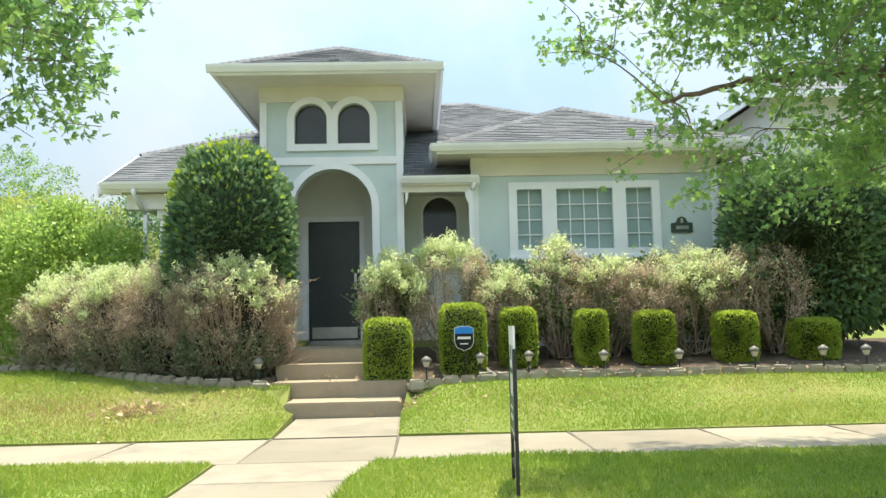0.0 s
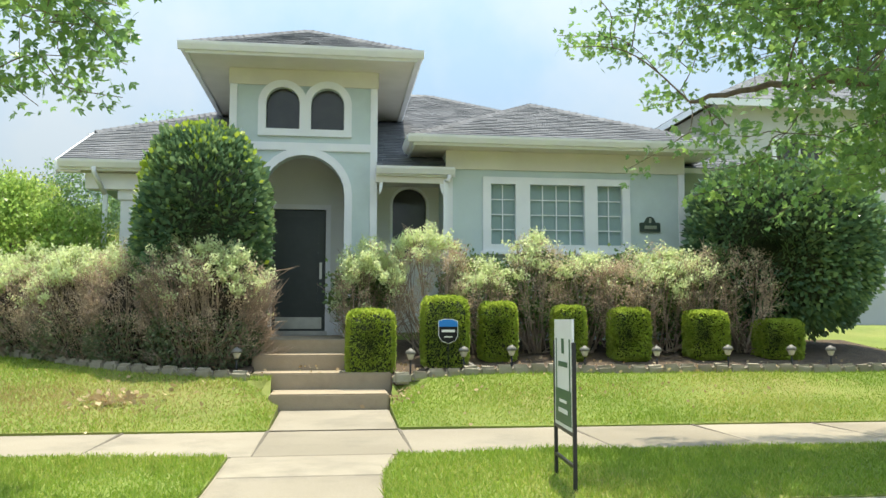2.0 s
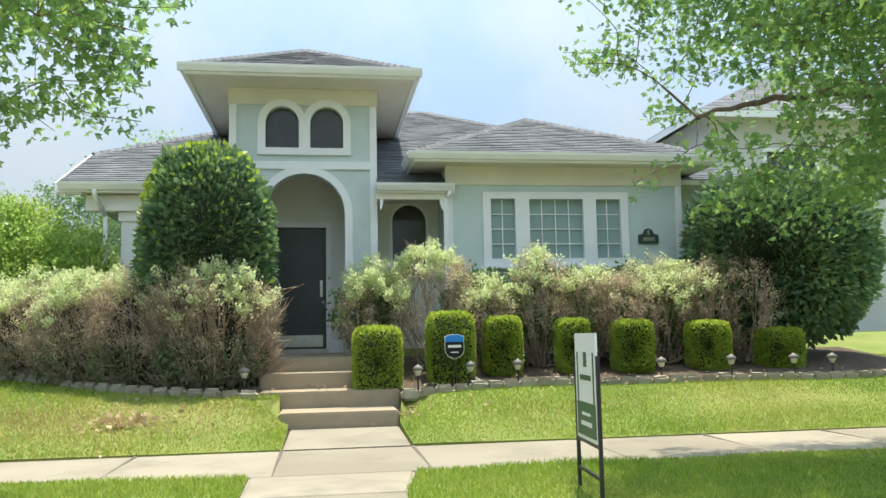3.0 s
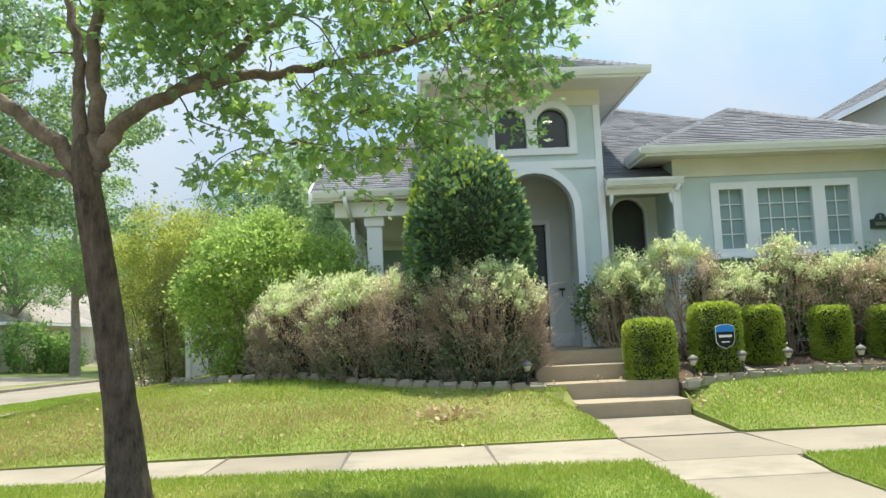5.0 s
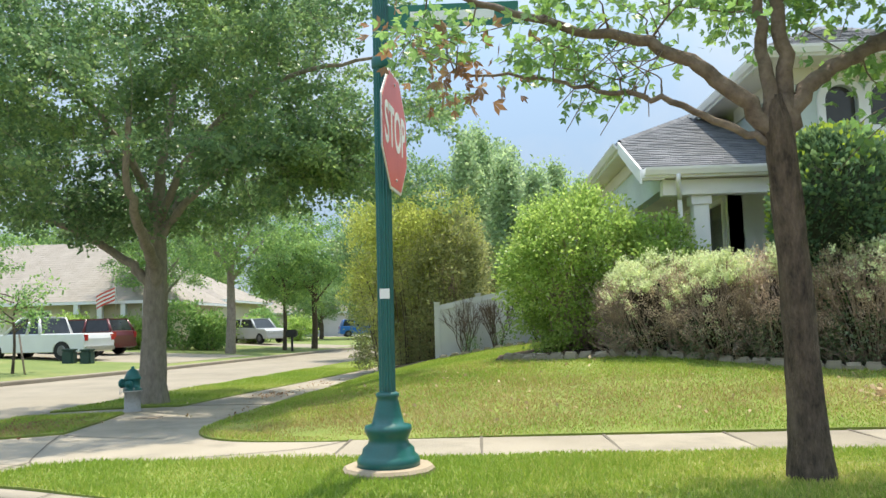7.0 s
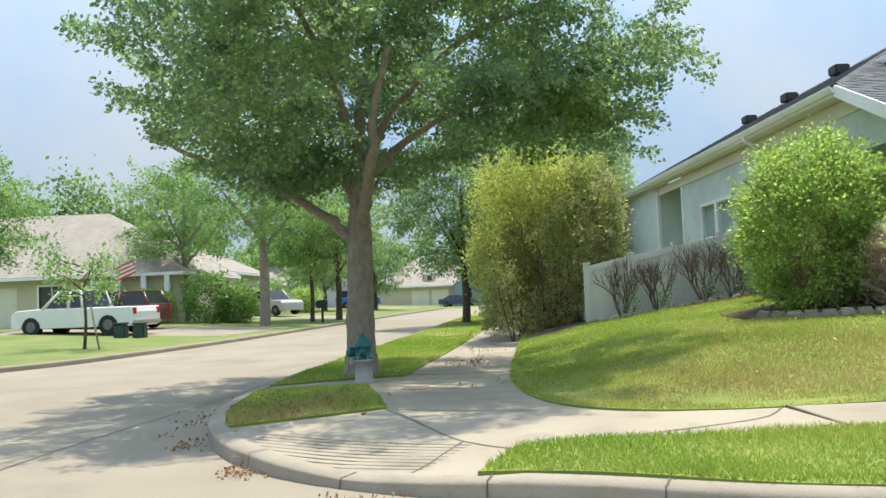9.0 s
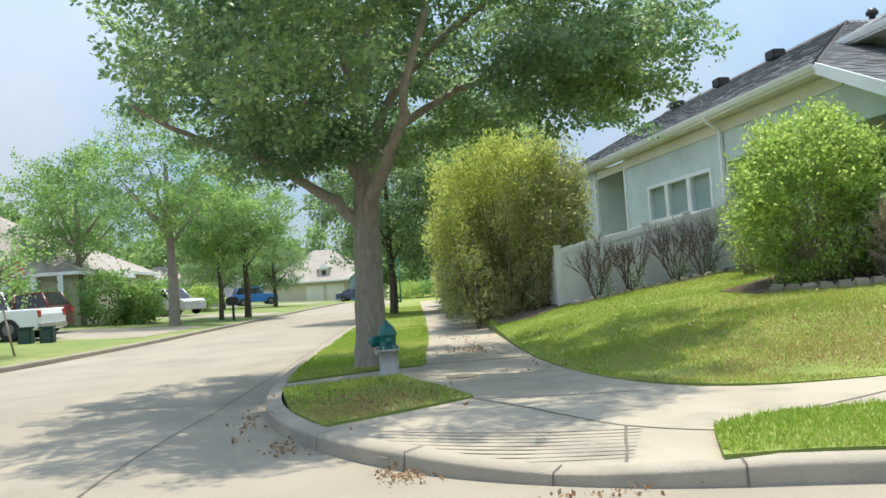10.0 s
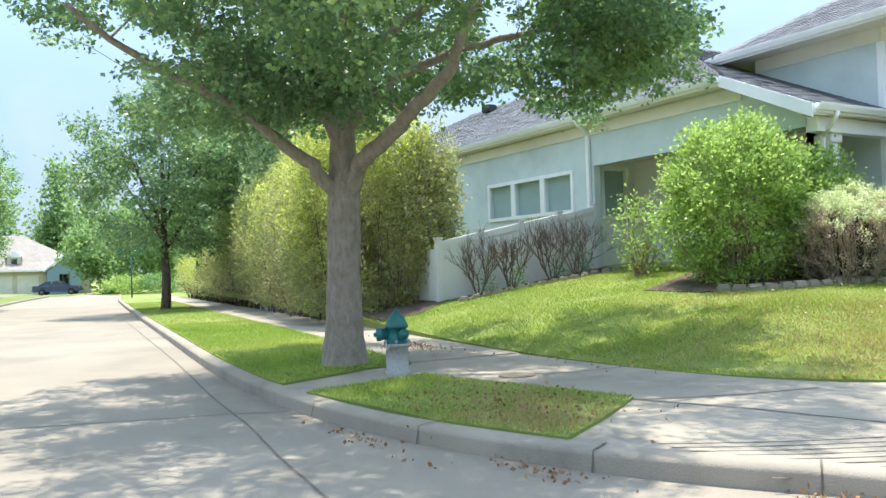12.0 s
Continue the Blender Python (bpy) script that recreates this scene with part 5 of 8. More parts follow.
ob_ = leaves("sunlit_rim", tip_at[sel_], 0.085, LITLEAF, holly, "lime leaves at the rim in a painted sunlit colour", out=tip_n[sel_] * 0.8, seed=19, upright=0.5)
ob_["kind"] = "stuff"

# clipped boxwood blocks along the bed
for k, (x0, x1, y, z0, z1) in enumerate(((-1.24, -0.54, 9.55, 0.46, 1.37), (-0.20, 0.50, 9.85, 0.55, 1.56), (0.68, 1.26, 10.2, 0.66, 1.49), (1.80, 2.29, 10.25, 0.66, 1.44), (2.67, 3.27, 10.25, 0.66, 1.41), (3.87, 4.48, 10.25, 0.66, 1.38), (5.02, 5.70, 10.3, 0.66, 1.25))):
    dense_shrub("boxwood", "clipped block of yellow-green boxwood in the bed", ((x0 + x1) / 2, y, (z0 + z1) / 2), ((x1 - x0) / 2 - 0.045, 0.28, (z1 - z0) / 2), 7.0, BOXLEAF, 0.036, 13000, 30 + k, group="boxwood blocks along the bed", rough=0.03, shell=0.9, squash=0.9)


HEDGELEAF = leafy("hedge_leaf", (0.09, 0.16, 0.06), (0.16, 0.25, 0.08), (0.29, 0.39, 0.13), 0.4, 0.3, 1.5)


def loose_shrub(name, label, centre, radii, leaf_mat, size, count, seed, stems=40, shape=LEAF_OVAL, clumps=150, tight=0.16, lean=0.5, power=2.0, group="", foot=None):
    g = np.random.default_rng(seed)
    rng = random.Random(seed)
    t = thing(name, label, "shrub", (centre[0], centre[1], centre[2] - radii[2] if foot is None else foot), group)
    cl, _ = blob_points(g, clumps, centre, radii, 0.45, power)
    base = np.array((centre[0], centre[1], centre[2] - radii[2] if foot is None else foot))
    runs = []
    for i in range(stems):
        e = cl[rng.randrange(len(cl))]
        b = base + np.array((rng.gauss(0, radii[0] * 0.16), rng.gauss(0, radii[1] * 0.16), 0))
        m = (b + e) / 2 + np.array((rng.gauss(0, 0.1), rng.gauss(0, 0.1), 0.1))
        pts = smooth_line([tuple(b), tuple(m), tuple(e)], 4)
        runs.append((pts, np.linspace(0.022, 0.005, len(pts))))
    st = tubes("stem_growth", runs, TWIG, t, sides=5, caps=False)
    st["kind"] = "stuff"
    pick = g.integers(0, len(cl), count)
    at = cl[pick] + g.normal(size=(count, 3)) * tight * np.array((1, 1, 0.8))
    outv = at - np.asarray(centre)
    outv /= np.linalg.norm(outv, axis=1)[:, None] + 1e-9
    ob = leaves("foliage", at, size, leaf_mat, t, shape=shape, out=outv, upright=0.1, seed=seed)
    ob["kind"] = "stuff"
    return t


# near-black brown that stands for shade deep inside a sage bush
INNER_DRY = surface("painted_dry_shade", (0.025, 0.018, 0.013), (0.06, 0.045, 0.032), 0.95, 10, 70, 0.9)


def sage(label, centre, radii, seed, count=15000, stems=90, green=0.5, dense=True, lush=0.0):
    """A leggy sage bush: bare brown stems, dry twiggy sides, ragged silvery green tufts on top; lush: darker green low down."""
    g = np.random.default_rng(seed)
    rng = random.Random(seed)
    cx, cy, cz = centre
    rx, ry, rz = radii
    t = thing("sage_bush", label, "bush", (cx, cy, cz - rz), "sage bushes before the house")
    # tufts: small ragged heads of foliage over a wider body
    heads, n = [], max(14, int(rx * ry * 105))
    for i in range(n):
        a, q = rng.uniform(0, 2 * math.pi), rng.uniform(0.0, 1) ** 0.5
        x, y = cx + 0.97 * rx * q * math.cos(a), cy + 0.95 * ry * q * math.sin(a)
        wave = 0.5 + 0.5 * noise.noise(Vector((x * 2.1, y * 2.1, seed)))
        top = math.sqrt(max(0.08, 1 - 0.55 * q ** 3)) * (0.78 + 0.3 * wave)
        heads.append((x, y, cz + rz * (2 * top * rng.uniform(0.86, 1.02) - 1), rng.uniform(0.7, 1.3), noise.noise(Vector((x * 1.6 + 5, y * 1.6, seed * 0.7)))))
    runs = []
    for i in range(stems):
        hx, hy, hz, hr, _ = heads[i % n]
        a = rng.uniform(0, 2 * math.pi)
        base = (cx + 0.3 * rx * math.cos(a) * rng.random() + 0.3 * (hx - cx), cy + 0.3 * ry * math.sin(a) * rng.random(), cz - rz)
        end = (hx + rng.gauss(0, 0.06), hy + rng.gauss(0, 0.06), hz + rng.uniform(-0.12, 0.08))
        if rng.random() < 0.55:
            end = (cx + rx * math.cos(a) * rng.uniform(0.8, 1.05), cy + ry * math.sin(a) * rng.uniform(0.8, 1.05), cz + rz * rng.uniform(-0.7, 0.55))
        mid = (base[0] * 0.45 + end[0] * 0.55 + rng.gauss(0, 0.06), base[1] * 0.45 + end[1] * 0.55 + rng.gauss(0, 0.06), base[2] * 0.5 + end[2] * 0.5 - 0.05)
        pts = smooth_line([base, mid, end], 3)
        runs.append((pts, np.linspace(0.012, 0.004, len(pts))))
        for _ in range(6):
            e2 = (end[0] + rng.gauss(0, 0.13), end[1] + rng.gauss(0, 0.12), end[2] + rng.uniform(-0.05, 0.2))
            s0 = pts[-1 - rng.randrange(4)]
            runs.append(([s0, tuple((np.array(s0) + np.array(e2)) / 2 + np.array((rng.gauss(0, 0.03), rng.gauss(0, 0.03), 0))), e2], [0.005, 0.0038, 0.0022]))
    st = tubes("stem_growth", runs, TWIG, t, "bare brown stems", sides=4, caps=False)
    st["kind"] = "stuff"
    # solid core, its dark colour painting the shade among the stems
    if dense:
        core("shade_core", (cx, cy, cz - 0.08), (rx * 0.8, ry * 0.75, rz * 0.9), 2.3, INNER_DRY, t, 0.72)
    H = np.array(heads)
    # each tuft is a few upright shoots set with small leaves
    shoots, nt = 7, count // 2
    pick = g.integers(0, n, nt)
    shoot = g.integers(0, shoots, nt)
    lean = g.normal(size=(n, shoots, 2)) * 0.5
    tall = 0.15 * H[pick, 3] * (0.7 + 0.5 * ((shoot * 37) % 10) / 10)
    u = g.uniform(-0.35, 1.0, nt)
    head_at = H[pick, :3] + np.column_stack([lean[pick, shoot, 0] * tall * (0.4 + u), lean[pick, shoot, 1] * tall * (0.4 + u), u * tall * 0.8]) + g.normal(size=(nt, 3)) * 0.02
    is_green = H[pick, 4] * 1.5 + (green - 0.5) * 1.7 + 0.5 * u + 0.2 * g.normal(size=nt) > 0.08
    # leafy sprays all over the body, thinning towards the foot
    nb = 330 if dense else 170
    spots, nv = blob_points(g, nb, (0, 0, 0), (1, 1, 1), 0.72, 2.5)
    spots = spots[spots[:, 2] > -0.75 + 0.5 * g.uniform(size=nb)]
    spots *= np.array([1 + 0.12 * noise.noise(Vector(p) * 2.2 + Vector((seed, 0, 0))) for p in spots])[:, None]
    tint = np.array([noise.noise(Vector(p) * 1.7 + Vector((0, seed * 1.3, 0))) for p in spots])
    pk = g.integers(0, len(spots), count)
    way = spots * np.array((0.8, 0.8, 0.35)) + np.array((0, 0, 0.55))
    way /= np.linalg.norm(way, axis=1)[:, None]
    u2 = g.uniform(-0.6, 0.9, count)
    body_at = np.array(centre) + spots[pk] * np.array((rx, ry, rz)) * 0.96 + way[pk] * (u2 * 0.13)[:, None] + g.normal(size=(count, 3)) * (0.045 * (1.1 - 0.6 * u2))[:, None]
    body_green = 0.95 * spots[pk, 2] + 1.1 * tint[pk] + 0.4 * u2 + 1.5 * (green - 0.5) + 0.25 * g.normal(size=count) > 0.98
    a = leaves("green_growth", np.vstack([head_at[is_green], body_at[body_green]]), 0.036, SAGELEAF, t, "silvery green new leaves", LEAF_OVAL, upright=0.8, seed=seed)
    b = leaves("dry_growth", np.vstack([head_at[~is_green][::2], body_at[~body_green][::2]]), 0.040, SAGEDRY, t, "dry brown leaves", LEAF_NARROW, upright=0.5, seed=seed + 1)
    a["kind"] = b["kind"] = "stuff"
    if lush:
        low, nv = blob_points(g, int(count * lush), (cx, cy, cz - rz * 0.45), (rx * 0.85, ry * 0.92, rz * 0.5), 0.75, 2.4)
        c = leaves("low_growth", low, 0.045, SAGELOW, t, "dull green leaves low down", LEAF_OVAL, out=nv, seed=seed + 2)
        c["kind"] = "stuff"
    return t


SAGELOW = leafy("low_sage_leaf", (0.09, 0.12, 0.07), (0.16, 0.20, 0.11), (0.27, 0.31, 0.18), 0.6, 0.3, 2.0)
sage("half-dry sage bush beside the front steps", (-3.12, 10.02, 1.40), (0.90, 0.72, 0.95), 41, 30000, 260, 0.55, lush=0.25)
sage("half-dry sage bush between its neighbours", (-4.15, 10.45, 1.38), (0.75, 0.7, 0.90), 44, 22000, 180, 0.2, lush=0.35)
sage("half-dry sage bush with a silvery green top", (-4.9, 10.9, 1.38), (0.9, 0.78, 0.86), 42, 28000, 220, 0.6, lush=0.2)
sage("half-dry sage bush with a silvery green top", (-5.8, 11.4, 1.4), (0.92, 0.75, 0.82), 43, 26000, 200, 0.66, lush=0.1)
for k, (x, top, r, g_, c_) in enumerate(((-0.85, 2.42, 0.5, 0.85, 9000), (0.02, 2.62, 0.62, 0.62, 11000), (0.85, 2.12, 0.42, 0.4, 5000), (1.66, 2.56, 0.42, 0.42, 6000), (2.42, 2.28, 0.5, 0.45, 6500), (3.05, 2.26, 0.45, 0.42, 5600), (3.72, 2.40, 0.58, 0.6, 7500), (4.4, 2.32, 0.46, 0.45, 5600), (5.0, 2.40, 0.45, 0.12, 5600))):
    sage("leggy half-dry sage bush under the front window" if x > 0.9 else "leggy sage bush with pale green tips by the porch", (x, 10.7 + 0.14 * math.sin(k * 2.2), 0.75 + (top - 0.75) * 0.5), (r, 0.45, (top - 0.75) * 0.5), 50 + k, int(c_ * 1.3), 26 if r > 0.45 else 20, g_, dense=False)
# darker hedge behind them, under the window
for k, (x, top) in enumerate(((0.95, 2.22), (1.75, 2.26), (2.55, 2.22), (3.4, 2.28), (4.25, 2.24), (5.05, 2.2))):
    loose_shrub("hedge_shrub", "dark green hedge shrub below the front window", (x, 11.15, 1.62), (0.62, 0.34, top - 1.66), HEDGELEAF, 0.06, 6500, 61 + k, 26, clumps=70, tight=0.11, power=2.8, group="hedge below the front window", foot=0.7)
loose_shrub("hedge_shrub", "dark green shrub beside the porch post", (-0.95, 11.45, 1.62), (0.42, 0.35, 0.55), HEDGELEAF, 0.06, 4500, 69, 20, clumps=60, tight=0.11, foot=0.7)

# bright shrub at the corner of the house
loose_shrub("leafy_shrub", "large bright green shrub at the porch corner", (-6.75, 12.75, 2.1), (1.38, 1.15, 1.46), LIMELEAF, 0.065, 34000, 71, 130, clumps=200, tight=0.14)
loose_shrub("leafy_shrub", "smaller green shrub between the bright one and the porch column", (-5.5, 12.05, 1.85), (0.72, 0.5, 1.18), LIMELEAF, 0.065, 12000, 73, 50, clumps=110, tight=0.13)
loose_shrub("rose_bush", "thin rose bush with sparse leaves by the porch", (-6.5, 15.4, 1.75), (0.55, 0.5, 0.85), LIMELEAF, 0.06, 1600, 72, 16, clumps=40, tight=0.13)
# bare shrubs along the white fence
DEADTWIG = surface("dead_twig", (0.07, 0.052, 0.042), (0.15, 0.115, 0.09), 0.95, 8, 40, 0.2)
for k, (x, y) in enumerate(((-8.9, 17.75), (-8.15, 17.65), (-7.15, 17.5), (-6.5, 17.45))):
    rng = random.Random(90 + k)
    t = thing("bare_shrub", "leafless winter-killed shrub before the white fence", "shrub", (x, y, lawn_z(x, y)), "bare shrubs along the fence")
    runs = []

    def fork(p, d, ln, r, depth):
        pts, rad = wander(rng, p, d, ln, r, r * 0.6, 4, 0.10, 0.04)
        runs.append((pts, rad))
        if depth:
            dd = (pts[-1] - pts[-2]).normalized()
            for _ in range(3):
                side = dd.cross(Vector((rng.gauss(0, 1), rng.gauss(0, 1), rng.gauss(0, 1)))).normalized()
                fork(pts[rng.choice((3, 4, 4))], dd + side * rng.uniform(0.25, 0.6) + Vector((0, 0, 0.15)), ln * rng.uniform(0.7, 0.95), r * 0.62, depth - 1)

    for j in range(8):
        a = j * 0.8 + rng.uniform(0, 0.5)
        fork(Vector((x + 0.05 * math.cos(a), y + 0.05 * math.sin(a), lawn_z(x, y) - 0.03)), Vector((0.42 * math.cos(a), 0.34 * math.sin(a), 1.0)), rng.uniform(0.38, 0.5), 0.017, 3)
    ob = tubes("stem_growth", runs, DEADTWIG, t, sides=4, caps=False)
    ob["kind"] = "stuff"
    g = np.random.default_rng(90 + k)
    ob = leaves("leaf_tuft", np.array((x + 0.15, y - 0.08, lawn_z(x, y) + 0.25)) + g.normal(size=(260, 3)) * np.array((0.12, 0.1, 0.16)), 0.05, GLOSSLEAF, t, "few green leaves low down", seed=k)
    ob["kind"] = "stuff"

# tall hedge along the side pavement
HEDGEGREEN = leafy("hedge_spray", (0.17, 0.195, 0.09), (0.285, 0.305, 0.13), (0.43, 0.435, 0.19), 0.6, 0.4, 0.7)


def tall_hedge(x, y, rx, ry, rz, seed, count, sunny, label):
    """A feathery hedge plant: yellow-green sprays above and outside, olive within, brown bare stems and dead sprays below."""
    g = np.random.default_rng(seed)
    rng = random.Random(seed)
    z0 = 0.12 + fall(y)
    t = thing("tall_hedge_plant", label, "hedge", (x, y, z0), "tall hedge along the pavement")
    runs = []
    for _ in range(18):
        a = rng.uniform(0, 6.283)
        q = rng.random() ** 0.5
        b = (x + rx * 0.55 * q * math.cos(a), y + ry * 0.55 * q * math.sin(a), z0 - 0.05)
        e = (x + rx * 0.9 * q * math.cos(a), y + ry * 0.9 * q * math.sin(a), z0 + 2 * rz * rng.uniform(0.4, 0.7))
        m = tuple((np.array(b) + np.array(e)) / 2 + g.normal(size=3) * 0.12)
        pts = smooth_line([b, m, e], 4)
        runs.append((pts, np.linspace(0.024, 0.005, len(pts))))
    st = tubes("stem_growth", runs, DEADTWIG, t, "bare dark stems", sides=5, caps=False)
    st["kind"] = "stuff"
    cl, nv = blob_points(g, 340, (0, 0, 0), (1, 1, 1), 0.6, 3.2)
    lump = np.array([1 + 0.16 * noise.noise(Vector(p) * 2.3 + Vector((seed, 0, 0))) for p in cl])
    cl = cl * lump[:, None]
    pick = g.integers(0, len(cl), count)
    c = cl[pick]
    at = np.array((x, y, z0 + rz)) + c * np.array((rx, ry, rz)) + g.normal(size=(count, 3)) * np.array((0.13, 0.13, 0.2))
    keep = at[:, 2] > z0 + 0.12 + 0.3 * g.uniform(size=count)
    # own yellow-green plus sunlight put into the colour, more upward and westward
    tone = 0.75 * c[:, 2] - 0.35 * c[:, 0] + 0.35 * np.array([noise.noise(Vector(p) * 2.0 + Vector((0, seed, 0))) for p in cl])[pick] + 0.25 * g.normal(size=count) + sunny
    for sel, mat_, nm, lb in ((tone > 0.62, YELLOWLEAF, "sunlit_tint_growth", "yellow-green outer sprays"), ((tone <= 0.62) & (tone > -0.22), HEDGEGREEN, "foliage", "olive green sprays"), (tone <= -0.22, HEDGEDRY, "dry_growth", "brown dry sprays low down")):
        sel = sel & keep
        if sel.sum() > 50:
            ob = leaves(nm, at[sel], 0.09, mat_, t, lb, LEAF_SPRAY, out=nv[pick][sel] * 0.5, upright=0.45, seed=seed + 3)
            ob["kind"] = "stuff"
    return t


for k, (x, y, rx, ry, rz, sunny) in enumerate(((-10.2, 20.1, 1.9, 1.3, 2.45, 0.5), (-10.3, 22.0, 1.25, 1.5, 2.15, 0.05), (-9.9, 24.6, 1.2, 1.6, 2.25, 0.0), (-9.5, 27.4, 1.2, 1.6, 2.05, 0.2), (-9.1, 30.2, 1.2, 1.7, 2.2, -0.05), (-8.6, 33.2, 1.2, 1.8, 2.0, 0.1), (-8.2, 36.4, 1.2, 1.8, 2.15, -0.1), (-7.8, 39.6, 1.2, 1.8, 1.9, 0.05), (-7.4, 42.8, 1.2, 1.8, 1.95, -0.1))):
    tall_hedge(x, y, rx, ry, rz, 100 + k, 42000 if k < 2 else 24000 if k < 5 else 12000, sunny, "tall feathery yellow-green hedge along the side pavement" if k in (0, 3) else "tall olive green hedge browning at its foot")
for k in range(4):
    tall_hedge(-6.9 + 0.35 * k, 46.2 + 3.0 * k, 1.1, 1.7, 1.25, 120 + k, 7000, 0.45, "lower tan-green hedge further up the pavement")
loose_shrub("tree_shrub", "loose dull green shrub on bare trunks beside the fence", (-9.35, 19.6, 2.5), (0.95, 0.9, 1.75), HEDGEGREEN, 0.09, 9000, 110, 60, clumps=130, tight=0.16, foot=0.15)

# woods behind the houses
def far_wood(label, rows, seed, size, mat=FARLEAF):
    g = np.random.default_rng(seed)
    pts = []
    for x, y, z, r, h, n in rows:
        for _ in range(26):
            c = np.array((x, y, z + h * 0.62)) + g.normal(size=3) * np.array((r * 0.5, r * 0.5, h * 0.2))
            pts.append(c + g.normal(size=(n, 3)) * np.array((r * 0.22, r * 0.22, h * 0.085)))
    ob = leaves("far_trees", np.vstack(pts), size, mat, seed=seed)
    return tagged(ob, label, "trees", kind="stuff")


PALELEAF = leafy("pale_poplar_leaf", (0.20, 0.30, 0.16), (0.31, 0.42, 0.22), (0.42, 0.53, 0.28), 0.6, 0.45, 0.5)


def pointed_wood(label, rows, seed, size, mat=PALELEAF):
    """Slender trees of upright leafy sprays, each narrowing to an uneven point."""
    g = np.random.default_rng(seed)
    pts = []
    for x, y, h, r in rows:
        for _ in range(150):
            u = 0.22 + 0.76 * g.random()
            a, q = g.uniform(0, 2 * math.pi), r * (1.03 - u) ** 0.6 * math.sqrt(g.random())
            c = np.array((x + q * math.cos(a), y + q * math.sin(a), h * u))
            pts.append(c + g.normal(size=(40, 3)) * np.array((0.2, 0.2, 0.32)))
    return tagged(leaves("far_trees", np.vstack(pts), size, mat, seed=seed, upright=0.5), label, "trees", kind="stuff")


pointed_wood("tall slender light green trees behind the hedge and the house", [(-8.9, 31.2, 8.7, 1.3), (-8.3, 33.5, 9.6, 1.5), (-7.3, 30.6, 7.7, 1.2), (-8.6, 37, 10.4, 1.7), (-7.6, 39, 9.5, 1.6), (-6.6, 41.5, 10.6, 1.7), (-5.3, 40, 9.0, 1.6), (-4.1, 42, 9.7, 1.7), (-2.7, 44, 9.2, 1.7), (-7.0, 45, 11.8, 1.9), (-6.1, 31.5, 7.3, 1.2), (-8.0, 35.2, 9.0, 1.5), (-6.9, 36.4, 8.4, 1.5)], 201, 0.17)
far_wood("distant trees across the side street", [(-75 + 9 * i, 92 + 10 * math.sin(i * 1.3), -1, 4.5, 12 + 3 * math.sin(i * 2.3), 220) for i in range(6)], 202, 0.5)
far_wood("trees beyond the end of the street", [(-40 + 8 * i, 130 + 6 * math.sin(i), -1.5, 4.5, 13 + 3 * math.sin(i * 1.9), 240) for i in range(8)], 203, 0.55)
far_wood("trees past the bend of the street", [(-16 + 5 * i, 100 + 5 * math.sin(i * 1.7), -1.2, 3.2, 9 + 2 * math.sin(i * 2.1), 200) for i in range(2, 7)], 205, 0.4)
far_wood("trees behind the neighbouring houses", [(10 + 10 * i, 60 + 6 * math.sin(i), 0, 4.0, 8 + 2 * math.sin(i * 2.2), 160) for i in range(6)], 204, 0.45)


# ---- beds and edging ----
BED_L = smooth_line([(-2.42, 9.12), (-3.1, 9.25), (-3.9, 9.6), (-4.8, 10.15), (-5.6, 10.75), (-6.6, 11.2), (-7.6, 11.55), (-8.3, 12.3)], 6)
BED_R = smooth_line([(-0.62, 9.02), (0.2, 9.2), (1.2, 9.33), (2.6, 9.35), (4.2, 9.3), (5.6, 9.25), (6.8, 9.5), (7.6, 10.2)], 6)
bed_l = list(BED_L) + [(-8.2, 13.6), (-6.5, 14.2), (-5.45, 14.2), (-5.45, 12.2), (-3.16, 12.2), (-2.5, 12.2)]
bed_r = list(BED_R) + [(7.6, 12.1), (0.5, 12.1), (-0.62, 12.2)]
bed_f = [(-9.5, 18.1), (-9.4, 17.6), (-8.0, 17.35), (-6.4, 17.1), (-5.5, 16.9), (-5.5, 17.8)]
bed_h = [p for p in offset_line(WALK_W_R, -0.12) if 17.3 < p[1] < 48] + [(-5.0, 48), (-6.0, 40), (-7.2, 30), (-8.2, 22), (-8.3, 18.9), (-9.6, 18.05), (-10.5, 17.5)]
for nm, pl_ in (("left", bed_l), ("right", bed_r), ("fence", bed_f), ("hedge", bed_h)):
    tagged(sheet("planting_bed_" + nm, pl_, lambda x, y: lawn_z(x, y) + 0.02, MULCH, 0.4, 0.1), "dark mulched planting bed", "bed", kind="structure")


def resample(line, step):
    out, acc = [line[0]], 0.0
    for a, b in zip(line, line[1:]):
        d = math.hypot(b[0] - a[0], b[1] - a[1])
        t = step - acc
        while t <= d:
            out.append((a[0] + (b[0] - a[0]) * t / d, a[1] + (b[1] - a[1]) * t / d))
            t += step
        acc = (acc + d) % step
    return out


def stone_mesh(seed):
    bm = bmesh.new()
    box(bm, -0.115, 0.115, -0.06, 0.06, -0.08, 0.10, 0.03)
    rng = random.Random(seed)
    for v in bm.verts:
        if v.co.z > 0.02:
            v.co.z -= 0.05 * (abs(v.co.x) / 0.115) ** 2
        v.co += Vector((rng.gauss(0, 0.004), rng.gauss(0, 0.004), rng.gauss(0, 0.004)))
    me = bpy.data.meshes.new("edging_stone")
    bm.to_mesh(me)
    bm.free()
    me.materials.append(STONE)
    return me


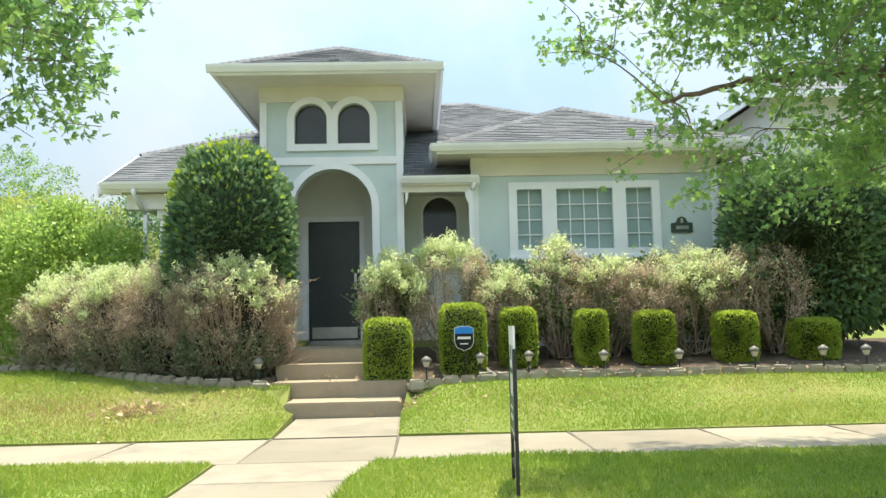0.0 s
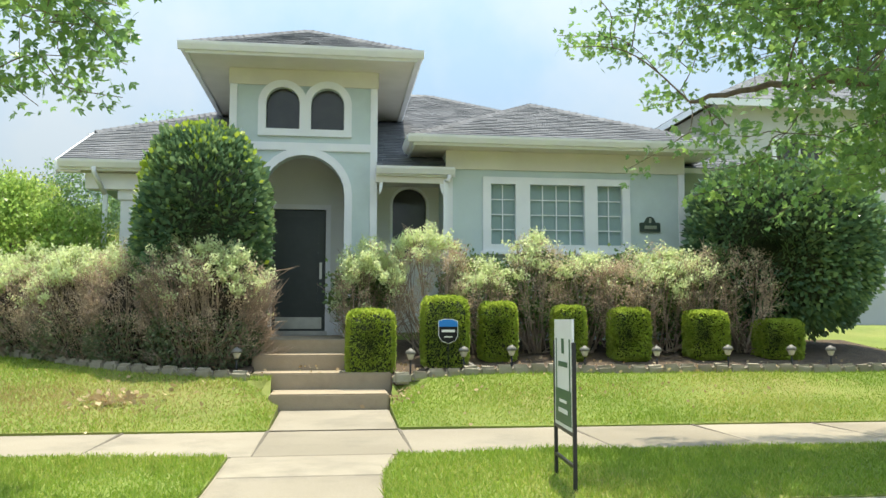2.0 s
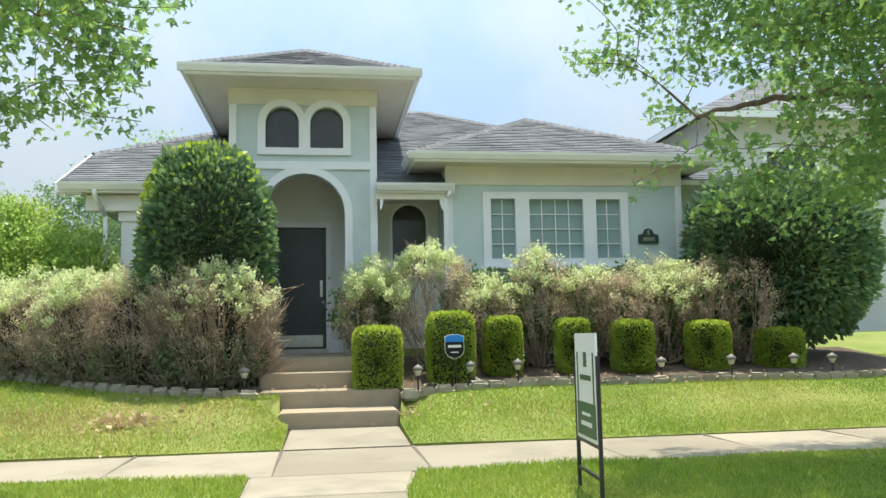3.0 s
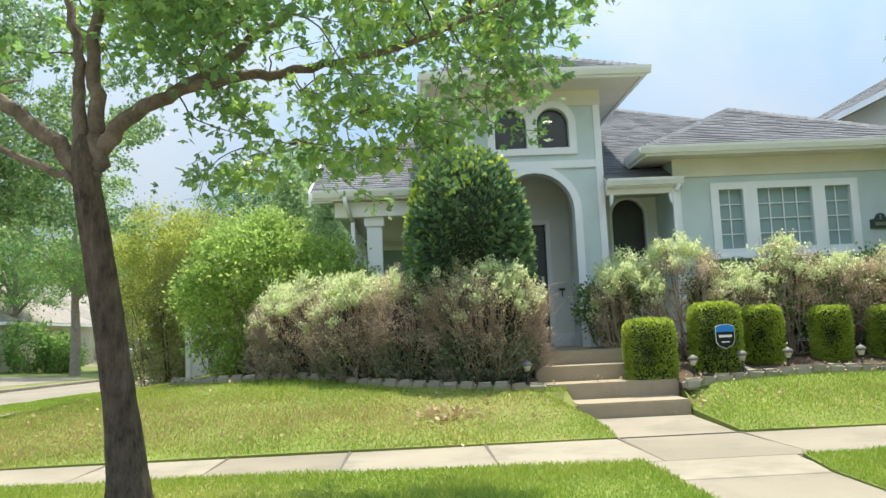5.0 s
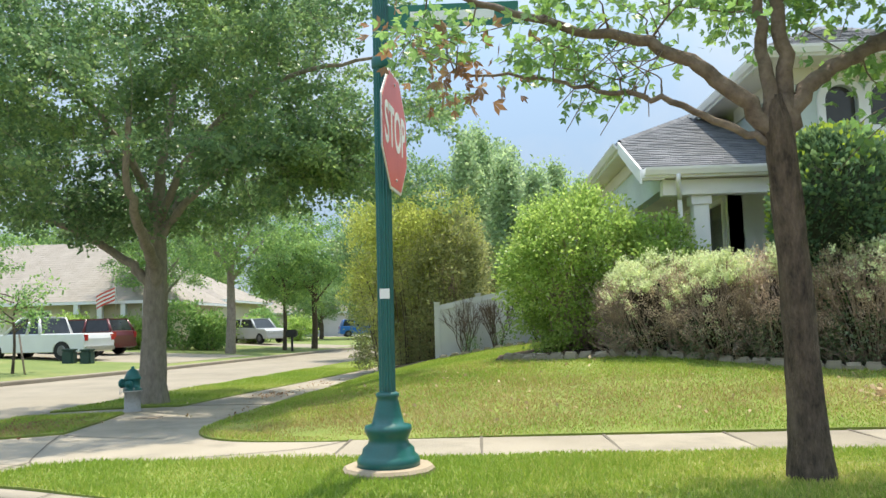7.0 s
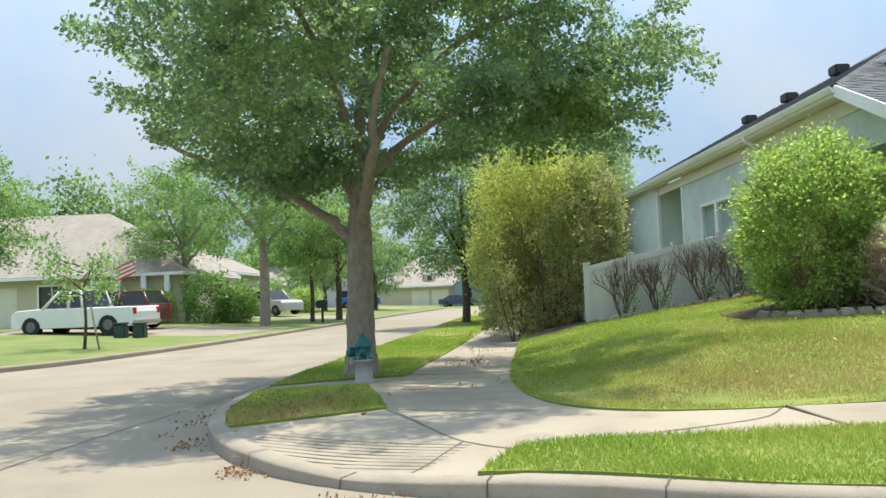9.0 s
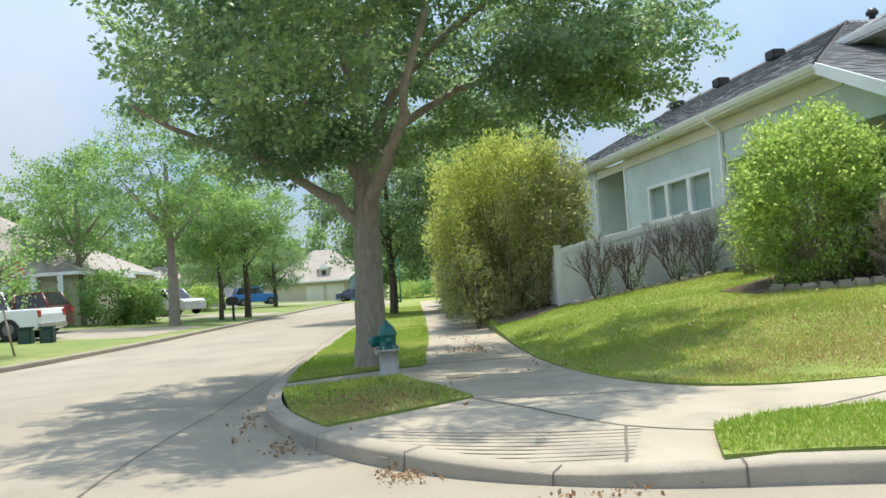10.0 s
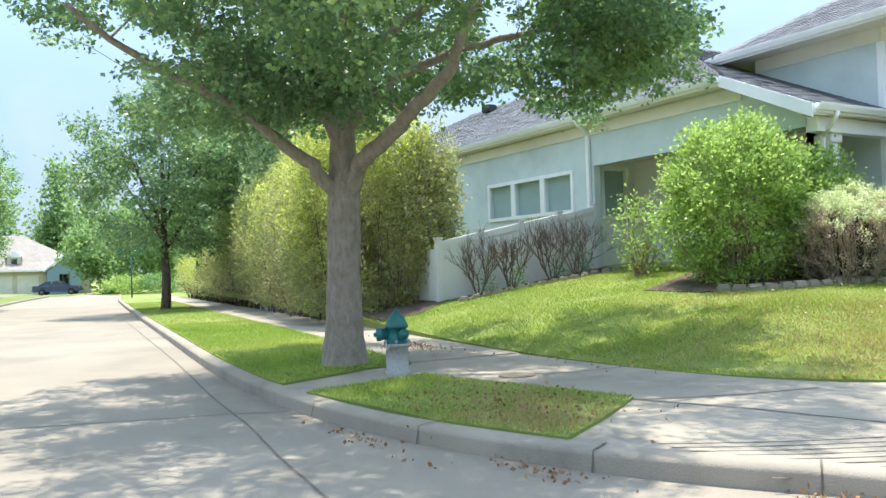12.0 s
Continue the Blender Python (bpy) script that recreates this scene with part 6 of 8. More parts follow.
stones = [stone_mesh(s) for s in range(5)]
for nm, line in (("edging", BED_L), ("edging", BED_R)):
    ed = thing("bed_edging", "scalloped pale concrete edging stones round the bed", "edging", (line[0][0], line[0][1], 0.3))
    pts = resample(line, 0.235)
    rng = random.Random(4)
    for i, p in enumerate(pts[:-1]):
        q = pts[i + 1]
        ob = new("edging_stone", stones[i % 5])
        ob.parent = ed
        ob.matrix_parent_inverse = Matrix.Translation(-ed.location)
        ob.matrix_basis = pose((p[0] + q[0]) / 2, (p[1] + q[1]) / 2, lawn_z(p[0], p[1]) + 0.03 + rng.uniform(-0.015, 0.01), rng.uniform(-6, 6), rng.uniform(-5, 5), math.degrees(math.atan2(q[1] - p[1], q[0] - p[0])) + rng.uniform(-6, 6))
ed = thing("bed_edging", "small stones edging the bed before the fence", "edging", (-7.5, 17.2, 0.6))
rng = random.Random(9)
for i, p in enumerate(resample([(-9.4, 17.55), (-8.0, 17.3), (-6.4, 17.05), (-5.6, 16.85)], 0.26)):
    ob = new("edging_stone", stones[i % 5])
    ob.parent = ed
    ob.matrix_parent_inverse = Matrix.Translation(-ed.location)
    ob.matrix_basis = pose(p[0], p[1], lawn_z(*p) + 0.03, rng.uniform(-8, 8), rng.uniform(-8, 8), rng.uniform(-30, 30)) @ Matrix.Diagonal((0.9, 0.9, 0.8, 1))

# ---- white fence ----
# white fence paint greyed down, the shade it stands in put into the colour
FENCEW = surface("shaded_white_boards", (0.55, 0.56, 0.56), (0.66, 0.66, 0.65), 0.8, 2, 60, 0.1, stain=(0.45, 0.44, 0.41), stain_amount=0.4)
fence = thing("fence", "white panelled garden fence stepping up the slope", "fence", (-9.57, 18.25, 0.3))
FA, FB = Vector((-9.57, 18.25)), Vector((-5.55, 17.85))
for i in range(5):
    p = FA.lerp(FB, i / 4)
    zb, zt = 0.30 + 0.70 * i / 4, 1.72 + 0.75 * i / 4
    bm = bmesh.new()
    box(bm, p.x - 0.065, p.x + 0.065, p.y - 0.065, p.y + 0.065, zb - 0.3, zt + 0.06, 0.008)
    box(bm, p.x - 0.085, p.x + 0.085, p.y - 0.085, p.y + 0.085, zt + 0.06, zt + 0.10, 0.01)
    part("post", bm, FENCEW, fence)
    if i < 4:
        q = FA.lerp(FB, (i + 1) / 4)
        zb2, zt2 = zb + 0.175, zt + 0.1875
        to3 = lambda u, v, d, p=p, q=q: (p.x + (q.x - p.x) * u, p.y + (q.y - p.y) * u - 0.03 + d, v)
        slab("panel", [(0.03, zb - 0.25), (0.97, zb2 - 0.25), (0.97, zt2 - 0.12), (0.03, zt - 0.12)], FENCEW, fence, (), 0.05, to3)
        to3b = lambda u, v, d, p=p, q=q: (p.x + (q.x - p.x) * u, p.y + (q.y - p.y) * u - 0.055 + d, v)
        slab("top_rail", [(0.03, zt - 0.12), (0.97, zt2 - 0.12), (0.97, zt2 + 0.02), (0.03, zt + 0.02)], FENCEW, fence, (), 0.10, to3b)
for i in range(6):
    y0 = 18.32 + 2.4 * i
    x0, x1 = -9.57 + 0.12 * i, -9.57 + 0.12 * (i + 1)
    to3 = lambda u, v, d, y0=y0, x0=x0, x1=x1: (x0 + (x1 - x0) * u + d, y0 + 2.3 * u, v + fall(y0))
    slab("panel", [(0, 0.0), (1, 0.0), (1, 1.72), (0, 1.72)], FENCEW, fence, (), 0.05, to3)
    boxes("post", [(x1 - 0.06, x1 + 0.06, y0 + 2.3, y0 + 2.42, -0.2, 1.8 + fall(y0))], FENCEW, fence)

# ---- street furniture ----
POLE = (-9.33, 5.02)
stop = thing("stop_sign", "red octagonal stop sign on an ornate green fluted pole", "road sign", (POLE[0], POLE[1], 0.13))
lathe("concrete_pad", [(0.36, -0.1), (0.37, 0.05), (0.35, 0.075)], STEPC, stop, "round concrete footing", 12, (POLE[0], POLE[1], 0.13), False)
lathe("base", [(0.25, 0.06), (0.25, 0.12), (0.235, 0.15), (0.21, 0.17), (0.205, 0.21), (0.165, 0.245), (0.155, 0.28), (0.175, 0.32), (0.19, 0.35), (0.185, 0.385), (0.13, 0.40), (0.115, 0.46), (0.09, 0.57), (0.083, 0.60), (0.095, 0.615), (0.095, 0.635), (0.07, 0.65)], GREENPOLE, stop, "flared green cast base", 32, (POLE[0], POLE[1], 0.13))
bm = bmesh.new()
rings = []
for z in (0.64, 3.95):
    rings.append([bm.verts.new((POLE[0] + (0.066 if k % 2 else 0.057) * math.cos(2 * math.pi * k / 32), POLE[1] + (0.066 if k % 2 else 0.057) * math.sin(2 * math.pi * k / 32), 0.13 + z)) for k in range(32)])
for k in range(32):
    bm.faces.new((rings[0][k], rings[0][(k + 1) % 32], rings[1][(k + 1) % 32], rings[1][k]))
bm.faces.new(rings[1])
part("pole", bm, GREENPOLE, stop, "fluted green pole")
lathe("collar", [(0.07, 0), (0.08, 0.02), (0.08, 0.08), (0.07, 0.1)], GREENPOLE, stop, "", 20, (POLE[0], POLE[1], 3.42))
lathe("finial", [(0.07, 0), (0.09, 0.03), (0.06, 0.06), (0.085, 0.12), (0.07, 0.19), (0.02, 0.24)], GREENPOLE, stop, "", 20, (POLE[0], POLE[1], 4.08))
boxes("sticker", [(POLE[0] - 0.04, POLE[0] + 0.04, POLE[1] - 0.069, POLE[1] - 0.064, 1.52, 1.60)], SIGNWHITE, stop, "small pale sticker")
SIGN_M = pose(POLE[0] + 0.095, POLE[1] + 0.0, 2.88, 0, 0, -6)


def flat_sign(name, poly, material, parent, m, x0, x1, label=""):
    """A plate in the local y-z plane between two depths."""
    ob = slab(name, poly, material, None, (), x1 - x0, lambda u, v, d: tuple(m @ Vector((x1 - d, u, v))), label)
    ob.parent = parent
    ob.matrix_parent_inverse = Matrix.Translation(-parent.location)
    return ob


def octagon(r):
    return [(r * math.cos(math.pi / 8 + k * math.pi / 4), r * math.sin(math.pi / 8 + k * math.pi / 4)) for k in range(8)]


R8 = 0.495 / math.cos(math.pi / 8)
flat_sign("sign_back", octagon(R8), CHROME, stop, SIGN_M, 0.0, 0.006, "bare metal sign back")
flat_sign("border", octagon(R8 - 0.004), SIGNWHITE, stop, SIGN_M, 0.006, 0.009, "white border")
flat_sign("sign_face", octagon(R8 - 0.028), RED, stop, SIGN_M, 0.009, 0.012, "sun-faded red sign face")


def words(name, text, size, material, parent, m, width=1.0):
    cu = bpy.data.curves.new(name, "FONT")
    cu.body, cu.size, cu.align_x, cu.align_y, cu.extrude = text, size, "CENTER", "CENTER", 0.001
    cu.offset = size * 0.018
    cu.materials.append(material)
    ob = new(name, cu)
    ob.parent = parent
    ob.matrix_parent_inverse = Matrix.Translation(-parent.location)
    ob.matrix_basis = m @ Matrix.Diagonal((width, 1, 1, 1))
    return ob


words("lettering", "STOP", 0.47, SIGNWHITE, stop, SIGN_M @ pose(0.0135, 0, 0, 90, 0, 90), 0.72)
for z in (-0.40, 0.40):
    o = lathe("bolt", [(0.014, 0), (0.014, 0.006), (0.006, 0.01)], CHROME, None, "", 8)
    o.parent = stop
    o.matrix_parent_inverse = Matrix.Translation(-stop.location)
    o.matrix_basis = SIGN_M @ pose(0.012, 0, z, 0, 90, 0)
# two street-name blades near the top of the pole
NAMEGREEN = surface("name_blade_green", (0.01, 0.13, 0.09), (0.015, 0.16, 0.11), 0.4, 4, 60, 0.0)
NAMEBLUE = surface("name_blade_pale", (0.35, 0.55, 0.62), (0.42, 0.62, 0.68), 0.35, 4, 60, 0.0)
boxes("name_blade", [(POLE[0] + 0.06, POLE[0] + 1.15, POLE[1] - 0.004, POLE[1] + 0.004, 3.76, 3.96)], NAMEGREEN, stop, "green street-name blade", 0.003)
boxes("name_bar", [(POLE[0] + 0.25, POLE[0] + 0.95, POLE[1] - 0.006, POLE[1] - 0.004, 3.82, 3.90)], SIGNWHITE, stop, "white bar")
boxes("name_blade", [(POLE[0] - 0.004, POLE[0] + 0.004, POLE[1] + 0.06, POLE[1] + 0.95, 3.50, 3.72)], NAMEBLUE, stop, "pale street-name blade", 0.003)

# fire hydrant
HY = (-14.13, 11.36, 0.125 + fall(11.36))
HYGREEN = surface("hydrant_teal_paint", (0.008, 0.11, 0.11), (0.014, 0.16, 0.15), 0.45, 10, 70, 0.1, stain=(0.02, 0.06, 0.055), stain_scale=9, stain_amount=0.5)
HYGREY = surface("hydrant_peeling_paint", (0.30, 0.30, 0.29), (0.42, 0.42, 0.40), 0.7, 14, 60, 0.2, stain=(0.16, 0.15, 0.14), stain_scale=14, stain_amount=0.9)
hyd = thing("fire_hydrant", "teal-topped fire hydrant with a peeling grey barrel", "hydrant", HY)
lathe("barrel", [(0.145, -0.05), (0.145, 0.03), (0.125, 0.035), (0.125, 0.30), (0.145, 0.305), (0.145, 0.335)], HYGREY, hyd, "peeling grey barrel", 20, HY)
lathe("bonnet", [(0.145, 0.335), (0.145, 0.36), (0.115, 0.365), (0.112, 0.50), (0.13, 0.505), (0.13, 0.53), (0.115, 0.56), (0.085, 0.63), (0.05, 0.66), (0.045, 0.67), (0.025, 0.675), (0.025, 0.71)], HYGREEN, hyd, "teal domed bonnet", 20, HY)
for nm, d, r, ln in (("outlet_cap", (-0.96, 0.28), 0.075, 0.22), ("outlet_cap", (0.05, -0.99), 0.055, 0.18), ("outlet_cap", (-0.05, 0.99), 0.055, 0.18)):
    c = Vector((HY[0], HY[1], HY[2] + 0.44))
    dv = Vector((d[0], d[1], 0))
    tubes(nm, [([tuple(c + dv * t) for t in (0.08, ln - 0.05, ln - 0.049, ln, ln + 0.001, ln + 0.035)], [r * 0.85, r * 0.85, r, r, r * 0.35, r * 0.3])], HYGREEN, hyd, "", 12)
tubes("chain", [(smooth_line([(HY[0] - 0.17, HY[1] - 0.07, HY[2] + 0.37), (HY[0] - 0.17, HY[1] - 0.09, HY[2] + 0.28), (HY[0] - 0.13, HY[1] - 0.08, HY[2] + 0.33)], 4), [0.006] * 9)], CHROME, hyd, "", 6)
for k in range(6):
    a = k * math.pi / 3
    boxes("bolt", [(HY[0] + 0.132 * math.cos(a) - 0.012, HY[0] + 0.132 * math.cos(a) + 0.012, HY[1] + 0.132 * math.sin(a) - 0.012, HY[1] + 0.132 * math.sin(a) + 0.012, HY[2] + 0.30, HY[2] + 0.375)], HYGREY, hyd)
mh = lathe("manhole_cover", [(0.19, 0.0), (0.19, 0.014), (0.175, 0.016), (0.02, 0.016)], JOINT, None, "", 24, (-13.37, 10.17, 0.122 + fall(10.17)))
tagged(mh, "small round iron cover in the pavement", "cover")

# board sign on the verge
sale = thing("yard_sign", "white and green yard sign in a black metal frame", "yard sign", (0.24, 4.0, 0.14))
M_S = Matrix.Translation((0.21, 4.27, 0)) @ pose(0, 0, 0, 0, 0, -93.5)
SW = 0.58


def in_sign(name, rows, material, label=""):
    bm = bmesh.new()
    for r in rows:
        box(bm, *r)
    bm.transform(M_S)
    return part(name, bm, material, sale, label)


SALEGREEN = surface("sign_green", (0.03, 0.10, 0.045), (0.04, 0.13, 0.06), 0.45, 4, 60, 0.0)
in_sign("panel", [(0.02, SW - 0.02, -0.008, 0.008, 0.52, 1.25)], SIGNWHITE, "white printed panel")
in_sign("post", [(-0.012, 0.012, -0.012, 0.012, -0.1, 1.1)], BLACK, "black metal post")
in_sign("post", [(SW - 0.012, SW + 0.012, -0.012, 0.012, -0.1, 1.1)], BLACK, "black metal post")
in_sign("cross_bar", [(0, SW, -0.01, 0.01, 0.50, 0.525)], BLACK)
in_sign("cross_bar", [(0, SW, -0.01, 0.01, 0.30, 0.32)], BLACK)
in_sign("printed_field", [(0.05, SW - 0.05, -0.0105, -0.0085, 0.55, 0.78)], SALEGREEN, "green printed field")
in_sign("printed_stripe", [(0.07, 0.10, -0.0105, -0.0085, 0.78, 1.12), (SW - 0.10, SW - 0.07, -0.0105, -0.0085, 0.78, 1.12)], SALEGREEN, "dark green stripe")
in_sign("emblem", [(SW / 2 - 0.04, SW / 2 + 0.04, -0.0105, -0.0085, 1.02, 1.12)], SALEGREEN, "dark emblem")
in_sign("text_bar", [(0.15, SW - 0.15, -0.0105, -0.0085, 0.93, 0.965)], SALEGREEN, "dark bar")
in_sign("text_bar", [(0.15, SW - 0.15, -0.0125, -0.0105, 0.62, 0.65), (0.18, SW - 0.18, -0.0125, -0.0105, 0.69, 0.71)], SIGNWHITE, "pale bar")

# shield-shaped yard sign in the bed
shield = thing("shield_sign", "small blue and black shield-shaped sign on a stake", "yard sign", (0.15, 9.47, 0.5))
SHK = surface("shield_black", (0.006, 0.006, 0.008), (0.012, 0.012, 0.014), 0.85, 4, 60, 0.0)
SHB = surface("shield_blue", (0.01, 0.19, 0.60), (0.015, 0.23, 0.70), 0.75, 4, 60, 0.0)
outl = [(-0.125, 0.14), (-0.055, 0.165), (0.055, 0.165), (0.125, 0.14), (0.125, -0.05), (0.09, -0.115), (0.0, -0.155), (-0.09, -0.115), (-0.125, -0.05)]
SC = (0.15, 1.09)
slab("shield_back", [(SC[0] + 1.07 * u, SC[1] + 1.06 * v) for u, v in outl], SIGNWHITE, shield, (), 0.006, front(9.456), "white rim")
slab("shield_face", [(SC[0] + u, SC[1] + v) for u, v in outl], SHK, shield, (), 0.005, front(9.45), "black face")
slab("blue_field", [(SC[0] + u, SC[1] + v) for u, v in outl[:4]] + [(SC[0] + 0.125, SC[1] + 0.07), (SC[0] - 0.125, SC[1] + 0.07)], SHB, shield, (), 0.004, front(9.4455), "blue upper field")
boxes("text_bar", [(SC[0] - 0.09, SC[0] + 0.09, 9.445, 9.449, SC[1] - 0.005, SC[1] + 0.03)], SIGNWHITE, shield, "white bar")
boxes("text_bar", [(SC[0] - 0.055, SC[0] + 0.055, 9.445, 9.449, SC[1] - 0.075, SC[1] - 0.06)], SIGNWHITE, shield, "white bar")
tubes("stake", [([(0.15, 9.47, 0.35), (0.15, 9.47, 1.1)], [0.007, 0.007])], BLACK, shield, "", 8)

# path lights along the bed
LAMPCAP = surface("weathered_lamp_plastic", (0.12, 0.115, 0.105), (0.20, 0.19, 0.175), 0.6, 8, 60, 0.05)
LENS = surface("cloudy_lens", (0.55, 0.54, 0.48), (0.65, 0.64, 0.58), 0.35, 8, 60, 0.0)


def path_light(x, y, tilt):
    z = lawn_z(x, y)
    h = 0.29
    t = thing("path_light", "weathered solar path light stuck in the bed", "garden light", (x, y, z), "path lights along the bed")
    lathe("stake", [(0.008, -0.1), (0.012, 0.0), (0.012, h - 0.11)], BLACK, t, "", 8, (x, y, z))
    lathe("lens", [(0.03, h - 0.10), (0.05, h - 0.045), (0.055, h - 0.03)], LENS, t, "cloudy lens", 12, (x, y, z))
    lathe("cap", [(0.068, h - 0.03), (0.075, h - 0.015), (0.058, h + 0.015), (0.026, h + 0.033), (0.012, h + 0.045)], LAMPCAP, t, "grey-white cap", 14, (x, y, z))
    return t


for x, y in ((-0.37, 9.32), (0.36, 9.45), (1.03, 9.5), (2.06, 9.5), (3.1, 9.5), (4.14, 9.48), (5.08, 9.45), (5.68, 9.45), (-2.62, 9.4)):
    path_light(x, y, 0)

# downspout extension lying in the bed
ext = thing("drain_hose", "pale corrugated drain hose lying in the bed", "hose", (0.55, 9.4, 0.55))
n = 22
pts = smooth_line([(0.42, 9.9, 0.66), (0.50, 9.6, 0.60), (0.60, 9.3, 0.53)], 11)
tubes("hose", [(pts, [0.055 if i % 2 else 0.047 for i in range(len(pts))])], LAMPCAP, ext, "", 12)
for dx in (0.12, 0.2):
    tubes("flap", [([(0.55 + dx, 9.5, 0.58), (0.66 + dx, 9.18, 0.50)], [0.018, 0.018])], BLACK, ext, "dark plastic edging strip", 6)

# ---- paving slabs and joints ----
pav = bpy.data.objects["pavement"]


def near_y(x):
    return 5.44 - 0.04 * (x + 2) if x < -2 else 5.44


JX = [8.0, 6.62, 5.24, 3.86, 2.48, 1.1, -0.69, -2.02, -3.43, -4.85, -6.11, -7.33, -8.59, -9.95]


def paving(name, quad, z):
    bm = bmesh.new()
    c = Vector((sum(p[0] for p in quad) / 4, sum(p[1] for p in quad) / 4))
    ins = [Vector(p) + (c - Vector(p)).normalized() * 0.009 for p in quad]
    lo = [bm.verts.new((p.x, p.y, z(p.x, p.y) - 0.02)) for p in ins]
    mi = [bm.verts.new((p.x, p.y, z(p.x, p.y) + 0.008)) for p in ins]
    hi = [bm.verts.new((*(p + (c - p).normalized() * 0.012), z(p.x, p.y) + 0.014)) for p in ins]
    bm.faces.new(hi)
    for i in range(4):
        j = (i + 1) % 4
        bm.faces.new((lo[i], lo[j], mi[j], mi[i]))
        bm.faces.new((mi[i], mi[j], hi[j], hi[i]))
    return part(name, bm, CONCRETE, pav)


pz = lambda x, y: pav_z(x, y)
for a, b in zip(JX, JX[1:]):
    paving("paving_slab", [(b, near_y(b)), (a, near_y(a)), (a, 7.05), (b, 7.05)], pz)
paving("paving_slab", [(-2.01, 7.07), (-0.70, 7.07), (-0.71, 8.53), (-2.0, 8.53)], pz)
paving("paving_slab", [(-2.18, 4.55), (-1.0, 4.55), (-0.86, 5.42), (-2.19, 5.42)], pz)
paving("paving_slab", [(-2.18, 3.49), (-1.04, 3.47), (-1.0, 4.53), (-2.18, 4.53)], pz)
LW, RW = resample(WALK_W_L, 0.05), resample(WALK_W_R, 0.05)


def at_y(line, y):
    return min(line, key=lambda p: abs(p[1] - y))


ys = [12.2 + 1.4 * i for i in range(20)]
for a, b in zip(ys, ys[1:]):
    paving("paving_slab", [at_y(LW, a), at_y(RW, a - 0.15), at_y(RW, b - 0.15), at_y(LW, b)], pz)
rows_j = [(x - 0.016, x + 0.016, near_y(x), 7.05, 0.10, 0.131) for x in JX] + [(-2.02, -0.69, 7.045, 7.075, 0.1, 0.131)]
boxes("joint_fill", rows_j, JOINT, pav, "dark soil in the joints")
# grooved ramp at the corner
RAMP_A, RAMP_B = Vector((-14.55, 5.95)), Vector((-13.28, 5.30))
u_r = (RAMP_B - RAMP_A).normalized()
v_r = Vector((-u_r.y, u_r.x))
for k in range(9):
    s = 0.06 + 0.098 * k
    p0 = RAMP_A + v_r * s - u_r * (0.2 + 0.04 * k) + Vector((0.0, 0))
    p1 = RAMP_B + v_r * s + u_r * 0.05
    bm = bmesh.new()
    w = v_r * 0.008
    vs = []
    for t in np.linspace(0, 1, 7):
        p = p0.lerp(p1, t)
        for sgn in (-1, 1):
            q = p + w * sgn
            vs.append(bm.verts.new((q.x, q.y, pav_z(q.x, q.y) + 0.003)))
    for i in range(6):
        bm.faces.new((vs[2 * i], vs[2 * i + 1], vs[2 * i + 3], vs[2 * i + 2]))
    part("ramp_groove", bm, JOINT, pav, "dark groove across the ramp")


def seam(name, pts, zf, parent, width=0.022):
    pts = smooth_line(pts, 6)
    rng = random.Random(len(pts))
    a, b = offset_line(pts, width / 2), offset_line(pts, -width / 2)
    V, F = [], []
    for p, q in zip(a, b):
        j = rng.uniform(-0.006, 0.006)
        V += [(p[0] + j, p[1], zf(p[0], p[1])), (q[0] + j, q[1], zf(q[0], q[1]))]
    for i in range(len(pts) - 1):
        F.append((2 * i, 2 * i + 1, 2 * i + 3, 2 * i + 2))
    return arrays(name, V, F, JOINT, parent, "dark sealed joint")


road = bpy.data.objects["road"]
rz = lambda x, y: fall(y) + 0.004
pz3 = lambda x, y: pav_z(x, y) + 0.004
seam("pavement_joint", [(-12.15, 7.6), (-12.7, 7.75), (-13.2, 7.95), (-13.64, 8.2)], pz3, pav)
seam("pavement_joint", [(-10.0, 7.05), (-10.4, 6.5), (-11.2, 6.1), (-12.1, 5.77)], pz3, pav)
seam("pavement_joint", [(-12.45, 5.62), (-12.9, 6.2), (-13.25, 7.1), (-13.64, 8.2)], pz3, pav)
seam("pavement_joint", [(-13.28, 5.25), (-13.0, 5.95), (-12.9, 6.2)], pz3, pav)
kerb_ob = bpy.data.objects["kerb"]
for i in range(4, len(KERB) - 30, 5):
    (ax, ay), (bx, by) = KERB[i], offset_line(KERB, -0.175)[i]
    pts = [(ax - 0.02 * (bx - ax) / 0.175, ay - 0.02 * (by - ay) / 0.175)] + [(ax + (bx - ax) * u, ay + (by - ay) * u) for u in (0.02, 0.05, 0.5, 1.0)]
    V, F = [], []
    tx, ty = -(by - ay) / 0.175 * 0.006, (bx - ax) / 0.175 * 0.006
    for (px, py), z in zip(pts, (-0.02, 0.092, 0.124, 0.133, 0.139)):
        dip = max(0.0, 1 - abs((px + 13.6) * 0.8 - (py - 5.3) * 0.55) / 1.1) if -15.2 < px < -12.2 and py < 7 else 0.0
        zz = fall(py) + z - dip * 0.55 * max(0.0, z - 0.02) + 0.003
        V += [(px - tx, py - ty, zz), (px + tx, py + ty, zz)]
    for k in range(4):
        F.append((2 * k, 2 * k + 1, 2 * k + 3, 2 * k + 2))
    arrays("kerb_joint", V, F, JOINT, kerb_ob, "dark joint across the kerb")
seam("pavement_joint", [(-12.1, 9.9), (-12.9, 10.0), (-13.9, 10.1)], pz3, pav)

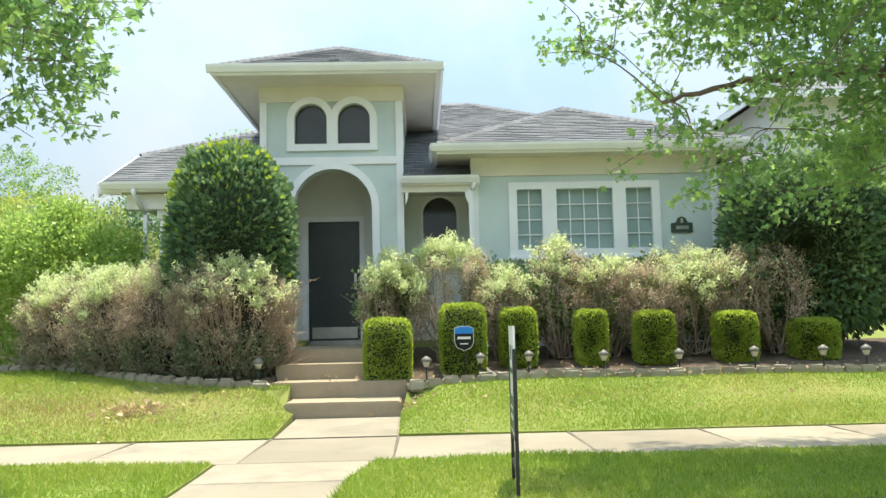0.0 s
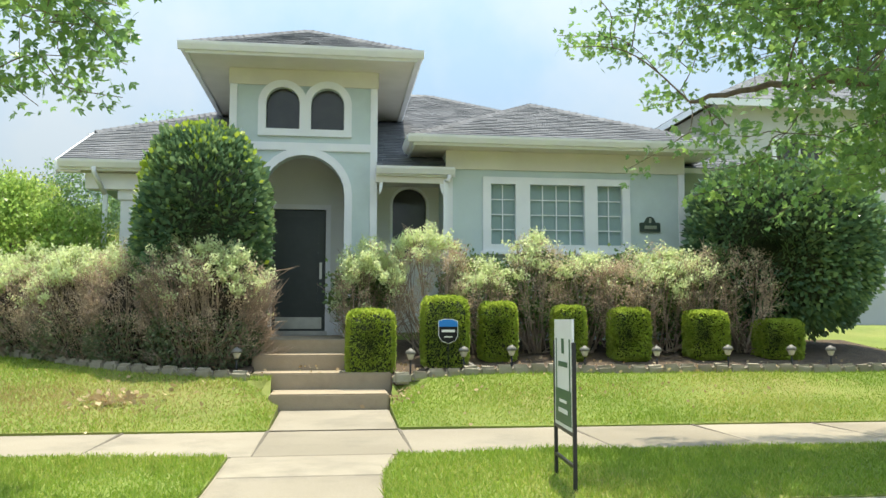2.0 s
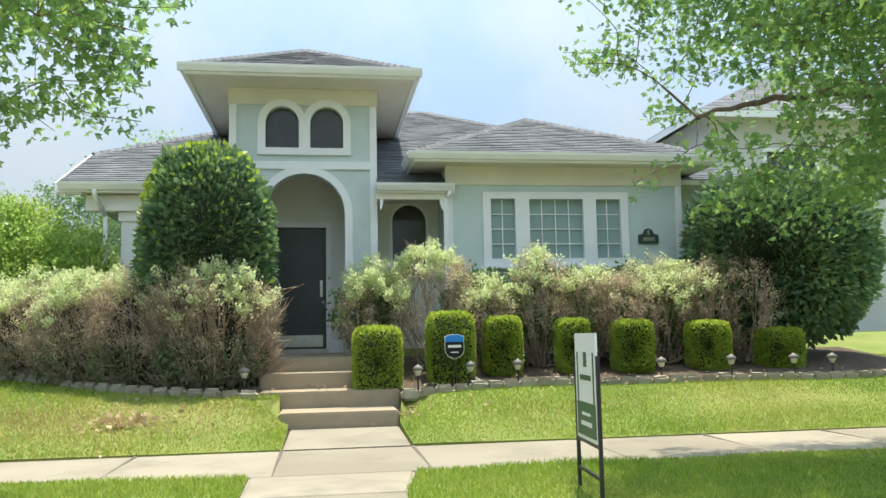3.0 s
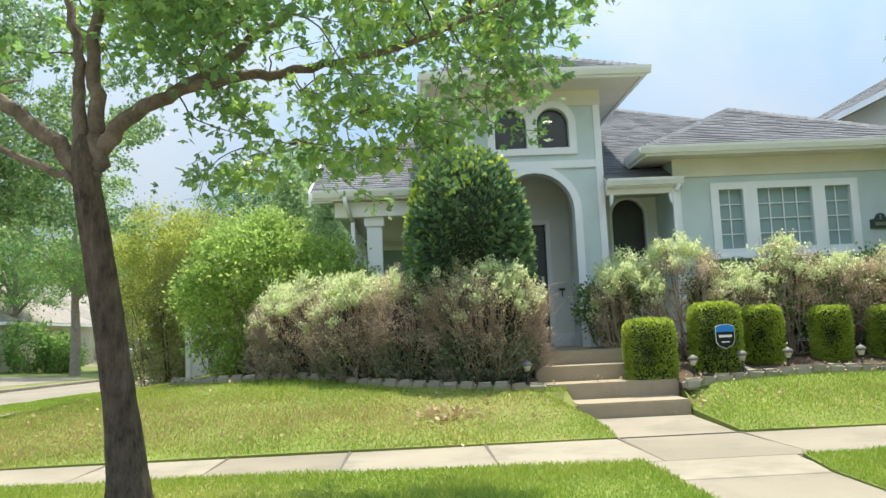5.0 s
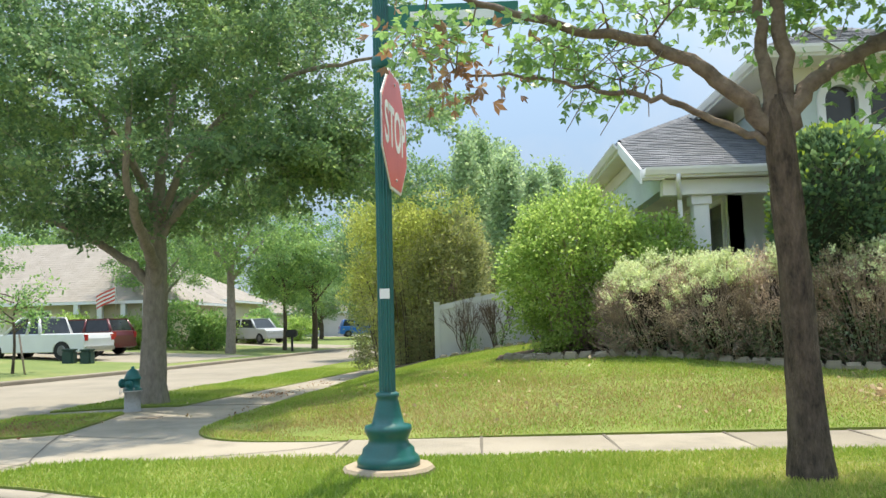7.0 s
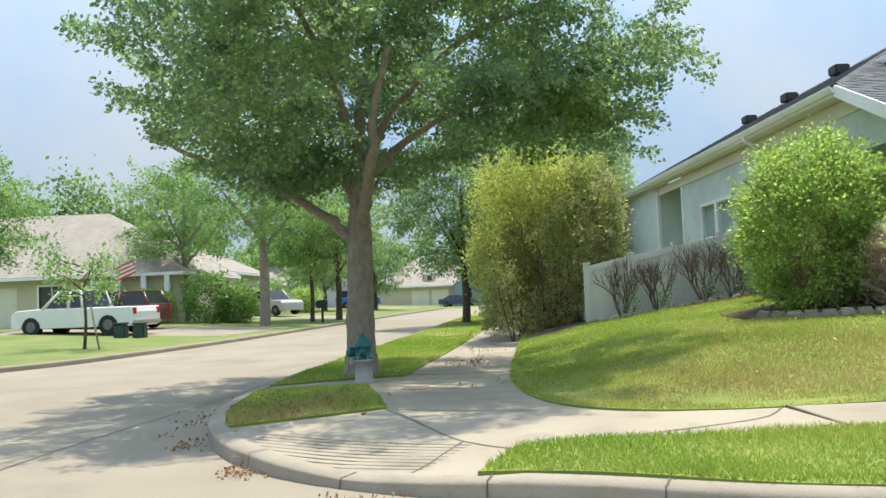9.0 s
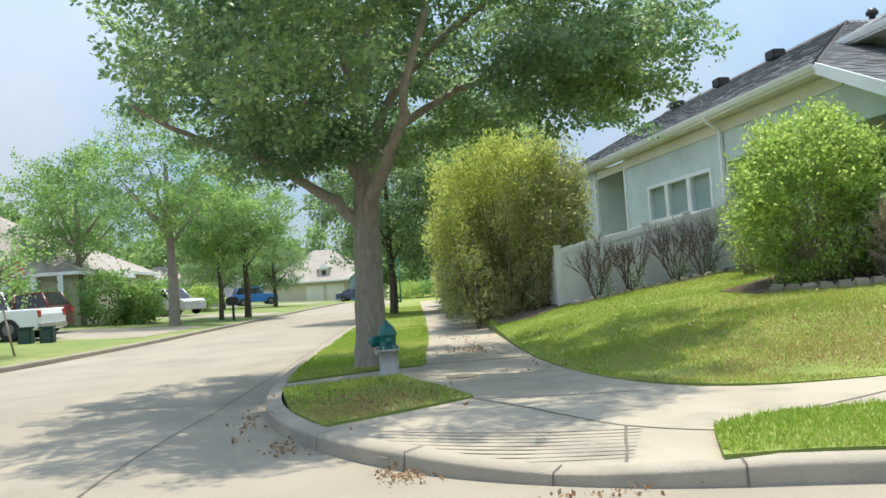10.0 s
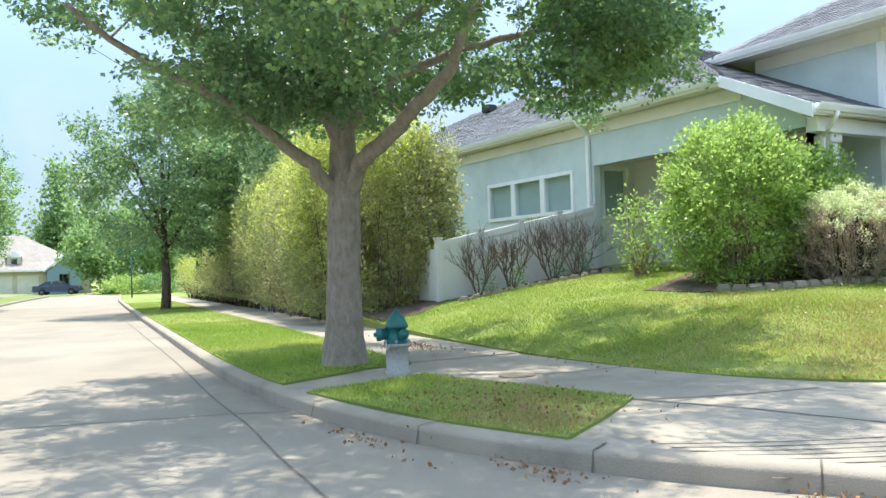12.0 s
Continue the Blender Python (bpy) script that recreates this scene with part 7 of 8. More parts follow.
# ---- grass blades ----
def inside_many(poly, P):
    c = np.zeros(len(P), bool)
    x, y = P[:, 0], P[:, 1]
    for (x0, y0), (x1, y1) in zip(poly, poly[1:] + poly[:1]):
        if y0 == y1:
            continue
        hit_ = ((y0 > y) != (y1 > y)) & (x < (x1 - x0) * (y - y0) / (y1 - y0) + x0)
        c ^= hit_
    return c


def grass(name, label, outline, keep_out, zf, density, box_, seed, height=0.055, dry=()):
    g = np.random.default_rng(seed)
    x0, x1, y0, y1 = box_
    n = int((x1 - x0) * (y1 - y0) * density)
    P = np.column_stack([g.uniform(x0, x1, n), g.uniform(y0, y1, n)])
    ok = inside_many(list(outline), P)
    for k in keep_out:
        ok &= ~inside_many(list(k), P)
    P = P[ok]
    z = np.array([zf(a, b) for a, b in P])
    tall = np.array([0.75 + 0.5 * noise.noise(Vector((a * 0.9, b * 0.9, seed))) for a, b in P])
    h = height * tall * g.uniform(0.55, 1.25, len(P))
    a = g.uniform(0, 6.283, len(P))
    w = 0.0055 * g.uniform(0.7, 1.4, len(P))
    lean = g.normal(size=(len(P), 2)) * 0.5 * h[:, None]
    base = np.column_stack([P, z - 0.004])
    off = np.column_stack([np.cos(a) * w, np.sin(a) * w, np.zeros(len(P))])
    tip = base + np.column_stack([lean, h])
    V = np.stack([base - off, base + off, tip], 1)
    is_dry = np.zeros(len(P), bool)
    for cx, cy, rx, ry, amt in dry:
        q = ((P[:, 0] - cx) / rx) ** 2 + ((P[:, 1] - cy) / ry) ** 2
        is_dry |= g.uniform(0, 1, len(P)) < amt * np.exp(-q * 1.2)
    for sel, mat_, nm, lb in ((~is_dry, GRASSM, name, label), (is_dry, GRASSDRY, name + "_dry", "dry straw-coloured grass among the green")):
        if sel.sum() > 10:
            vv = V[sel].reshape(-1, 3)
            ob = arrays(nm, vv, np.arange(len(vv)).reshape(-1, 3), mat_)
            tagged(ob, lb, "grass", kind="stuff")


GRASSDRY = leafy("dry_grass", (0.26, 0.19, 0.07), (0.38, 0.29, 0.12), (0.46, 0.38, 0.18), 0.8, 0.25, 1.0)
beds = (bed_l, bed_r, bed_f, bed_h)
DRY = ((-10.2, 7.9, 1.6, 0.7, 0.95), (-8.4, 7.8, 2.2, 0.8, 0.7), (-5.2, 8.3, 2.4, 0.9, 0.7), (-3.6, 8.3, 1.2, 0.6, 0.7), (-7.4, 8.8, 2.2, 1.0, 0.6), (-9.5, 9.6, 2.0, 1.2, 0.45), (-8.8, 11.6, 1.6, 1.0, 0.35), (2.5, 8.4, 2.5, 0.4, 0.2))
grass("front_lawn_grass", "short mown lawn grass with paler patches", lawn_outline, beds, lawn_z, 2700, (-12.2, 8.5, 7.0, 11.2), 301, 0.05, DRY)
grass("side_lawn_grass", "short mown lawn grass on the side slope", lawn_outline, beds, lawn_z, 1500, (-12.2, -5.4, 11.2, 19.5), 302, 0.055, DRY)
grass("verge_grass", "bright green verge grass", strip_west, (), strip_z, 3600, (-12.8, -2.1, 3.4, 5.8), 303, 0.06)
grass("verge_grass", "bright green verge grass", strip_east, (), strip_z, 3600, (-1.1, 5.5, 3.4, 5.5), 304, 0.06)
grass("patch_grass", "worn grass with leaf litter", patch, (), patch_z, 2600, (-15.6, -13.5, 7.2, 11.0), 305, 0.04, ((-14.7, 8.0, 0.9, 1.0, 1.0), (-14.2, 9.3, 0.5, 1.0, 0.4)))
grass("side_verge_grass", "bright green grass strip by the side street", verge_side, (), lambda x, y: 0.15 + fall(y), 1500, (-15.6, -12.0, 10.8, 24), 306, 0.055)
grass("side_verge_grass", "bright green grass strip by the side street", verge_side, (), lambda x, y: 0.15 + fall(y), 350, (-14.8, -9.0, 24, 46), 307, 0.06)


# fallen leaves
def litter(label, spots, seed, size=0.05, mat=BROWNLEAF):
    g = np.random.default_rng(seed)
    at = []
    for x, y, rx, ry, n, zf in spots:
        for _ in range(n):
            px, py = x + g.normal() * rx, y + g.normal() * ry
            at.append((px, py, zf(px, py) + 0.012 + g.uniform(0, 0.01)))
    ob = leaves("fallen_leaves", np.array(at), size, mat, seed=seed, out=np.tile((0.0, 0.0, 0.0), (len(at), 1)), shape=LEAF_OVAL)
    return tagged(ob, label, "leaves", kind="stuff")


lz = lambda x, y: lawn_z(x, y) + 0.03
vz = lambda x, y: 0.165 + fall(y)
litter("small heap of dry brown leaves on the lawn", [(-3.75, 8.12, 0.16, 0.13, 90, lz), (-3.3, 8.25, 0.5, 0.25, 20, lz)], 401, 0.075, TANLEAF)
litter("scattered dry leaves on the lawn", [(-5.5, 8.2, 2.5, 0.6, 60, lz), (2.5, 8.2, 2.5, 0.6, 60, lz), (-0.55, 8.8, 0.1, 0.35, 60, lz), (-9, 9.5, 2, 1.2, 50, lz), (2, 9.6, 2.5, 0.25, 160, lz)], 402, 0.055, TANLEAF)
litter("dry leaves lying in the gutter and on the worn grass", [(-14.6, 8.6, 0.35, 0.6, 90, vz), (-15.75, 8.6, 0.06, 0.6, 60, rz), (-15.35, 7.2, 0.08, 0.25, 70, rz), (-14.55, 5.75, 0.12, 0.12, 90, rz), (-13.6, 4.85, 0.4, 0.06, 60, rz), (-12.2, 10.9, 0.25, 1.0, 30, pz3)], 403, 0.034)
litter("dry straw and leaf bits in the worn grass", [(-14.6, 8.5, 0.4, 0.55, 160, vz), (-14.8, 9.2, 0.35, 0.4, 90, vz)], 405, 0.034)
litter("reddish debris on the side pavement", [(-12.55, 14.0, 0.2, 0.5, 260, pz3), (-12.2, 17, 0.25, 1.0, 120, pz3)], 404, 0.035)
seam("road_joint", [(-16.7, 4.0), (-16.62, 6.6), (-16.45, 8.4), (-16.2, 10.2), (-15.95, 12.5), (-15.4, 17), (-14.0, 30)], rz, road)
seam("road_joint", [(-15.72, 10.45), (-16.3, 10.75), (-17.5, 11.2), (-20.5, 12.4)], rz, road)
seam("road_joint", [(-14.6, 25.0), (-17.0, 25.6), (-21.0, 26.6)], rz, road)


# ---- vehicles ----
GLASSCAR = surface("tinted_car_glass", (0.02, 0.024, 0.028), (0.035, 0.04, 0.045), 0.08, 2, 8, 0.0)
TYRE = surface("tyre_rubber", (0.015, 0.015, 0.015), (0.028, 0.028, 0.028), 0.9, 10, 60, 0.2)
LAMP_R = surface("red_lamp", (0.35, 0.02, 0.02), (0.45, 0.03, 0.03), 0.2, 5, 30, 0.0)
LAMP_W = surface("headlamp", (0.6, 0.62, 0.64), (0.75, 0.76, 0.78), 0.15, 5, 30, 0.0)


RIM = surface("dull_wheel_rim", (0.10, 0.10, 0.10), (0.18, 0.18, 0.18), 0.5, 6, 60, 0.05, metal=0.3)


def paint(name, c):
    m = surface(name, tuple(v * 0.9 for v in c), c, 0.28, 2, 30, 0.0)
    m.node_tree.nodes["Principled BSDF"].inputs["Coat Weight"].default_value = 0.5
    return m


def car(name, label, at, heading, length, width, lower, cabin, height, colour, bed=None):
    """lower: (nose, hood height, tail height); cabin: roof start and end along the car, measured from the nose. x runs from nose to tail."""
    t = new(name)
    t.empty_display_size = 0.1
    tagged(t, label, "vehicle", "parked vehicles")
    h0, hood, tail = lower
    body = [(0.05, 0.32), (0.0, 0.45), (0.03, hood * 0.86), (0.25, hood), (cabin[0] - 0.1, hood + 0.05), (length - 0.06, tail), (length, tail * 0.8), (length - 0.02, 0.4), (length - 0.15, 0.32)]
    wheels = (0.17 * length, 0.80 * length)
    wr = 0.40 if bed else 0.36 if height > 1.55 else 0.32
    low = []
    for wx in reversed(wheels):
        low += [(wx + (wr + 0.05) * math.cos(a), 0.32 + (wr + 0.03) * math.sin(a)) for a in np.linspace(0.02, math.pi - 0.02, 8)]
    outline = body + low
    w2 = width / 2
    b = slab("body", outline, colour, t, (), width, lambda u, v, d: (u, -w2 + d, v))
    bv = b.modifiers.new("edge", "BEVEL")
    bv.width, bv.segments, bv.limit_method = 0.05, 2, "ANGLE"
    c0, c1, r0, r1 = cabin
    bm = bmesh.new()
    zb = hood + 0.02
    prof = [(c0, zb), (r0, height - 0.06), (r0 + 0.25, height), (r1 - 0.15, height), (r1, height - 0.06), (c1, zb)]
    prev = []
    for s in (-1, 1):
        prev.append([bm.verts.new((x, s * (w2 - 0.05 - 0.16 * (z - zb) / (height - zb)), z)) for x, z in prof])
    n = len(prof)
    for i in range(n - 1):
        bm.faces.new((prev[0][i], prev[0][i + 1], prev[1][i + 1], prev[1][i]))
    bm.faces.new(prev[0])
    bm.faces.new(list(reversed(prev[1])))
    part("cabin", bm, GLASSCAR, t, "dark tinted windows")
    bm = bmesh.new()
    box(bm, r0 + 0.08, r1 - 0.05, -w2 + 0.17, w2 - 0.17, height - 0.05, height + 0.02, 0.02)
    part("roof", bm, colour, t)
    for s in (-1, 1):
        for x0, x1 in ((c0, r0 + 0.05), ((r0 + r1) / 2, (r0 + r1) / 2 + 0.02), (c1, r1 - 0.05)):
            y0, y1 = s * (w2 - 0.045), s * (w2 - 0.20)
            tubes("pillar", [([(x0, y0, zb), (x1, y1, height - 0.02)], [0.075, 0.055])], colour, t, "", 6)
    for wx in wheels:
        for s in (-1, 1):
            y = s * (w2 - 0.11)
            bm = bmesh.new()
            bmesh.ops.create_cone(bm, cap_ends=True, segments=20, radius1=wr, radius2=wr, depth=0.22, matrix=pose(wx, y, wr, 90, 0, 0))
            wheel = part("wheel", bm, TYRE, t, "black tyre")
            bm = bmesh.new()
            bmesh.ops.create_cone(bm, cap_ends=True, segments=14, radius1=wr * 0.58, radius2=wr * 0.5, depth=0.03, matrix=pose(wx, y + s * 0.115, wr, 90 if s < 0 else -90, 0, 0))
            part("rim", bm, RIM, wheel, "silver rim")
    for s in (-1, 1):
        boxes("headlight", [(0.0, 0.18, s * (w2 - 0.42) - 0.16, s * (w2 - 0.42) + 0.16 + 0.02, hood * 0.72, hood * 0.86)], LAMP_W, t)
        boxes("tail_light", [(length - 0.10, length + 0.012, s * (w2 - 0.14) - 0.1, s * (w2 - 0.14) + 0.1, tail * 0.72, tail * 0.95)], LAMP_R, t)
    boxes("bumper", [(-0.06, 0.1, -w2 + 0.06, w2 - 0.06, 0.34, 0.52)], CHROME if bed else colour, t, "", 0.03)
    boxes("bumper", [(length - 0.08, length + 0.07, -w2 + 0.06, w2 - 0.06, 0.38, 0.56)], CHROME if bed else colour, t, "", 0.03)
    if bed:
        boxes("bed_floor", [(bed, length - 0.1, -w2 + 0.1, w2 - 0.1, tail - 0.02, tail + 0.012)], BLACK, t, "dark open load bed")
    t.matrix_basis = Matrix.Translation(at) @ pose(0, 0, 0, 0, 0, heading) @ Matrix.Translation((-length / 2, 0, 0))
    return t


WHITE_CAR, RED_CAR, SILVER_CAR, BLUE_CAR, NAVY_CAR = paint("white_car_paint", (0.72, 0.73, 0.74)), paint("dark_red_car_paint", (0.12, 0.014, 0.018)), paint("silver_car_paint", (0.48, 0.49, 0.51)), paint("bright_blue_car_paint", (0.02, 0.16, 0.55)), paint("navy_car_paint", (0.04, 0.06, 0.14))
car("pickup_truck", "white pickup truck parked on a driveway", (-27.3, 33.0, 0.17), -14, 5.6, 1.9, (0, 1.08, 1.10), (1.5, 3.35, 2.15, 3.2), 1.82, WHITE_CAR, 3.4)
car("suv", "dark red sport utility car parked beside the pickup", (-27.9, 37.6, 0.2), -12, 4.7, 1.85, (0, 1.0, 1.15), (1.2, 4.6, 1.8, 4.3), 1.72, RED_CAR)
car("suv", "silver sport utility car parked on a driveway", (-24.6, 56.8, 0.2), 142, 4.8, 1.9, (0, 1.02, 1.2), (1.3, 4.7, 1.9, 4.4), 1.75, SILVER_CAR)
car("jeep", "bright blue off-road car parked by the kerb", (-21.0, 84.0, far_z(-21.0, 84)), 195, 4.4, 1.85, (0, 1.1, 1.15), (1.5, 4.2, 1.7, 4.0), 1.82, BLUE_CAR)
car("sedan", "dark blue sedan parked at the end of the street", (-10.1, 98.0, fall(98) + 0.02), 160, 4.6, 1.8, (0, 0.9, 1.0), (1.3, 4.0, 1.95, 3.4), 1.42, NAVY_CAR)


# ---- neighbouring houses ----
CREAMWALL = surface("cream_siding", (0.50, 0.44, 0.33), (0.58, 0.52, 0.40), 0.85, 1, 60, 0.1)
BLUEWALL = surface("blue_grey_siding", (0.20, 0.29, 0.37), (0.25, 0.34, 0.43), 0.85, 1, 60, 0.1)
GREYWALL = surface("pale_grey_siding", (0.48, 0.49, 0.48), (0.56, 0.56, 0.55), 0.85, 1, 60, 0.1)


def neighbour(label, x0, x1, y0, y1, z, eave, ridge, wall_mat, roof_mat, turn=0.0, windows=(), garage=(), course=0.45):
    """A hipped house with its openings on the face at y0."""
    c = ((x0 + x1) / 2, (y0 + y1) / 2, z)
    t = new("house")
    t.empty_display_size = 0.1
    tagged(t, label, "house")
    hx, hy = (x1 - x0) / 2, (y1 - y0) / 2
    holes = [[(a, b), (a2, b), (a2, b2), (a, b2)] for a, a2, b, b2 in windows] + [[(a, 0.02), (a2, 0.02), (a2, b2), (a, b2)] for a, a2, b2 in garage]
    slab("wall", [(-hx, -0.3), (hx, -0.3), (hx, eave), (-hx, eave)], wall_mat, t, holes, 0.2, lambda u, v, d: (u, -hy + d, v))
    boxes("wall", [(-hx, hx, hy - 0.2, hy, -0.3, eave)], wall_mat, t)
    boxes("wall", [(-hx, -hx + 0.2, -hy + 0.2, hy - 0.2, -0.3, eave)], wall_mat, t)
    boxes("wall", [(hx - 0.2, hx, -hy + 0.2, hy - 0.2, -0.3, eave)], wall_mat, t)
    for a, a2, b, b2 in windows:
        w = boxes("window", [(a, a2, -hy + 0.08, -hy + 0.1, b, b2)], DARKGLASS, t)
        boxes("frame", [(a - 0.1, a, -hy - 0.03, -hy + 0.08, b - 0.1, b2 + 0.1), (a2, a2 + 0.1, -hy - 0.03, -hy + 0.08, b - 0.1, b2 + 0.1), (a, a2, -hy - 0.03, -hy + 0.08, b2, b2 + 0.1), (a, a2, -hy - 0.03, -hy + 0.08, b - 0.1, b), ((a + a2) / 2 - 0.02, (a + a2) / 2 + 0.02, -hy + 0.03, -hy + 0.08, b, b2)], WHITE, w)
    for a, a2, b2 in garage:
        g = boxes("garage_door", [(a, a2, -hy + 0.1, -hy + 0.14, 0.02, b2)], CREAM, t)
        for k in range(4):
            boxes("panel", [(a + 0.06, a2 - 0.06, -hy + 0.085, -hy + 0.1, 0.06 + k * (b2 - 0.05) / 4, (k + 1) * (b2 - 0.05) / 4)], CREAM, g)
    o = 0.5
    ex, ey = hx + o, hy + o
    rl = max(0.0, ex - ey) if ex > ey else 0.0
    rm = max(0.0, ey - ex) if ey > ex else 0.0
    r0, r1 = (-rl, -rm, ridge), (rl, rm, ridge)
    A, B, C, D = (-ex, -ey, eave), (ex, -ey, eave), (ex, ey, eave), (-ex, ey, eave)
    faces = ([A, B, r1, r0], [B, C, r1], [C, D, r0, r1], [D, A, r0]) if ex > ey else ([A, B, r0], [B, C, r1, r0], [C, D, r1], [D, A, r0, r1])
    for k, f in enumerate(faces):
        shingles("shingle_cover", f, f[0], f[1], roof_mat, t, course=course, seed=k, thick=0.006)
    boxes("fascia", [(-ex, ex, -ey, -ey + 0.04, eave - 0.18, eave)], WHITE, t)
    boxes("fascia", [(-ex, -ex + 0.04, -ey + 0.04, ey, eave - 0.18, eave)], WHITE, t)
    boxes("fascia", [(ex - 0.04, ex, -ey + 0.04, ey, eave - 0.18, eave)], WHITE, t)
    t.matrix_basis = Matrix.Translation(c) @ pose(0, 0, 0, 0, 0, turn)
    return t


neighbour("cream bungalow with a broad tan roof across the street", -47, -27.5, 45.5, 58, 0.25, 2.85, 7.0, CREAMWALL, TANROOF, 0, [(-6, -4.4, 0.9, 2.3), (2, 3.4, 0.9, 2.3)], [(-2.5, 0.8, 2.3)], 0.3)
porch = [o for o in scene.objects if o.type == "EMPTY" and o.name.startswith("house")]
for x in (5.2, 6.6, 8.0, 9.3):
    boxes("porch_post", [(x - 0.14, x + 0.14, -6.72, -6.44, -0.2, 2.7)], WHITE, porch[-1]).matrix_parent_inverse = Matrix()
neighbour("higher part of the cream bungalow, under a hipped roof", -58, -44, 47, 60, 0.25, 4.2, 8.6, CREAMWALL, TANROOF, 0, [(-2, 0, 0.9, 2.3)], (), 0.3)
neighbour("cream house with a tan roof further up the street", -43, -29.2, 63, 77, 0.25, 3.4, 7.2, CREAMWALL, TANROOF, 0, [(1, 2.6, 0.9, 2.3)], [(-4, -0.8, 2.3)])
neighbour("pale house behind the blue car", -36, -23.5, 90, 104, -0.1, 3.0, 6.5, GREYWALL, TANROOF, 6, [(1, 2.6, 0.9, 2.3)], [(-3, 0.2, 2.3)])
endh = neighbour("tan-roofed house with twin garage doors at the street end", -21.6, -5.4, 110, 124, -0.55, 2.9, 7.3, CREAMWALL, TANROOF, 0, [(4.4, 5.6, 1.0, 2.3)], [(-2.6, -0.3, 2.3), (0.1, 2.4, 2.3)])
# its blue front gable and dormer
late = [o.name for o in scene.objects]
slab("front_gable", [(3.2, -0.2), (6.9, -0.2), (6.9, 2.75), (5.05, 4.3), (3.2, 2.75)], BLUEWALL, endh, ([(4.5, 0.9), (5.6, 0.9), (5.6, 2.3), (4.5, 2.3)],), 0.3, lambda u, v, d: (u, -8.2 + d, v), "blue-grey front gable")
boxes("front_gable_side", [(3.2, 3.4, -7.9, -7.05, -0.2, 2.7), (6.7, 6.9, -7.9, -7.05, -0.2, 2.7)], BLUEWALL, endh)
slab("gable_trim", [(2.85, 2.6), (5.05, 4.45), (7.25, 2.6), (7.25, 2.85), (5.05, 4.75), (2.85, 2.85)], WHITE, endh, (), 1.6, lambda u, v, d: (u, -8.4 + d, v))
boxes("dormer", [(-0.8, 0.6, -6.2, -4.0, 3.3, 4.5)], CREAMWALL, endh)
boxes("dormer_window", [(-0.4, 0.2, -6.26, -6.2, 3.55, 4.25)], DARKGLASS, endh)
slab("dormer_gable", [(-1.0, 4.45), (0.8, 4.45), (-0.1, 5.2)], WHITE, endh, (), 2.0, lambda u, v, d: (u, -6.3 + d, v))
for o in scene.objects:
    if o.name not in late:
        o.matrix_parent_inverse = Matrix()
neighbour("two-storey pale house next door", 8.6, 19, 18.5, 32, 0.4, 6.6, 9.6, GREYWALL, SHINGLE, 0, [(-3.6, -2.2, 4.2, 5.6), (0.5, 2.0, 4.2, 5.6)])

# ---- small things up the side street ----
DARKGREEN = surface("dark_green_plastic", (0.012, 0.04, 0.034), (0.02, 0.055, 0.045), 0.55, 4, 40, 0.05)
for x, y in ((-24.85, 30.3), (-24.2, 30.45)):
    z = far_z(x, y)
    bm = bmesh.new()
    box(bm, x - 0.22, x + 0.22, y - 0.22, y + 0.22, z - 0.1, z + 0.5, 0.05)
    ub = part("utility_box", bm, DARKGREEN)
    tagged(ub, "dark green utility box at the kerb", "utility box", "utility boxes at the kerb")
    boxes("lid", [(x - 0.24, x + 0.24, y - 0.24, y + 0.24, z + 0.5, z + 0.57)], DARKGREEN, ub, "", 0.03)
# staked sapling before the cream house
tree("sapling", "staked young tree with a light round crown", [(-23.6, 24.2, 0.05), (-23.55, 24.2, 0.9), (-23.6, 24.2, 1.7)], [0.05, 0.045, 0.04, 0.04], [((-23.6, 24.2, 1.35 + 0.14 * j), (math.cos(j * 1.3), math.sin(j * 1.3), 0.45), 1.0, 0.025) for j in range(9)], BARK, STREETLEAF, 0.11, 9, 0.17, 501, LEAF_OVAL, 1, 3)
st = thing("tree_stake", "slanting wooden stake beside the sapling", "stake", (-23.2, 24.1, 0.1))
tubes("stake", [([(-23.1, 24.05, 0.0), (-23.35, 24.1, 1.3)], [0.03, 0.03])], TWIG, st, "", 8)
# hedge plants and shrubs before the houses opposite
for k, (x, y, r, h) in enumerate(((-25.6, 44.5, 1.2, 1.5), (-28.5, 44.0, 1.1, 0.9), (-24.6, 46.8, 1.0, 0.7), (-31.5, 43.5, 1.3, 1.0), (-24.0, 44.8, 1.0, 1.1), (-25.3, 57.5, 1.2, 0.9), (-25.6, 62, 1.4, 1.3), (-23.5, 66, 1.2, 1.0), (-36, 38.5, 1.5, 1.2), (-4.5, 90, 2.2, 0.9), (-1.5, 88, 2.2, 0.9))):
    loose_shrub("garden_shrub", "rounded bright green shrub before a house", (x, y, (far_z(x, y) if x < -16 else fall(y)) - 0.02 + h), (r, r, h), LIMELEAF if k % 2 else STREETLEAF, 0.16, 3000, 520 + k, 10, clumps=90, tight=0.2, group="shrubs before the houses opposite")
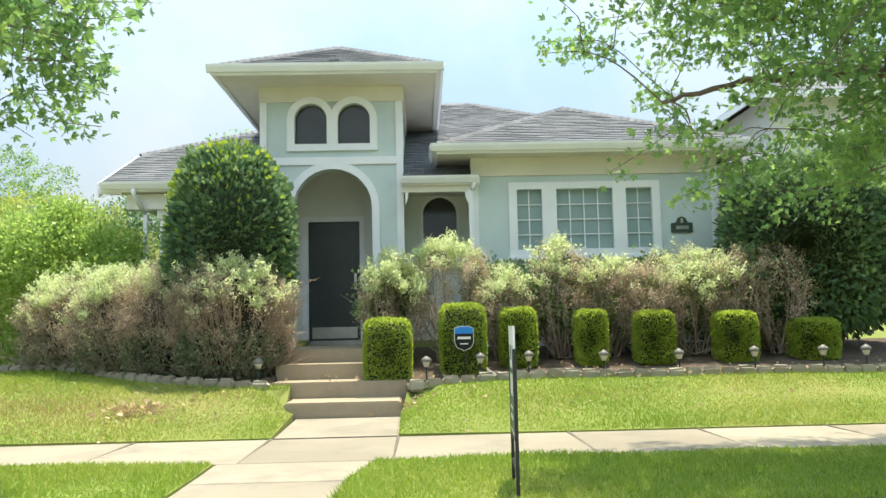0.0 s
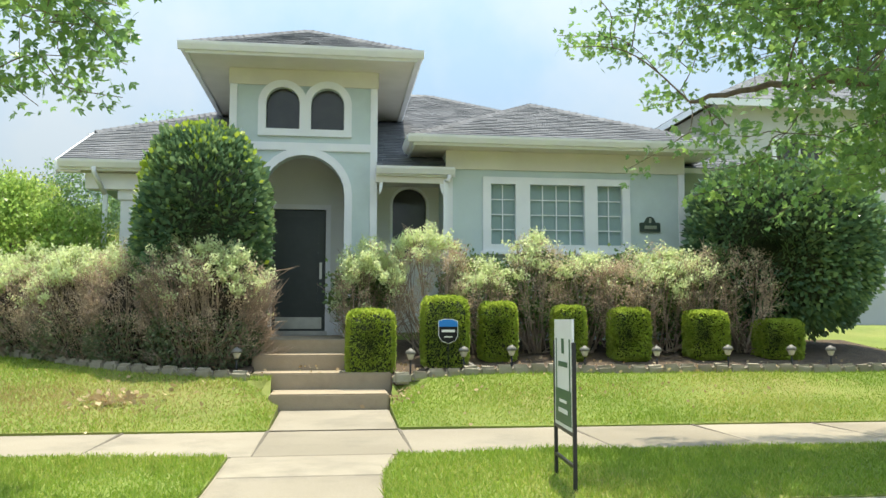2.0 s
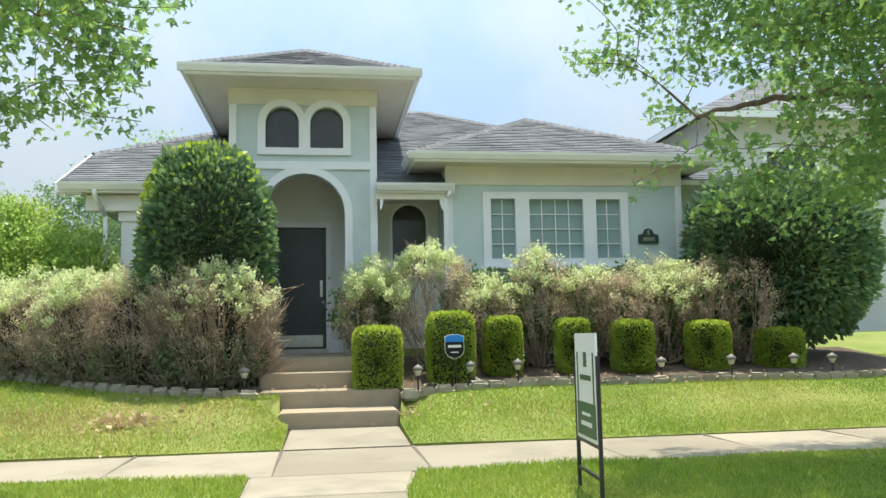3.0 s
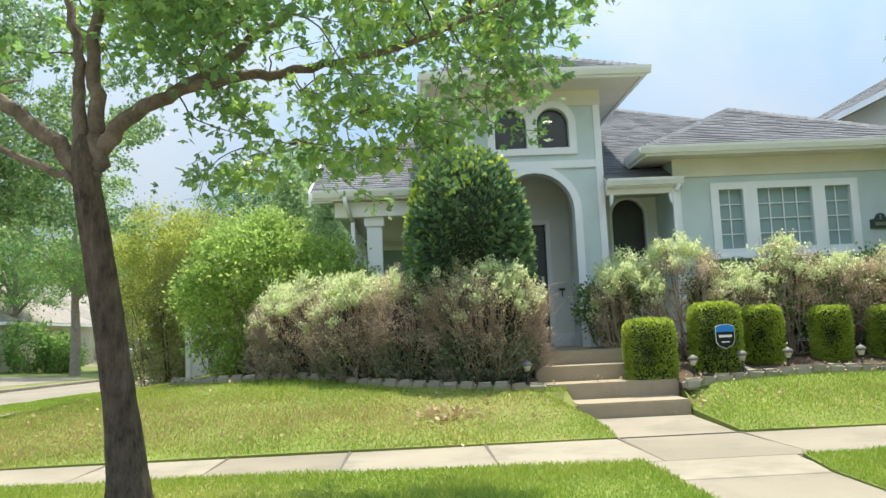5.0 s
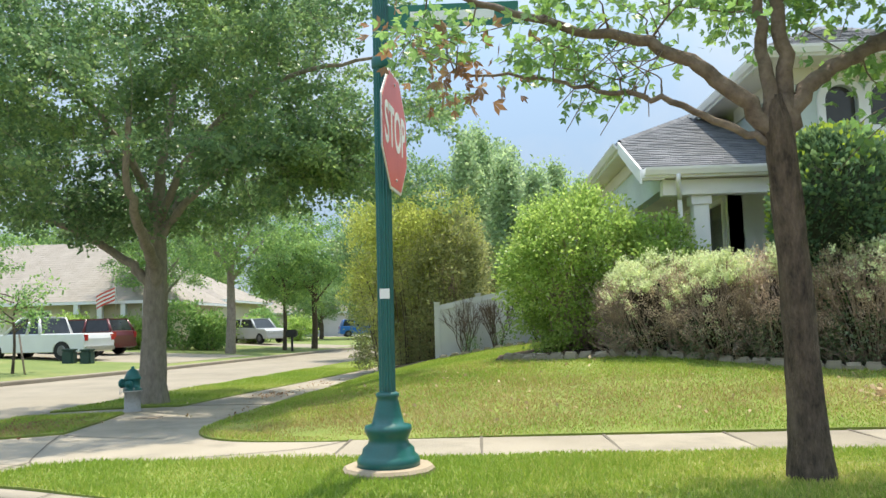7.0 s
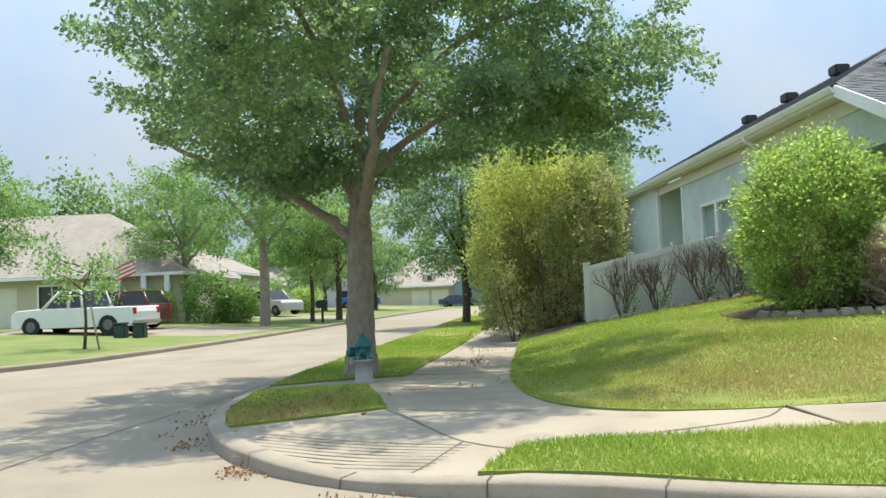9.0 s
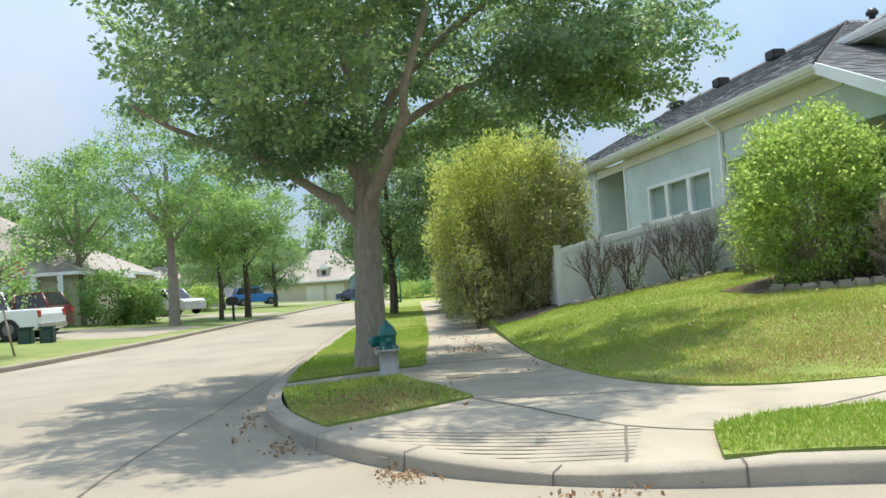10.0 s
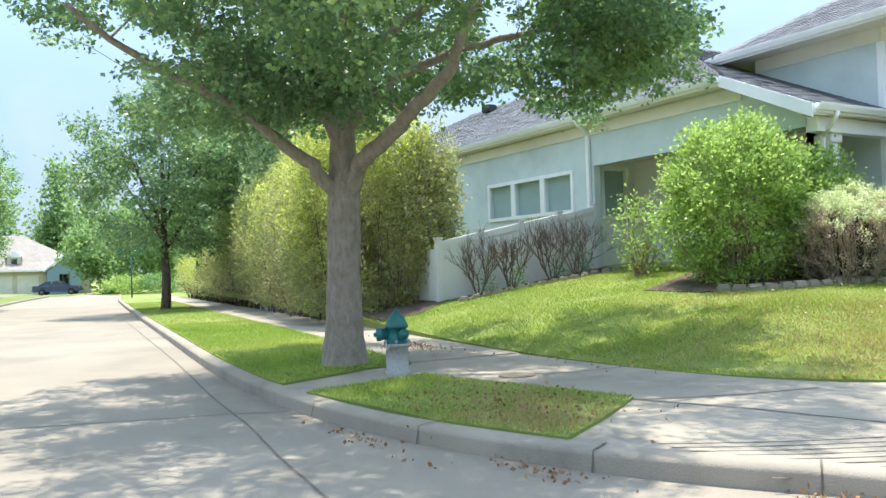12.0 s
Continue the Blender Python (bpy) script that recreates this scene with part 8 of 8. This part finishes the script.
# striped flag on a short pole
flag = thing("flag", "small red and white striped flag on a slanting pole", "flag", (-29.3, 44.6, 2.2))
tubes("pole", [([(-29.9, 45.6, 2.5), (-29.25, 44.0, 3.9)], [0.025, 0.02])], SIGNWHITE, flag, "", 6)
for k in range(7):
    V, F = [], []
    for i in range(9):
        u = i / 8
        for w_ in (0, 1):
            zz = 3.85 - 0.11 * (k + w_) - 0.5 * u
            V.append((-29.3 - 1.1 * u, 44.05 + 0.07 * math.sin(u * 7 + 0.4), zz))
    for i in range(8):
        F.append((2 * i, 2 * i + 2, 2 * i + 3, 2 * i + 1))
    arrays("stripe", V, F, RED if k % 2 == 0 else SIGNWHITE, flag, "red stripe" if k % 2 == 0 else "white stripe")
mb = thing("mailbox", "dark mailbox on a post by the kerb", "mailbox", (-19.4, 45.5, fall(45)))
boxes("post", [(-19.46, -19.34, 45.44, 45.56, fall(45) - 0.2, 0.75)], BLACK, mb)
boxes("box", [(-19.75, -19.1, 45.3, 45.7, 0.7, 1.15)], BLACK, mb, "", 0.08)
# second street-name post far up the street
sp = thing("street_sign", "green street-name sign on a green pole far up the street", "road sign", (-8.6, 62, -0.5))
tubes("pole", [([(-8.6, 62, -0.8), (-8.6, 62, 3.1)], [0.05, 0.05])], GREENPOLE, sp, "", 8)
boxes("name_blade", [(-9.5, -7.7, 61.97, 62.03, 2.85, 3.15)], NAMEGREEN, sp)
# driveways across the street, cut into rising lots
for k, q in enumerate(([(-21.3, 31.6), (-20.1, 39.6), (-31.5, 41.5), (-33, 31.6)], [(-18.1, 51.5), (-17.3, 57.5), (-29, 61), (-29, 53.5)], [(-15.0, 83.0), (-14.2, 90), (-27, 92), (-27, 83)])):
    tagged(sheet("driveway_%d" % (k + 1), q, lambda x, y: far_z(x, y) + 0.012, ROADC, 2.0, 0.1), "pale concrete driveway", "driveway", kind="structure")
lot = [p for p in offset_line(FAR_W, 0.17) if p[1] > 16.8]
tagged(sheet("lot_far", [(-70, 17.2)] + lot + [(-13, 140), (-70, 140)], far_z, FARTURF, 2.5, 0.1), "grassy lots that rise from the kerb across the side street", "lawn", kind="structure")
